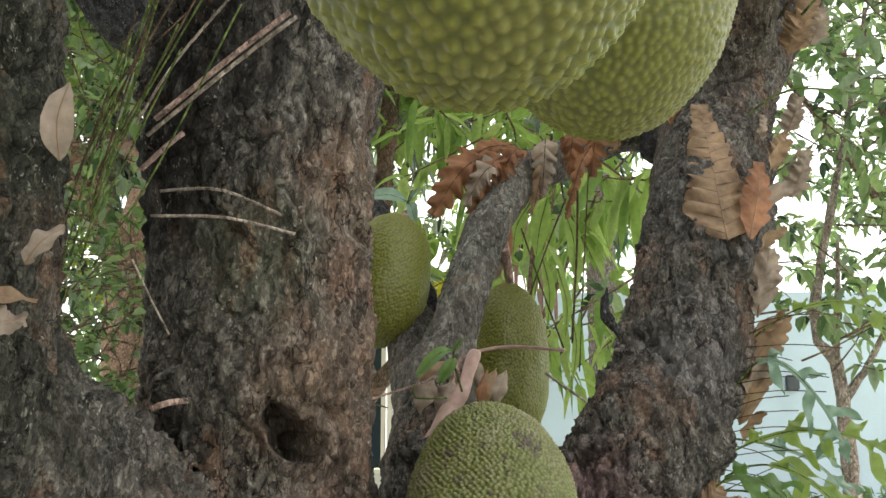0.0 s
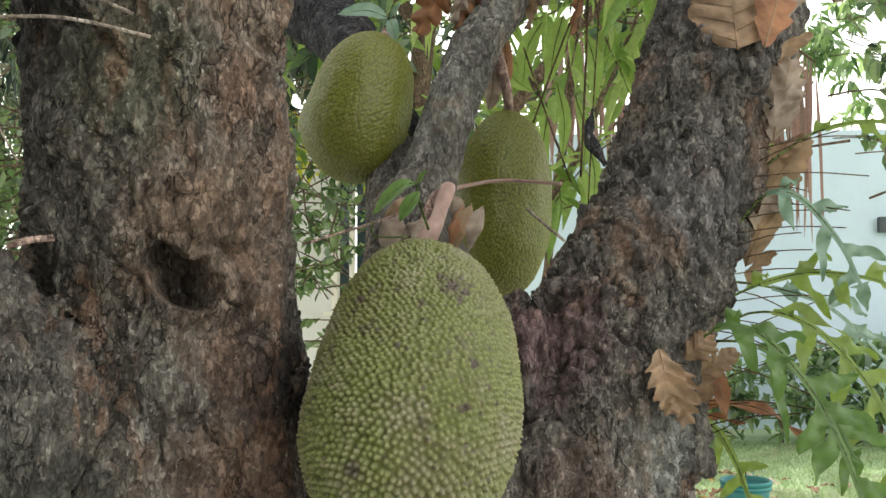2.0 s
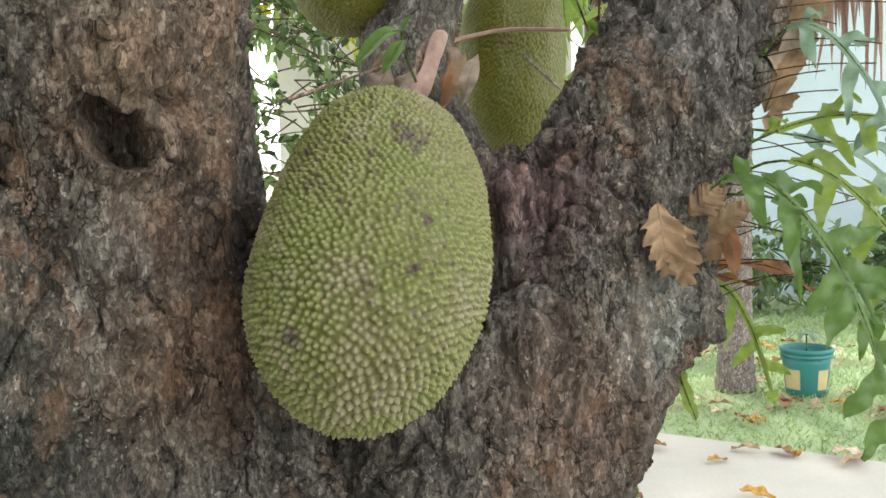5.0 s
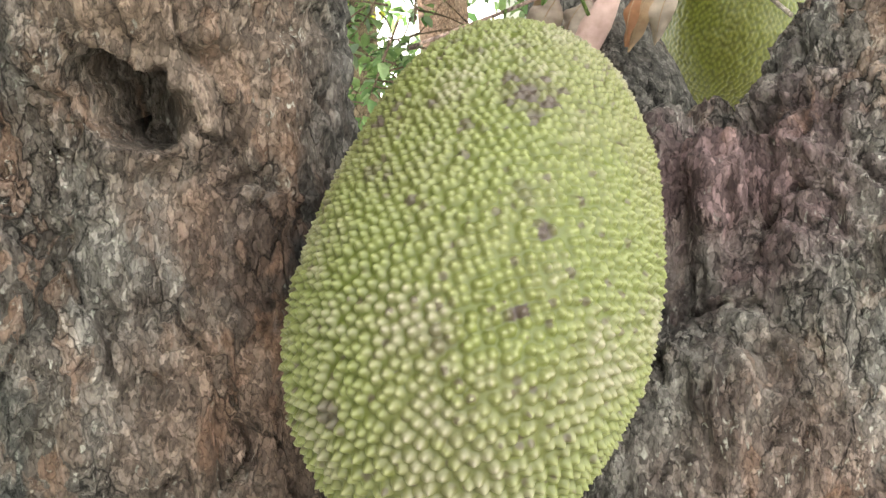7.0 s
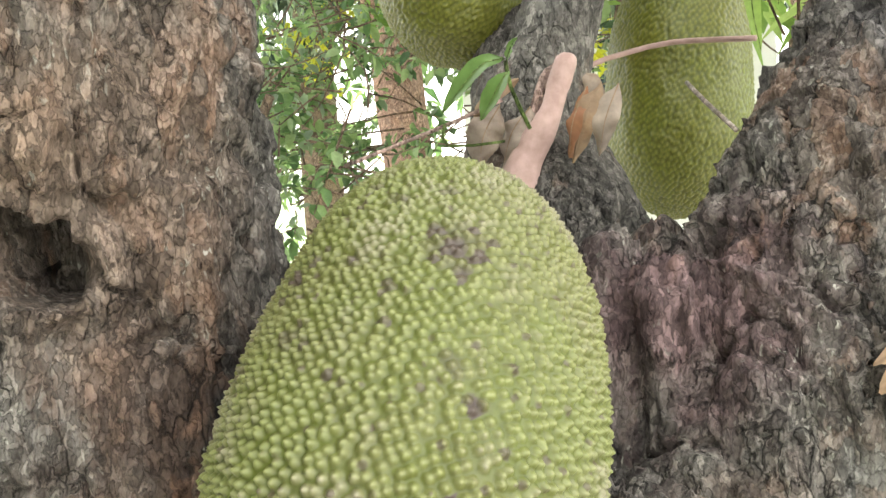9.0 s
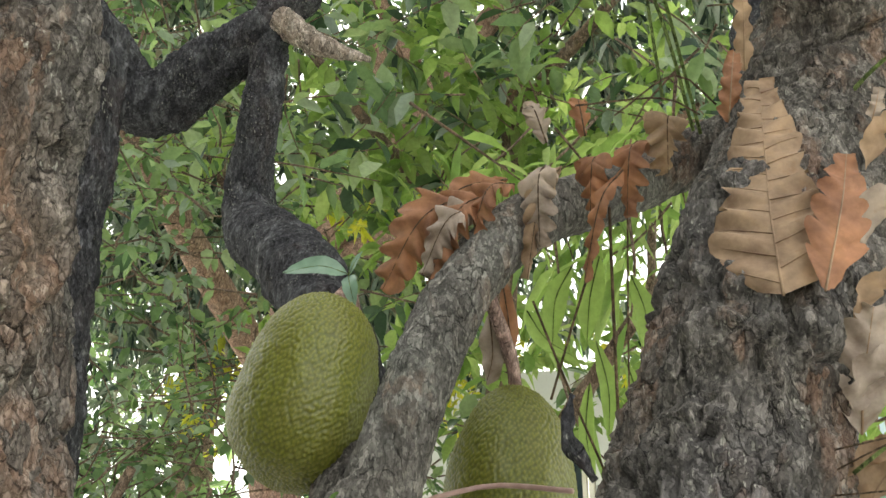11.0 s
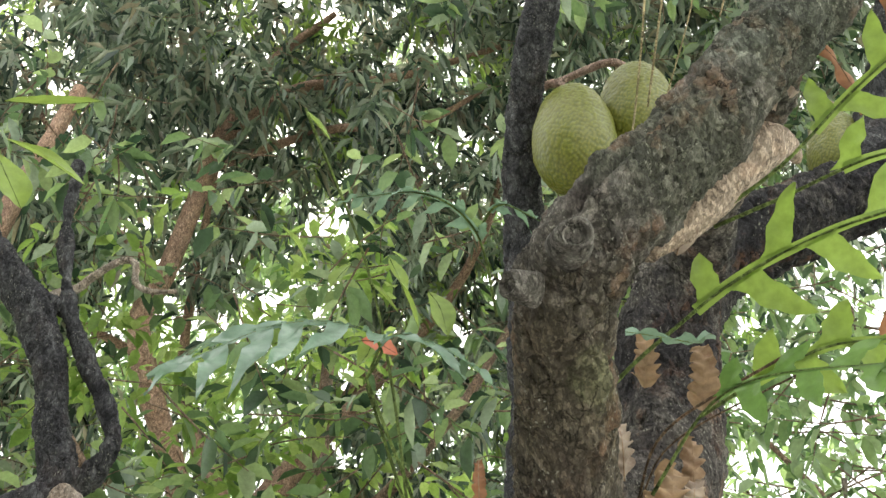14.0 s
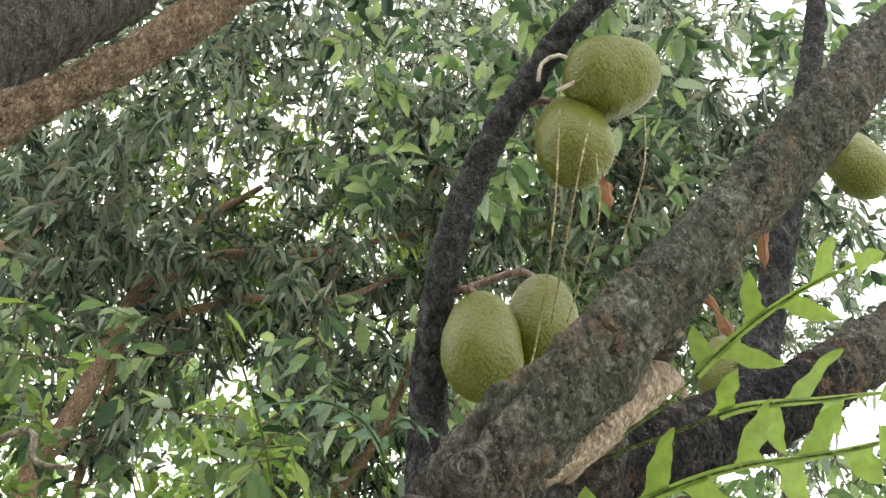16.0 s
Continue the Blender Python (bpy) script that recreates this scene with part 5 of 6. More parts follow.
DRY = leaf_material("dry_leaf", ((0.21, 0.125, 0.075), (0.28, 0.19, 0.12), (0.24, 0.15, 0.09)), 0.2, 0.8, 0.5)
DRY_ORANGE = leaf_material("dry_leaf_orange", ((0.2, 0.08, 0.04), (0.29, 0.135, 0.068), (0.16, 0.07, 0.042)), 0.25, 0.75, 0.5)
DRY_GREY = leaf_material("dry_leaf_grey", ((0.24, 0.185, 0.15), (0.34, 0.275, 0.225)), 0.15, 0.8, 0.4)
FERN = leaf_material("fern_green", ((0.18, 0.26, 0.055), (0.25, 0.34, 0.085)), 0.6, 0.3)
FERN_DEEP = leaf_material("fern_deep", ((0.1, 0.18, 0.05), (0.145, 0.24, 0.075)), 0.5, 0.22)
FERN_BLUE = leaf_material("fern_blue", ((0.15, 0.24, 0.175), (0.2, 0.3, 0.225)), 0.35, 0.22)
STEM = bark_material("stem_brown", ((0.05, 0.035, 0.02), (0.12, 0.08, 0.05), (0.2, 0.14, 0.09)), 0.1, 0.3)
STEM_GREEN = bark_material("stem_green", ((0.08, 0.12, 0.03), (0.13, 0.18, 0.05), (0.18, 0.22, 0.08)), 0.0, 0.0)
STEM_STRAW = bark_material("stem_straw", ((0.25, 0.2, 0.11), (0.38, 0.31, 0.18), (0.45, 0.38, 0.24)), 0.0, 0.1)

# the fern with brown shield leaves on the leaning stem
fern = thing("oak_leaf_fern", "epiphytic fern with large papery brown shield leaves on the bark", "fern", "ferns on the tree", at=(0.5, 1.78, 1.8))
frond(fern, [(0.457, 1.73, 1.774), (0.457, 1.772, 1.86), (0.464, 1.842, 1.959), (0.473, 1.93, 2.07)], 0.066, DRY, DRY, "shield_leaf", 0.0016, "midrib", lobes=12, notch=0.24, shear=0.6, taper=0.75, wave=0.1, cup=-0.2, seed=3, face=(-0.1, -1, 0.5))
frond(fern, [(0.492, 1.728, 1.775), (0.518, 1.75, 1.86), (0.533, 1.785, 1.92)], 0.03, DRY_ORANGE, DRY, "shield_leaf", 0.0014, "midrib", lobes=6, notch=0.4, shear=0.9, wave=0.1, cup=-0.2, seed=4, face=(0.3, -1, 0.4))
frond(fern, [(0.515, 1.79, 1.655), (0.52, 1.775, 1.70), (0.535, 1.765, 1.765)], 0.035, DRY_GREY, DRY, "shield_leaf", 0.0014, "midrib", lobes=5, notch=0.35, shear=0.8, wave=0.15, cup=-0.2, seed=5, face=(0.1, -1, 0.4))
frond(fern, [(0.49, 1.79, 1.55), (0.515, 1.775, 1.60), (0.555, 1.765, 1.655)], 0.032, DRY, DRY, "shield_leaf", 0.0014, "midrib", lobes=5, notch=0.35, shear=0.8, wave=0.15, cup=-0.2, seed=6, face=(0.1, -1, 0.4))
frond(fern, [(0.475, 1.79, 1.48), (0.495, 1.775, 1.53), (0.53, 1.77, 1.57)], 0.024, DRY, DRY, "shield_leaf", 0.0014, "midrib", lobes=4, notch=0.3, shear=0.8, wave=0.15, cup=-0.2, seed=7, face=(0.3, -1, 0.3))
for k in range(7):
    z = 1.45 + 0.075 * k
    x = 0.475 + 0.012 * k
    frond(fern, [(x, 1.78, z), (x + 0.01, 1.765, z + 0.03), (x + 0.035 + 0.006 * (k % 3), 1.76, z + 0.05)], 0.014 + 0.005 * (k % 2), DRY_GREY if k % 2 else DRY, DRY, "shield_leaf", 0, lobes=3, notch=0.3, wave=0.3, seed=30 + k, face=(0.6, -1, 0.2))

# low clump, with green cut fronds
low = thing("oak_leaf_fern", "fern with green cut fronds and dry shield leaves on bark", "fern", "ferns on the tree", at=(0.4, 1.7, 1.38))
for base, tip, w, s in [((0.335, 1.60, 1.375), (0.345, 1.578, 1.30), 0.026, 1), ((0.352, 1.60, 1.36), (0.365, 1.59, 1.285), 0.024, 2), ((0.37, 1.64, 1.36), (0.405, 1.655, 1.39), 0.02, 3), ((0.39, 1.66, 1.34), (0.44, 1.67, 1.37), 0.016, 4), ((0.385, 1.68, 1.30), (0.40, 1.675, 1.345), 0.02, 5)]:
    mid = tuple((a + b) / 2 + e for a, b, e in zip(base, tip, (0, -0.015, 0)))
    frond(low, [base, mid, tip], w, DRY, DRY, "shield_leaf", 0.0012, "midrib", lobes=5, notch=0.4, shear=0.8, wave=0.2, seed=s, face=(0.1, -1, 0.2))
frond(low, [(0.40, 1.72, 1.345), (0.42, 1.70, 1.33), (0.43, 1.69, 1.28)], 0.012, DRY_ORANGE, DRY, "dry_frond", 0.0012, wave=0.3, seed=2, face=(0, -1, 0))
frond(low, [(0.39, 1.74, 1.29), (0.47, 1.72, 1.292), (0.535, 1.715, 1.255)], 0.012, DRY_ORANGE, STEM, "dry_frond", 0.0012, wave=0.4, seed=3, face=(0, -0.5, 1))
frond(low, [(0.385, 1.74, 1.285), (0.43, 1.73, 1.275), (0.46, 1.725, 1.268)], 0.007, DRY_ORANGE, STEM, "dry_frond", 0.0012, wave=0.4, seed=4, face=(0, -0.5, 1))
for pts, L, w, mat, st, s, dr in [([(0.375, 1.66, 1.365), (0.41, 1.63, 1.40), (0.46, 1.60, 1.39), (0.52, 1.57, 1.31), (0.56, 1.55, 1.20), (0.58, 1.54, 1.10)], 0.058, 0.012, FERN_DEEP, 0.12, 1, 0.2),
                                  ([(0.43, 1.73, 1.43), (0.48, 1.71, 1.455), (0.55, 1.70, 1.47), (0.63, 1.68, 1.455), (0.69, 1.66, 1.41)], 0.065, 0.0095, FERN, 0.2, 2, 0.5),
                                  ([(0.455, 1.75, 1.53), (0.49, 1.73, 1.575), (0.53, 1.71, 1.57), (0.575, 1.69, 1.51), (0.60, 1.68, 1.45)], 0.055, 0.0085, FERN_BLUE, 0.25, 3, 0.3),
                                  ([(0.43, 1.72, 1.40), (0.48, 1.69, 1.42), (0.54, 1.66, 1.395), (0.60, 1.64, 1.32), (0.635, 1.63, 1.23)], 0.075, 0.010, FERN, 0.22, 4, 0.55),
                                  ([(0.44, 1.76, 1.46), (0.51, 1.78, 1.45), (0.59, 1.78, 1.42), (0.68, 1.78, 1.33)], 0.07, 0.010, FERN_BLUE, 0.25, 5, 0.4),
                                  ([(0.42, 1.70, 1.38), (0.47, 1.66, 1.375), (0.53, 1.63, 1.32), (0.57, 1.61, 1.24)], 0.06, 0.009, FERN_DEEP, 0.25, 9, 0.5),
                                  ([(0.50, 1.76, 1.62), (0.56, 1.74, 1.66), (0.64, 1.72, 1.67), (0.72, 1.70, 1.63)], 0.045, 0.009, FERN, 0.35, 10, 0.4),
                                  ([(0.39, 1.79, 1.265), (0.43, 1.785, 1.255), (0.46, 1.775, 1.2), (0.48, 1.76, 1.13)], 0.035, 0.007, FERN, 0.1, 6, 0.4)]:
    cut_frond(low, pts, L, 0.062, w * 1.05, mat, STEM_GREEN, start=st, face=(-0.1 + 0.25 * (s % 3 - 1), -0.8, 0.8), droop=dr, wave=0.8, wing=0.006, forward=0.6, seed=s, stem=0.002, wild=2.6)
frond(low, [(0.36, 1.74, 1.17), (0.37, 1.72, 1.14), (0.385, 1.72, 1.10)], 0.010, FERN, STEM_GREEN, lobes=3, notch=0.4, wave=0.3, seed=7, face=(0, -1, 0.3))
frond(low, [(0.29, 1.72, 1.08), (0.30, 1.70, 1.05), (0.31, 1.70, 1.0)], 0.010, FERN, STEM_GREEN, lobes=3, notch=0.4, wave=0.3, seed=8, face=(0, -1, 0.3))
rng = np.random.RandomState(4)
for k in range(22):
    z = 1.24 + 0.019 * k
    b0 = (0.39 + 0.0045 * k, 1.74, z)
    a = rng.uniform(-0.35, 0.55)
    L = rng.uniform(0.06, 0.16)
    stem_of(low, [b0, (b0[0] + 0.5 * L, b0[1] - 0.02, z + 0.5 * L * a), (b0[0] + L, b0[1] - 0.03 + rng.uniform(-0.03, 0.03), z + L * a - 0.01)], STEM, 0.0009, "wiry_root")

# higher clump on the fork
high = thing("oak_leaf_fern", "fern with pale dry shield leaves and green fronds at the fork", "fern", "ferns on the tree", at=(0.7, 2.1, 2.3))
for base, tip, w, mat, s in [((0.725, 2.12, 2.255), (0.752, 2.09, 2.36), 0.042, DRY, 1), ((0.71, 2.12, 2.25), (0.72, 2.10, 2.33), 0.03, DRY, 2), ((0.76, 2.13, 2.27), (0.785, 2.12, 2.35), 0.03, DRY_GREY, 3),
                             ((0.684, 2.13, 2.365), (0.686, 2.10, 2.445), 0.026, DRY_GREY, 4), ((0.845, 2.22, 2.52), (0.85, 2.16, 2.61), 0.032, DRY, 5), ((0.70, 2.13, 2.08), (0.715, 2.1, 2.15), 0.026, DRY_GREY, 6),
                             ((0.60, 1.98, 1.96), (0.655, 2.0, 2.03), 0.026, DRY, 7), ((0.585, 1.985, 2.0), (0.61, 1.99, 2.07), 0.012, DRY_GREY, 8), ((0.68, 2.08, 1.93), (0.71, 2.06, 2.02), 0.03, DRY_GREY, 9),
                             ((0.467, 2.05, 2.14), (0.475, 2.03, 2.27), 0.014, DRY, 10), ((0.466, 2.05, 2.28), (0.47, 2.05, 2.38), 0.013, DRY_ORANGE, 11), ((0.44, 2.02, 2.06), (0.455, 2.03, 2.16), 0.016, DRY_ORANGE, 12),
                             ((0.80, 2.26, 2.36), (0.81, 2.2, 2.46), 0.03, DRY, 13), ((0.77, 2.3, 2.62), (0.78, 2.25, 2.70), 0.028, DRY, 14)]:
    mid = tuple((a + b) / 2 + e for a, b, e in zip(base, tip, (0, -0.025, 0)))
    frond(high, [base, mid, tip], w * 1.05, mat, DRY, "shield_leaf", 0.0013, "midrib", lobes=6, notch=0.34, shear=0.4, taper=0.5, wave=0.3, cup=-0.3, seed=s, face=(0.1 + 0.3 * math.sin(s * 2.1), -1, 0.2), sharp=0.9)
cut_frond(high, [(0.569, 2.0, 2.06), (0.62, 1.97, 2.10), (0.68, 1.95, 2.11), (0.76, 1.92, 2.09), (0.86, 1.88, 2.06)], 0.07, 0.075, 0.017, FERN_DEEP, STEM_GREEN, start=0.35, face=(0, -0.6, 1), seed=2)
cut_frond(high, [(0.70, 2.0, 2.28), (0.78, 1.92, 2.36), (0.85, 1.85, 2.36), (0.95, 1.74, 2.30)], 0.07, 0.085, 0.018, FERN_DEEP, STEM_GREEN, start=0.4, face=(0, -1, 0.1), seed=3)
stem_of(high, [(0.695, 2.126, 2.326), (0.742, 2.025, 2.389), (0.904, 1.896, 2.422)], STEM, 0.0022)
stem_of(high, [(0.70, 2.126, 2.33), (0.76, 2.06, 2.39), (0.95, 1.95, 2.43)], STEM, 0.0016)
stem_of(high, [(0.40, 2.259, 2.15), (0.38, 2.2, 2.25), (0.353, 2.17, 2.36), (0.30, 2.1, 2.55)], STEM_GREEN, 0.0028)
stem_of(high, [(0.41, 2.2, 2.15), (0.36, 2.15, 2.16), (0.25, 2.05, 2.12)], STEM, 0.0014)
stem_of(high, [(0.43, 2.1, 2.12), (0.38, 2.08, 2.16), (0.30, 2.05, 2.10)], STEM, 0.0014)

# bluish drooping fronds
blue = thing("hanging_fern", "pale bluish-green drooping cut fern frond on a long stem", "fern", "ferns on the tree", at=(0.3, 2.05, 2.6))
cut_frond(blue, [(0.30, 2.095, 2.56), (0.33, 2.07, 2.61), (0.27, 2.0, 2.605), (0.18, 1.95, 2.575), (0.08, 1.905, 2.50)], 0.14, 0.066, 0.019, FERN_BLUE, STEM_GREEN, start=0.22, face=(0.15, -0.9, 1), droop=0.45, wave=0.35, wing=0.016, forward=0.9, seed=1)
cut_frond(blue, [(0.30, 2.095, 2.56), (0.34, 2.06, 2.61), (0.40, 2.08, 2.615), (0.47, 2.11, 2.58)], 0.09, 0.06, 0.016, FERN_BLUE, STEM_GREEN, start=0.25, face=(0.1, -0.9, 1), droop=0.5, wave=0.25, wing=0.012, forward=0.8, seed=2)
cut_frond(blue, [(0.519, 2.142, 2.69), (0.497, 2.046, 2.80), (0.42, 1.98, 2.84), (0.30, 1.955, 2.825)], 0.06, 0.05, 0.011, FERN_BLUE, STEM_GREEN, start=0.35, face=(0.2, -0.3, 1), droop=0.5, wave=0.3, wing=0.01, forward=0.6, seed=4)
cut_frond(blue, [(0.497, 2.046, 2.80), (0.54, 2.0, 2.82), (0.605, 2.0, 2.775)], 0.045, 0.045, 0.010, FERN_BLUE, STEM_GREEN, start=0.3, face=(0.2, -0.3, 1), droop=0.5, wave=0.3, wing=0.008, seed=5)
stem_of(blue, [(0.41, 2.25, 2.14), (0.37, 2.17, 2.35), (0.33, 2.12, 2.47), (0.30, 2.095, 2.56)], STEM_GREEN, 0.003)
frond(blue, [(0.285, 2.148, 2.67), (0.31, 2.15, 2.665), (0.345, 2.163, 2.645)], 0.018, leaf_material("red_leaf", ((0.5, 0.12, 0.08), (0.6, 0.2, 0.12)), 0.4, 0.5), STEM, "young_red_leaf", 0.001, seed=6, face=(0, -1, 0.2))

# bright fronds on the upper limb
bright = thing("oak_leaf_fern", "epiphytic fern with bright green deeply cut fronds on the upper limb", "fern", "ferns on the tree", at=(0.85, 1.9, 2.65))
for pts, L, gap, w, st, s in [([(0.638, 2.0, 2.418), (0.673, 1.97, 2.443), (0.833, 1.87, 2.518), (0.918, 1.8, 2.524), (0.993, 1.73, 2.509), (1.061, 1.65, 2.465), (1.116, 1.58, 2.432)], 0.098, 0.125, 0.02, 0.3, 1),
                              ([(0.859, 1.93, 2.675), (0.96, 1.86, 2.668), (1.048, 1.78, 2.652), (1.117, 1.69, 2.591), (1.162, 1.6, 2.528)], 0.09, 0.125, 0.019, 0.42, 2),
                              ([(0.863, 1.93, 2.697), (0.97, 1.88, 2.743), (1.054, 1.83, 2.8), (1.104, 1.79, 2.825), (1.181, 1.72, 2.841), (1.245, 1.64, 2.82)], 0.09, 0.12, 0.018, 0.38, 3), ([(0.80, 2.05, 2.42), (0.88, 1.95, 2.42), (0.97, 1.9, 2.43), (1.1, 1.86, 2.40)], 0.07, 0.09, 0.02, 0.3, 4)]:
    cut_frond(bright, pts, L, gap, w, FERN, STEM_GREEN, start=st, face=(-0.1, -1, -0.3), droop=0.05, wave=0.2, wing=0.009, forward=0.55, seed=s, stem=0.0034)
frond(bright, [(0.80, 1.88, 2.45), (0.77, 1.85, 2.42), (0.72, 1.80, 2.40), (0.67, 1.78, 2.40)], 0.022, FERN_BLUE, STEM_GREEN, "young_frond", 0.0014, lobes=4, notch=0.4, shear=0.5, wave=0.3, seed=8, face=(0, -0.6, 1))

for k, (dx, dy, L) in enumerate([(0.0, 0.0, 0.2), (0.05, 0.03, 0.26), (-0.03, 0.04, 0.15), (0.08, -0.02, 0.22), (0.03, 0.05, 0.3), (0.11, 0.02, 0.2)]):
    x0, y0, z0 = 1.235 + dx, 2.2 + dy, 2.72 - 0.01 * k
    frond(bright, [(x0, y0, z0), (x0 - 0.005, y0 - 0.02, z0 - 0.45 * L), (x0 - 0.03 + 0.02 * (k % 3), y0, z0 - L)], 0.016 + 0.003 * (k % 3), DRY_ORANGE, STEM, "withered_frond", 0.0014, wave=0.5, curl=0.7, lobes=5, notch=0.4, shear=0.5, seed=60 + k, face=(0.3 * math.sin(k * 2.0), -1, 0.1))
stem_of(bright, [(1.36, 2.3, 3.1), (1.30, 2.24, 2.9), (1.26, 2.21, 2.71)], STEM, 0.003)

# dry fronds draped over the grey branch
drape = thing("dry_fern", "withered brown curled fern fronds draped over the grey branch", "fern", "ferns on the tree", at=(0.15, 2.13, 2.0))
for base, tip, w, mat, s in [((0.10, 2.10, 2.03), (-0.03, 2.09, 1.90), 0.065, DRY_ORANGE, 1), ((0.13, 2.10, 2.03), (0.04, 2.07, 1.90), 0.046, DRY_ORANGE, 2), ((0.12, 2.09, 2.0), (0.035, 2.06, 1.91), 0.039, DRY_GREY, 3), ((0.16, 2.08, 2.03), (0.10, 2.07, 1.95), 0.034, DRY_ORANGE, 4),
                             ((0.20, 2.10, 2.06), (0.19, 2.08, 1.94), 0.039, DRY_GREY, 5), ((0.22, 2.11, 2.06), (0.17, 2.09, 1.90), 0.026, DRY, 6), ((0.27, 2.17, 2.09), (0.25, 2.16, 2.0), 0.039, DRY_ORANGE, 7), ((0.25, 2.16, 2.12), (0.238, 2.2, 2.175), 0.021, DRY_ORANGE, 8),
                             ((0.20, 2.12, 2.10), (0.17, 2.15, 2.15), 0.023, DRY_GREY, 9), ((0.32, 2.2, 2.12), (0.30, 2.17, 2.0), 0.039, DRY_ORANGE, 10), ((0.37, 2.2, 2.15), (0.36, 2.18, 2.06), 0.046, DRY, 11), ((0.30, 2.15, 2.06), (0.24, 2.13, 1.90), 0.021, DRY_ORANGE, 12),
                             ((0.14, 2.14, 2.06), (0.0, 2.15, 1.97), 0.029, DRY_ORANGE, 13)]:
    mid = tuple((a + b) / 2 + e for a, b, e in zip(base, tip, (0, -0.03, 0.025)))
    frond(drape, [base, mid, tip], w * 0.72, mat, STEM, "withered_frond", 0.0014, lobes=6, notch=0.55, shear=0.7, wave=0.3, cup=0.4, curl=0.6, seed=s, face=(0.1 + 0.5 * math.sin(s * 2.4), -1, 0.5 + 0.6 * math.cos(s * 1.7)))
frond(drape, [(0.12, 2.17, 1.93), (0.125, 2.19, 1.86), (0.12, 2.2, 1.79)], 0.012, DRY_ORANGE, STEM, "withered_frond", 0.0014, wave=0.5, curl=0.6, seed=20, face=(0, -1, 0.1))
frond(drape, [(0.10, 2.18, 1.88), (0.10, 2.19, 1.82), (0.09, 2.19, 1.78)], 0.02, DRY_GREY, STEM, "withered_frond", 0.0014, wave=0.5, curl=0.6, seed=21, face=(0, -1, 0.1))

# dry scraps on the crook of the upper limb
scraps = thing("dry_leaf_cluster", "dry curled leaves caught on the crook of the upper limb", "leaves", at=(1.0, 1.9, 2.95))
for base, tip, w, mat, s in [((1.214, 1.78, 3.11), (1.213, 1.85, 3.02), 0.012, DRY_ORANGE, 1), ((1.06, 1.82, 2.97), (1.14, 1.9, 2.86), 0.014, DRY_ORANGE, 2), ((0.93, 1.88, 2.86), (0.99, 1.9, 2.90), 0.03, DRY_GREY, 3), ((0.96, 1.90, 2.88), (1.02, 1.92, 2.93), 0.026, DRY_GREY, 4),
                             ((1.0, 1.9, 2.92), (1.06, 1.93, 2.95), 0.02, DRY_GREY, 5), ((0.79, 1.92, 2.62), (0.83, 1.88, 2.68), 0.022, DRY_GREY, 6), ((1.104, 2.25, 3.84), (1.126, 2.32, 3.77), 0.02, DRY_ORANGE, 7)]:
    mid = tuple((a + b) / 2 + e for a, b, e in zip(base, tip, (0, -0.012, 0.012)))
    frond(scraps, [base, mid, tip], w, mat, STEM, "dry_leaf", 0.0012, wave=0.4, curl=0.5, seed=s, face=(0.1, -1, 0.2))

# ---- odds and ends on the tree ----
stub = rod("cut_fruit_stalk", [(-0.02, 1.85, 1.435, 0.03), (-0.006, 1.845, 1.475, 0.022), (0.008, 1.85, 1.512, 0.0165), (0.026, 1.852, 1.538, 0.0145), (0.033, 1.858, 1.556, 0.0125), (0.040, 1.866, 1.58, 0.012), (0.047, 1.87, 1.602, 0.0112), (0.0485, 1.871, 1.609, 0.008), (0.049, 1.871, 1.612, 0.003)], PINK, 18, 0.006, 0.0032)
tree_part("cut_fruit_stalk", stub, "smooth pinkish cut fruit stalk")
tree_part("cut_fruit_stalk", rod("cut_fruit_stalk", [(0.0, 1.86, 1.50, 0.013), (0.015, 1.875, 1.555, 0.011), (0.03, 1.88, 1.59, 0.011), (0.045, 1.885, 1.597, 0.01)], STALK, 12, 0.006, 0.0016))
twigs = thing("twig_bundle", "thin dry grey twigs leaning across the scaly trunk", "twigs", at=(-0.25, 1.15, 1.75))
for pts, r in [([(-0.15, 1.103, 1.887), (-0.212, 1.11, 1.84), (-0.308, 1.13, 1.767)], 0.0022), ([(-0.16, 1.12, 1.90), (-0.22, 1.12, 1.85), (-0.30, 1.13, 1.785)], 0.003), ([(-0.209, 1.086, 1.91), (-0.273, 1.097, 1.835), (-0.313, 1.107, 1.772)], 0.0015),
               ([(-0.312, 1.20, 1.725), (-0.26, 1.20, 1.728), (-0.226, 1.199, 1.72), (-0.178, 1.214, 1.70)], 0.0018), ([(-0.321, 1.20, 1.697), (-0.238, 1.202, 1.695), (-0.164, 1.22, 1.68)], 0.0018), ([(-0.35, 1.235, 1.655), (-0.33, 1.25, 1.61), (-0.31, 1.257, 1.572)], 0.0012),
               ([(-0.324, 1.168, 1.741), (-0.30, 1.168, 1.765), (-0.28, 1.168, 1.782)], 0.003), ([(-0.30, 1.31, 1.50), (-0.315, 1.29, 1.497), (-0.333, 1.28, 1.49)], 0.004)]:
    stem_of(twigs, pts, BARK_PALE if r < 0.0025 else STALK, r, "twig")
climbers = thing("climbing_grass", "thin dark green climbing stems between the trunks", "climber", at=(-0.34, 1.14, 1.6))
rng = np.random.RandomState(9)
for k in range(16):
    x0 = -0.39 + rng.uniform(-0.01, 0.03)
    a = rng.uniform(0.02, 0.16)
    z0 = rng.uniform(1.60, 1.78)
    stem_of(climbers, [(x0, 1.16, z0), (x0 + a * 0.45, 1.13, z0 + 0.10), (x0 + a, 1.10 + rng.uniform(-0.03, 0.05), z0 + 0.18 + rng.uniform(0, 0.1))], STEM_GREEN if k % 3 else STEM, 0.0011)
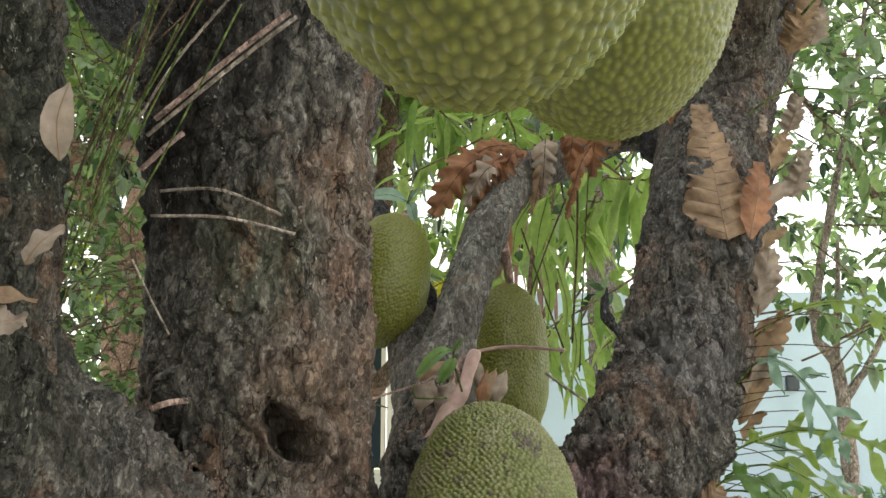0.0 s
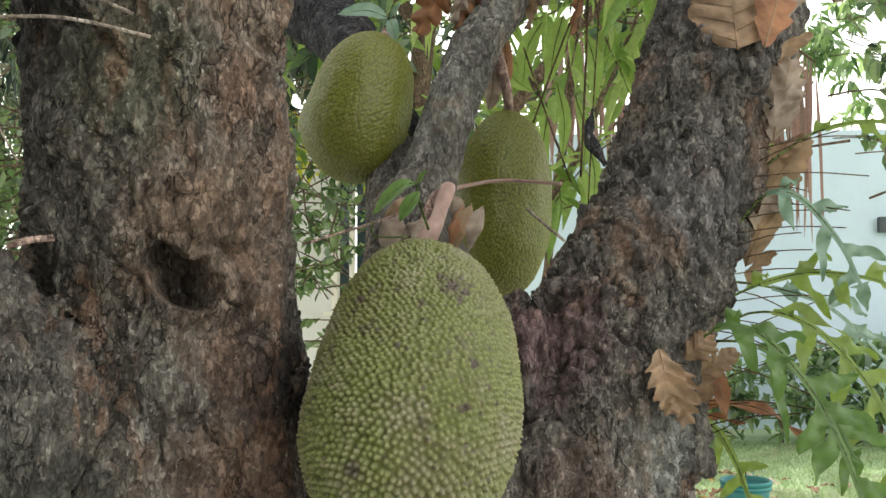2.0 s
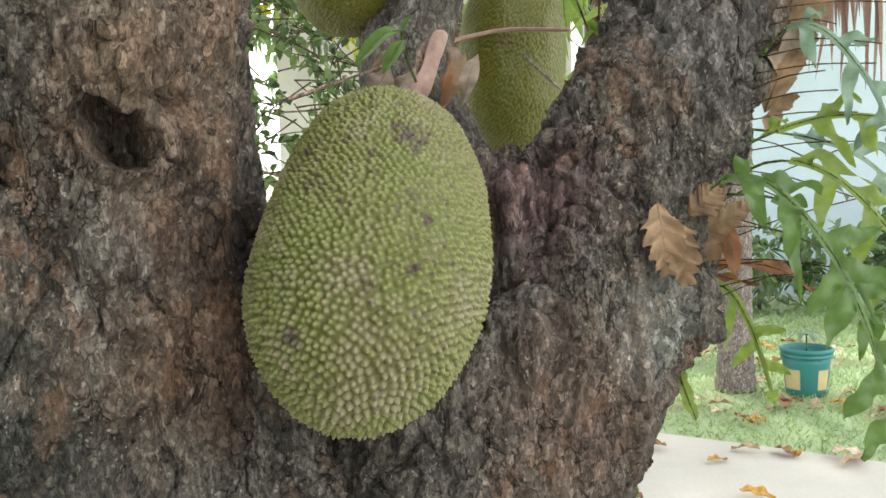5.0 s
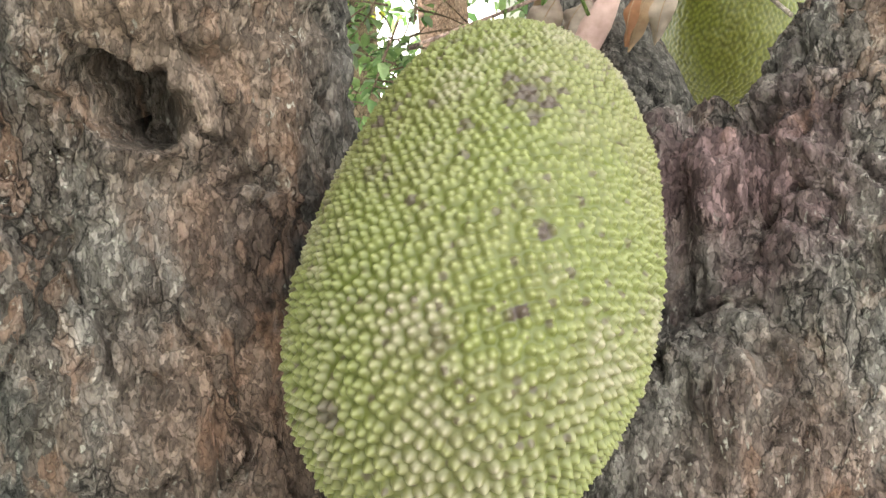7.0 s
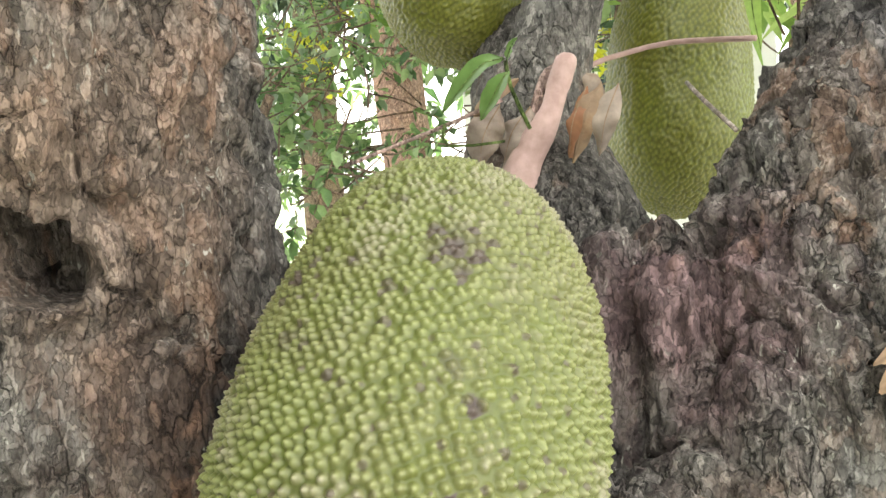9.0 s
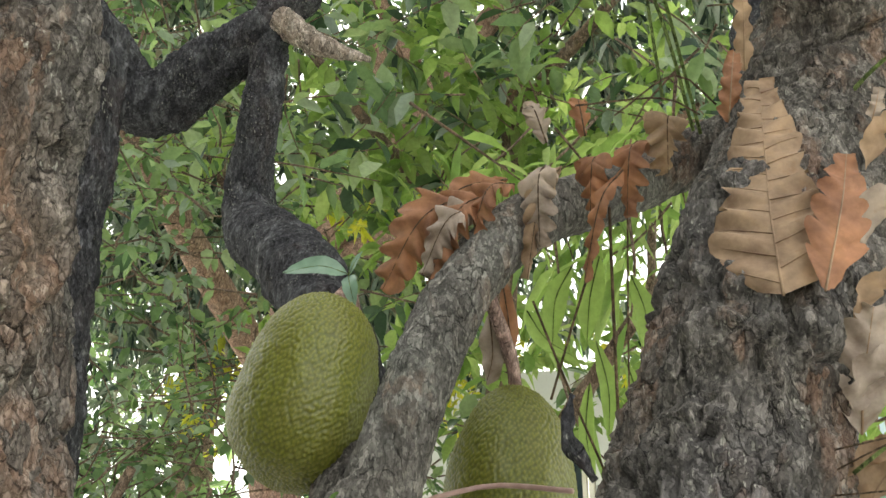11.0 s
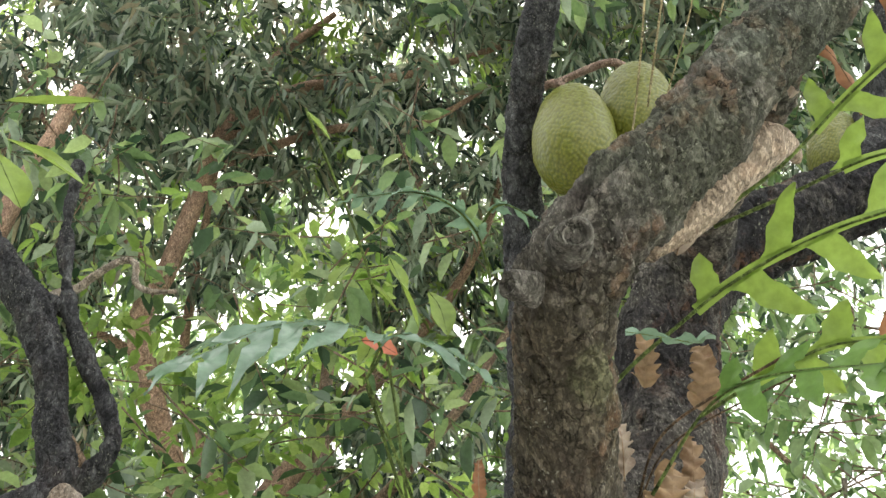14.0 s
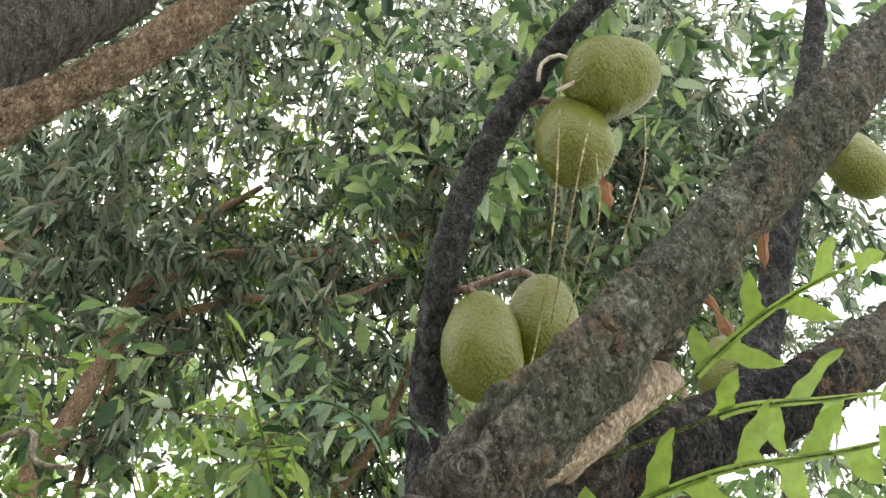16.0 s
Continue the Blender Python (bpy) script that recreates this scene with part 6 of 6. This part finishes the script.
shield = thing("dry_bract_cluster", "pale papery dry bracts stuck to the mossy stem", "fern", "ferns on the tree", at=(-0.4, 1.1, 1.75))
frond(shield, [(-0.376, 1.075, 1.725), (-0.373, 1.055, 1.76), (-0.366, 1.06, 1.80)], 0.016, DRY_GREY, DRY, "bract", 0.001, "midrib", wave=0.1, seed=1, face=(0.3, -1, 0.1))
frond(shield, [(-0.45, 1.05, 1.593), (-0.42, 1.045, 1.588), (-0.385, 1.07, 1.585)], 0.010, DRY, DRY, "bract", 0.001, "midrib", wave=0.3, seed=2, face=(0, -1, 0.6))
frond(shield, [(-0.45, 1.05, 1.555), (-0.42, 1.045, 1.56), (-0.395, 1.07, 1.567)], 0.018, DRY_GREY, DRY, "bract", 0.001, "midrib", lobes=3, notch=0.3, wave=0.3, seed=3, face=(0, -1, 0.3))
frond(shield, [(-0.40, 1.07, 1.62), (-0.385, 1.065, 1.64), (-0.37, 1.085, 1.66)], 0.012, DRY_GREY, DRY, "bract", 0.001, "midrib", wave=0.3, seed=4, face=(0, -1, 0.3))

seedling = thing("seedling", "small seedling with glossy pointed green leaves rooted by the stalk", "seedling", at=(0.0, 1.8, 1.5))
stem_of(seedling, [(0.026, 1.80, 1.535), (0.014, 1.785, 1.575), (0.012, 1.78, 1.60)], STEM_GREEN, 0.002)
stem_of(seedling, [(0.0, 1.80, 1.525), (-0.05, 1.775, 1.524), (-0.052, 1.775, 1.545)], STEM_GREEN, 0.0016)
for pts, w in [([(0.011, 1.779, 1.602), (-0.012, 1.77, 1.595), (-0.05, 1.765, 1.555)], 0.0125), ([(0.014, 1.78, 1.59), (0.006, 1.77, 1.575), (-0.012, 1.768, 1.545)], 0.0125), ([(0.013, 1.78, 1.60), (0.02, 1.775, 1.612), (0.028, 1.77, 1.618)], 0.005)]:
    frond(seedling, pts, w, FERN_DEEP, STEM_GREEN, "leaf", 0.0008, "midrib", face=(-0.3, -1, 0.5), cup=0.3)
stem_of(seedling, [(0.0, 1.80, 1.565), (-0.05, 1.78, 1.545), (-0.15, 1.751, 1.512)], STALK, 0.0022, "runner")
white = thing("young_shoot", "young pale green leaves sprouting above the fruit", "seedling", at=(-0.08, 2.08, 1.9))
stem_of(white, [(-0.072, 2.10, 1.90), (-0.078, 2.09, 1.925), (-0.07, 2.085, 1.95)], STEM_GREEN, 0.0018)
for pts, w in [([(-0.08, 2.09, 1.928), (-0.115, 2.075, 1.938), (-0.165, 2.065, 1.93)], 0.017), ([(-0.078, 2.09, 1.925), (-0.07, 2.07, 1.91), (-0.062, 2.07, 1.875)], 0.011), ([(-0.078, 2.09, 1.925), (-0.066, 2.08, 1.94), (-0.055, 2.08, 1.955)], 0.006)]:
    frond(white, pts, w, FERN_BLUE, STEM_GREEN, "leaf", 0.0008, "midrib", face=(-0.1, -1, 0.5), cup=0.2)
leafstalk = thing("fallen_stalk", "dry pinkish leaf stalk caught across the long fruit", "twig", at=(0.1, 2.05, 1.62))
stem_of(leafstalk, [(0.01, 2.02, 1.585), (0.03, 2.05, 1.615), (0.07, 2.085, 1.63), (0.125, 2.09, 1.637), (0.222, 2.04, 1.625)], PINK, 0.0035, "stalk")
frond(leafstalk, [(0.035, 1.96, 1.60), (0.052, 1.95, 1.585), (0.058, 1.95, 1.545)], 0.013, DRY_GREY, STALK, "sheath", 0, wave=0.2, curl=0.8, face=(0, -1, 0))
stem_of(leafstalk, [(0.169, 1.85, 1.568), (0.19, 1.80, 1.546), (0.222, 1.735, 1.515)], BARK_PALE, 0.0022, "broken_twig")
sheaths = thing("dry_sheath_cluster", "papery dry brown sheaths round the cut fruit stalk", "leaves", at=(0.03, 1.86, 1.53))
for pts, w, mat, sd in [([(-0.02, 1.855, 1.565), (-0.035, 1.842, 1.535), (-0.045, 1.85, 1.50)], 0.019, DRY_GREY, 1), ([(0.012, 1.855, 1.56), (-0.005, 1.842, 1.535), (-0.02, 1.85, 1.50)], 0.016, DRY_GREY, 2), ([(0.085, 1.86, 1.578), (0.07, 1.845, 1.545), (0.052, 1.855, 1.50)], 0.013, DRY, 3),
                        ([(0.102, 1.86, 1.575), (0.09, 1.845, 1.54), (0.08, 1.855, 1.505)], 0.013, DRY_GREY, 4), ([(0.07, 1.86, 1.575), (0.058, 1.842, 1.54), (0.05, 1.85, 1.505)], 0.009, DRY_ORANGE, 5), ([(0.0, 1.86, 1.59), (-0.025, 1.845, 1.575), (-0.05, 1.85, 1.55)], 0.009, DRY, 6)]:
    frond(sheaths, pts, w, mat, DRY, "sheath", 0.0008, "midrib", wave=0.3, curl=0.5, seed=70 + sd, face=(0.4 * math.sin(sd * 2.2), -1, 0.2))
bracket = thing("dark_bracket", "dark shrivelled bracket and dry leaf on the edge of the stem", "fungus", at=(0.27, 1.78, 1.67))
frond(bracket, [(0.28, 1.75, 1.62), (0.255, 1.745, 1.66), (0.262, 1.75, 1.70)], 0.010, BARK_DARK, BARK_DARK, "cap", 0.004, "rim", wave=0.3, curl=0.5, face=(-0.6, -1, 0))
vines = thing("hanging_vine", "thin hanging brown vine stems in front of the leaves", "climber", at=(0.2, 2.22, 1.85))
for pts, r in [([(0.156, 2.218, 1.90), (0.20, 2.24, 1.77), (0.244, 2.259, 1.65)], 0.002), ([(0.275, 2.188, 2.02), (0.27, 2.2, 1.85), (0.262, 2.256, 1.66)], 0.0025), ([(0.25, 2.2, 1.96), (0.21, 2.22, 1.86), (0.173, 2.235, 1.76)], 0.002), ([(0.30, 2.2, 2.03), (0.285, 2.22, 1.8), (0.275, 2.25, 1.6)], 0.0015)]:
    stem_of(vines, pts, STEM, r)
for pts, w in [([(0.234, 2.443, 2.02), (0.215, 2.44, 1.95), (0.205, 2.45, 1.88)], 0.022), ([(0.19, 2.42, 2.0), (0.16, 2.43, 1.95), (0.15, 2.44, 1.88)], 0.02), ([(0.28, 2.5, 2.0), (0.30, 2.5, 1.93), (0.30, 2.52, 1.85)], 0.018), ([(0.1, 2.5, 1.95), (0.13, 2.5, 1.9), (0.17, 2.5, 1.87)], 0.02),
               ([(0.22, 2.45, 1.88), (0.235, 2.45, 1.80), (0.23, 2.46, 1.72)], 0.014), ([(0.26, 2.5, 1.86), (0.28, 2.5, 1.78), (0.275, 2.5, 1.70)], 0.012), ([(0.2, 2.5, 1.82), (0.19, 2.5, 1.74), (0.2, 2.5, 1.66)], 0.013), ([(0.29, 2.5, 1.75), (0.3, 2.5, 1.68), (0.29, 2.5, 1.6)], 0.012)]:
    frond(vines, pts, w, LEAF_LIT, STEM_GREEN, "leaf", 0.0014, "midrib", face=(0.1, -1, 0.3), cup=0.2)
cords = thing("dangling_cord", "thin pale dry stems dangling from the high fruits", "climber", at=(0.95, 2.3, 3.6))
for pts, r in [([(1.02, 2.22, 4.1), (0.956, 2.28, 3.7), (0.90, 2.45, 3.45), (0.86, 2.5, 3.33)], 0.003), ([(1.10, 2.22, 4.05), (1.0, 2.17, 3.69), (0.93, 2.42, 3.45)], 0.003), ([(1.12, 2.3, 4.0), (1.06, 2.25, 3.65), (0.97, 2.415, 3.45)], 0.0022), ([(1.3, 2.3, 4.2), (1.2, 2.2, 3.8), (1.1, 2.25, 3.55)], 0.0025)]:
    stem_of(cords, pts, STEM_STRAW, r)
ring = thing("pale_scar", "pale broken bark ring round the fruit stalk", "bark", at=(1.0, 2.3, 4.3))
stem_of(ring, [(0.985, 2.25, 4.30), (1.0, 2.22, 4.35), (1.05, 2.2, 4.365), (1.10, 2.21, 4.33), (1.107, 2.22, 4.28), (1.07, 2.22, 4.235), (1.03, 2.24, 4.23)], smooth_bark("pale_scar", (0.6, 0.54, 0.47), (0.36, 0.3, 0.25)), 0.0065, "scar")
# loose leaves on their own thin twigs, near the limb
spray = thing("leafy_spray", "spray of large smooth oval leaves on a thin twig", "leaves", at=(0.2, 2.1, 2.8))
for pts, w in [([(-0.12, 1.60, 2.735), (-0.07, 1.622, 2.745), (0.0, 1.635, 2.755)], 0.03), ([(-0.1, 1.60, 2.66), (-0.05, 1.61, 2.63), (0.0, 1.637, 2.60)], 0.032), ([(-0.15, 1.66, 2.70), (-0.13, 1.68, 2.66), (-0.11, 1.69, 2.62)], 0.03), ([(0.205, 1.99, 3.08), (0.22, 2.0, 3.06), (0.245, 2.02, 3.03)], 0.022),
               ([(0.14, 2.12, 2.92), (0.165, 2.14, 2.89), (0.185, 2.17, 2.855)], 0.025), ([(0.33, 2.19, 2.88), (0.35, 2.21, 2.83), (0.375, 2.267, 2.765)], 0.028), ([(0.29, 2.21, 2.84), (0.31, 2.22, 2.82), (0.34, 2.244, 2.79)], 0.022), ([(0.26, 2.2, 2.88), (0.24, 2.2, 2.86), (0.22, 2.2, 2.83)], 0.025),
               ([(0.30, 2.2, 2.72), (0.29, 2.2, 2.68), (0.27, 2.2, 2.65)], 0.022), ([(0.4, 2.2, 2.8), (0.42, 2.2, 2.76), (0.43, 2.2, 2.7)], 0.025)]:
    frond(spray, pts, w, FERN, STEM_GREEN, "leaf", 0.0012, "midrib", face=(0.1, -0.6, 0.8), cup=0.25)
stem_of(spray, [(0.36, 2.25, 2.2), (0.33, 2.22, 2.6), (0.28, 2.2, 2.9), (0.2, 2.0, 3.1)], STEM_GREEN, 0.003)
stem_of(spray, [(-0.30, 1.62, 2.75), (-0.2, 1.62, 2.71), (-0.12, 1.61, 2.70)], STEM_GREEN, 0.003)


# knots on the upright limb
def knot_mesh(at, out, r):
    q = Vector(out).normalized().to_track_quat("Z", "Y").to_matrix().to_4x4()
    prof = [(0.0, 0.006), (0.35, 0.005), (0.5, 0.002), (0.62, 0.009), (0.8, 0.012), (1.0, 0.006), (1.25, -0.035)]
    v, n = [], 20
    for rad, z in prof:
        for k in range(n):
            a = 2 * math.pi * k / n
            w = 1 + 0.08 * math.sin(3 * a + rad * 5)
            v.append(Matrix.Translation(at) @ q @ Vector((rad * r * w * math.cos(a), rad * r * w * math.sin(a), z * r / 0.02)))
    i = np.arange(len(prof) - 1)[:, None] * n
    j = np.arange(n)[None, :]
    return mesh_of("knot", [tuple(p) for p in v], [np.stack([i + j, i + (j + 1) % n, i + n + (j + 1) % n, i + n + j], -1).reshape(-1, 4)], BARK_GREY)


tree_part("knot", knot_mesh((0.622, 1.738, 2.525), (0.1, -1, -0.3), 0.026))
tree_part("knot", knot_mesh((0.538, 1.785, 2.49), (-0.8, -0.7, -0.2), 0.02))
PEELED = bark_material("peeled_wood", ((0.22, 0.165, 0.125), (0.36, 0.28, 0.22), (0.44, 0.36, 0.295)), 0.0, 0.4, relief=0.4)
tree_part("peeled_wood", wood("peeled_wood", [[(0.74, 1.90, 2.61, 0.018), (0.79, 1.905, 2.66, 0.034), (0.85, 1.91, 2.72, 0.04), (0.91, 1.92, 2.775, 0.034), (0.97, 1.93, 2.835, 0.04), (1.03, 1.98, 2.88, 0.022), (1.07, 2.05, 2.90, 0.01)]], PEELED, 0.004, 4, 0.2), "pale peeled wood under the bark")


# ---- the garden ----
CONCRETE = plaster("concrete", (0.58, 0.56, 0.53))
bm = bmesh.new()
# Beyond the strip by the lawn, the slab is added to bounce light up
ring_pts = [(-9, -9), (9, -9), (9, 3.2), (2.2, 4.94), (0, 5.9), (-1.0, 6.1), (-9, 6.6)]
bottom = [bm.verts.new((x, y, -0.06)) for x, y in ring_pts]
top = [bm.verts.new((x, y, 0.03)) for x, y in ring_pts]
bm.faces.new(top)
for k in range(len(ring_pts)):
    bm.faces.new((bottom[k], bottom[(k + 1) % len(ring_pts)], top[(k + 1) % len(ring_pts)], top[k]))
pave_me = bpy.data.meshes.new("pavement")
bm.to_mesh(pave_me)
bm.free()
pave_me.materials.append(CONCRETE)
path = new("pavement", pave_me)
tagged(path, "pale worn concrete paving, widened round the tree to bounce light", "pavement", kind="structure")


def lathe(name, prof, mat, n=28):
    v = [(r * math.cos(2 * math.pi * k / n), r * math.sin(2 * math.pi * k / n), z) for r, z in prof for k in range(n)]
    i = np.arange(len(prof) - 1)[:, None] * n
    j = np.arange(n)[None, :]
    return mesh_of(name, v, [np.stack([i + j, i + (j + 1) % n, i + n + (j + 1) % n, i + n + j], -1).reshape(-1, 4)], mat)


def plastic(name, col, rough=0.45):
    m, n, l, b = material(name, rough, 0.4)
    c = noise_tex(n, l, coords(n, l), 14, 5)
    l.new(mix(n, l, ramp(n, l, c, [(0.4, W(0)), (0.7, W(0.5))]), col, tuple(0.6 * x + 0.05 for x in col)), b.inputs["Base Color"])
    return m


TEAL = plastic("teal_plastic", (0.03, 0.2, 0.2))
bucket = thing("bucket", "teal green plastic bucket with beige labels on the lawn", "bucket", at=(1.40, 6.75, 0))
part("body", lathe("body", [(0.0, 0.004), (0.112, 0.004), (0.118, 0.012), (0.138, 0.2), (0.142, 0.26), (0.136, 0.258), (0.114, 0.02), (0.0, 0.018)], TEAL), bucket)
part("rim", lathe("rim", [(0.141, 0.235), (0.152, 0.236), (0.153, 0.25), (0.147, 0.254), (0.147, 0.262), (0.155, 0.264), (0.156, 0.285), (0.148, 0.29), (0.138, 0.286), (0.136, 0.25)], TEAL), bucket)
LABEL = plastic("label_paper", (0.55, 0.45, 0.25), 0.8)
for a0, a1 in ((math.radians(195), math.radians(245)), (math.radians(290), math.radians(325))):
    aa = np.linspace(a0, a1, 9)
    v = [(r * math.cos(a), r * math.sin(a), z) for z, r in ((0.05, 0.1255), (0.17, 0.1375)) for a in aa]
    k = np.arange(8)
    part("paper_label", mesh_of("paper_label", v, [np.stack([k, k + 1, k + 10, k + 9], 1)], LABEL), bucket, "beige paper label")
SOIL = plaster("soil", (0.08, 0.06, 0.045))
part("soil", lathe("soil", [(0.0, 0.235), (0.10, 0.238), (0.138, 0.23)], SOIL), bucket)
potted = thing("potted_palm_seedling", "small fan-leaved seedling growing in the bucket", "plant", at=(1.40, 6.75, 0.235))
for k in range(9):
    a = 2 * math.pi * k / 9
    frond(potted, [(1.40, 6.75, 0.36), (1.40 + 0.07 * math.cos(a), 6.75 + 0.07 * math.sin(a), 0.375), (1.40 + 0.13 * math.cos(a), 6.75 + 0.13 * math.sin(a), 0.335)], 0.014, FERN_BLUE, STEM_GREEN, "leaf", 0, face=(0, 0, 1))
stem_of(potted, [(1.40, 6.75, 0.23), (1.40, 6.75, 0.36)], STEM_GREEN, 0.004)

PALM = bark_material("palm_bark", ((0.17, 0.14, 0.125), (0.27, 0.23, 0.21), (0.36, 0.32, 0.3)), 0.3, 0.05, relief=0.5)
palm = thing("palm_tree", "palm with smooth ringed grey trunk and dead brown fronds", "palm", at=(1.0, 6.85, 0))
prof = [(0.0, 0.0), (0.125, 0.0)]
for k in range(44):
    z = 0.02 + 0.075 * k
    r = 0.098 + 0.028 * math.exp(-z * 5)
    prof += [(r, z), (r + 0.003, z + 0.03), (r - 0.003, z + 0.068)]
prof.append((0.0, 3.35))
part("trunk", lathe("trunk", prof, PALM), palm)
DEADPALM = leaf_material("dead_palm", ((0.22, 0.13, 0.11), (0.33, 0.2, 0.16), (0.28, 0.2, 0.17)), 0.15, 0.8)
rng = np.random.RandomState(21)
for (x0, y0, z0), (x1, y1, z1) in [((0.97, 6.85, 3.25), (1.7, 6.3, 2.75)), ((1.0, 6.85, 3.2), (1.55, 6.5, 2.9)), ((0.95, 6.85, 3.3), (0.1, 6.6, 2.9))]:
    arr = []
    for k in range(26):
        f = 0.35 + 0.65 * k / 25
        b = np.array([x0 + (x1 - x0) * f, y0 + (y1 - y0) * f, z0 + (z1 - z0) * f * f])
        L = rng.uniform(0.7, 1.15)
        off = rng.normal(0, 0.06, 2)
        pts = [tuple(b), (b[0] + off[0] * 0.5 + 0.02, b[1] + off[1] * 0.5, b[2] - 0.5 * L), (b[0] + off[0] + 0.03, b[1] + off[1], b[2] - L)]
        v, q, t, _ = blade(pts, 0.016, face=(rng.normal(0, 0.4), -1, 0), wave=0.1, steps=10, seed=k)
        arr.append((v, q, t))
    v, q, t = joined(arr)
    m2 = mesh_of("dead_frond", v, [q], DEADPALM)
    m2.transform(Matrix.Translation((-0.97, -6.85, 0)))
    fr = part("dead_frond", m2, palm, "hanging dead brown palm frond")
    r2 = rod("rachis", [(x0, y0, z0, 0.015), ((x0 + x1) / 2, (y0 + y1) / 2, z0 + (z1 - z0) * 0.25, 0.012), (x1, y1, z1, 0.006)], STEM, 8, 0.05)
    r2.transform(Matrix.Translation((-0.97, -6.85, 0)))
    part("rachis", r2, fr)

hedge = garden_tree("low dense shrubs along the garden wall", [(2.4, 10.3, 0, 0.02), (2.4, 10.3, 0.5, 0.012)], [[(1.6, 10.3, 0, 0.02), (1.6, 10.2, 0.5, 0.01)], [(3.3, 10.3, 0, 0.02), (3.3, 10.2, 0.5, 0.01)]], BARK_BROWN, (2.4, 10.3, 0))
hedge.name = "shrub"
tagged(hedge, category="shrub")
crown_at(hedge, "foliage", [((1.7, 10.2, 0.45), (0.9, 0.45, 0.5)), ((3.0, 10.2, 0.5), (1.0, 0.5, 0.55)), ((4.4, 10.2, 0.55), (1.0, 0.5, 0.6)), ((0.6, 10.3, 0.5), (0.6, 0.4, 0.5))], 380, 9, 0.16, 0.06, LEAF_BRIGHT, 31, 0.2, 0.1, simple=False, gate=0.3, twig=0.15)

# grass blades and fallen leaves
rng = np.random.RandomState(51)
n = 26000
gx, gy = rng.uniform(0.2, 4.2, n), rng.uniform(5.2, 10.2, n)
keep = gy > 5.95 - 0.43 * gx
gx, gy = gx[keep], gy[keep]
base = np.stack([gx, gy, np.zeros_like(gx)], 1)
way = np.stack([rng.normal(0, 0.6, len(gx)), rng.normal(0, 0.6, len(gx)), np.ones(len(gx))], 1)
v, q, t = leaf_arrays(base, way, rng.uniform(0.03, 0.07, len(gx)), np.full(len(gx), 0.008), rng, 0.2, 0.1, True)
GRASS = leaf_material("grass", ((0.22, 0.33, 0.15), (0.33, 0.45, 0.22), (0.44, 0.52, 0.31)), 0.4)
tagged(new("grass", mesh_of("grass", v, [t], GRASS)), "short green lawn grass", "grass", kind="stuff")
FALLEN = [leaf_material("fallen_" + nm, cols, 0.1, 0.8, 0.3) for nm, cols in (("tan", ((0.42, 0.3, 0.2), (0.5, 0.38, 0.27))), ("brown", ((0.25, 0.14, 0.08), (0.33, 0.2, 0.12))), ("orange", ((0.5, 0.27, 0.05), (0.55, 0.33, 0.08))), ("pale", ((0.6, 0.5, 0.4), (0.65, 0.55, 0.45))))]
leaf_mes = []
for k, mt in enumerate(FALLEN):
    v, q, t, _ = blade([(-0.05, 0, 0.012), (0, 0.004, 0.02), (0.055, 0, 0.01)], 0.026, face=(0, 0, 1), wave=0.25, curl=-0.2, steps=10, seed=k)
    leaf_mes.append(mesh_of("fallen_leaf", v, [q], mt))
for k in range(130):
    x, y = rng.uniform(0.3, 3.2), rng.uniform(4.6, 8.6)
    if k > 100:
        x, y = rng.uniform(-2.6, -0.6), rng.uniform(3.0, 6.5)
    ob = new("fallen_leaf", leaf_mes[rng.choice([0, 0, 1, 1, 2, 3])])
    onpath = y < 5.9 - 0.43 * max(x, 0)
    s = rng.uniform(0.8, 1.7)
    ob.matrix_world = pose(x, y, 0.031 if onpath else 0.02, rng.uniform(-12, 12), rng.uniform(-12, 12), rng.uniform(0, 360)) @ Matrix.Scale(s, 4)
    tagged(ob, "dry curled fallen leaf on the ground", "leaf", "fallen leaves")
lamp = new("wall_box", box_mesh("wall_box", (3.58, 11.12, 2.03), (3.71, 11.2, 2.19), plastic("dark_box", (0.05, 0.06, 0.07)), 0.01))
tagged(lamp, "small dark box fixed on the pale wall", "box")
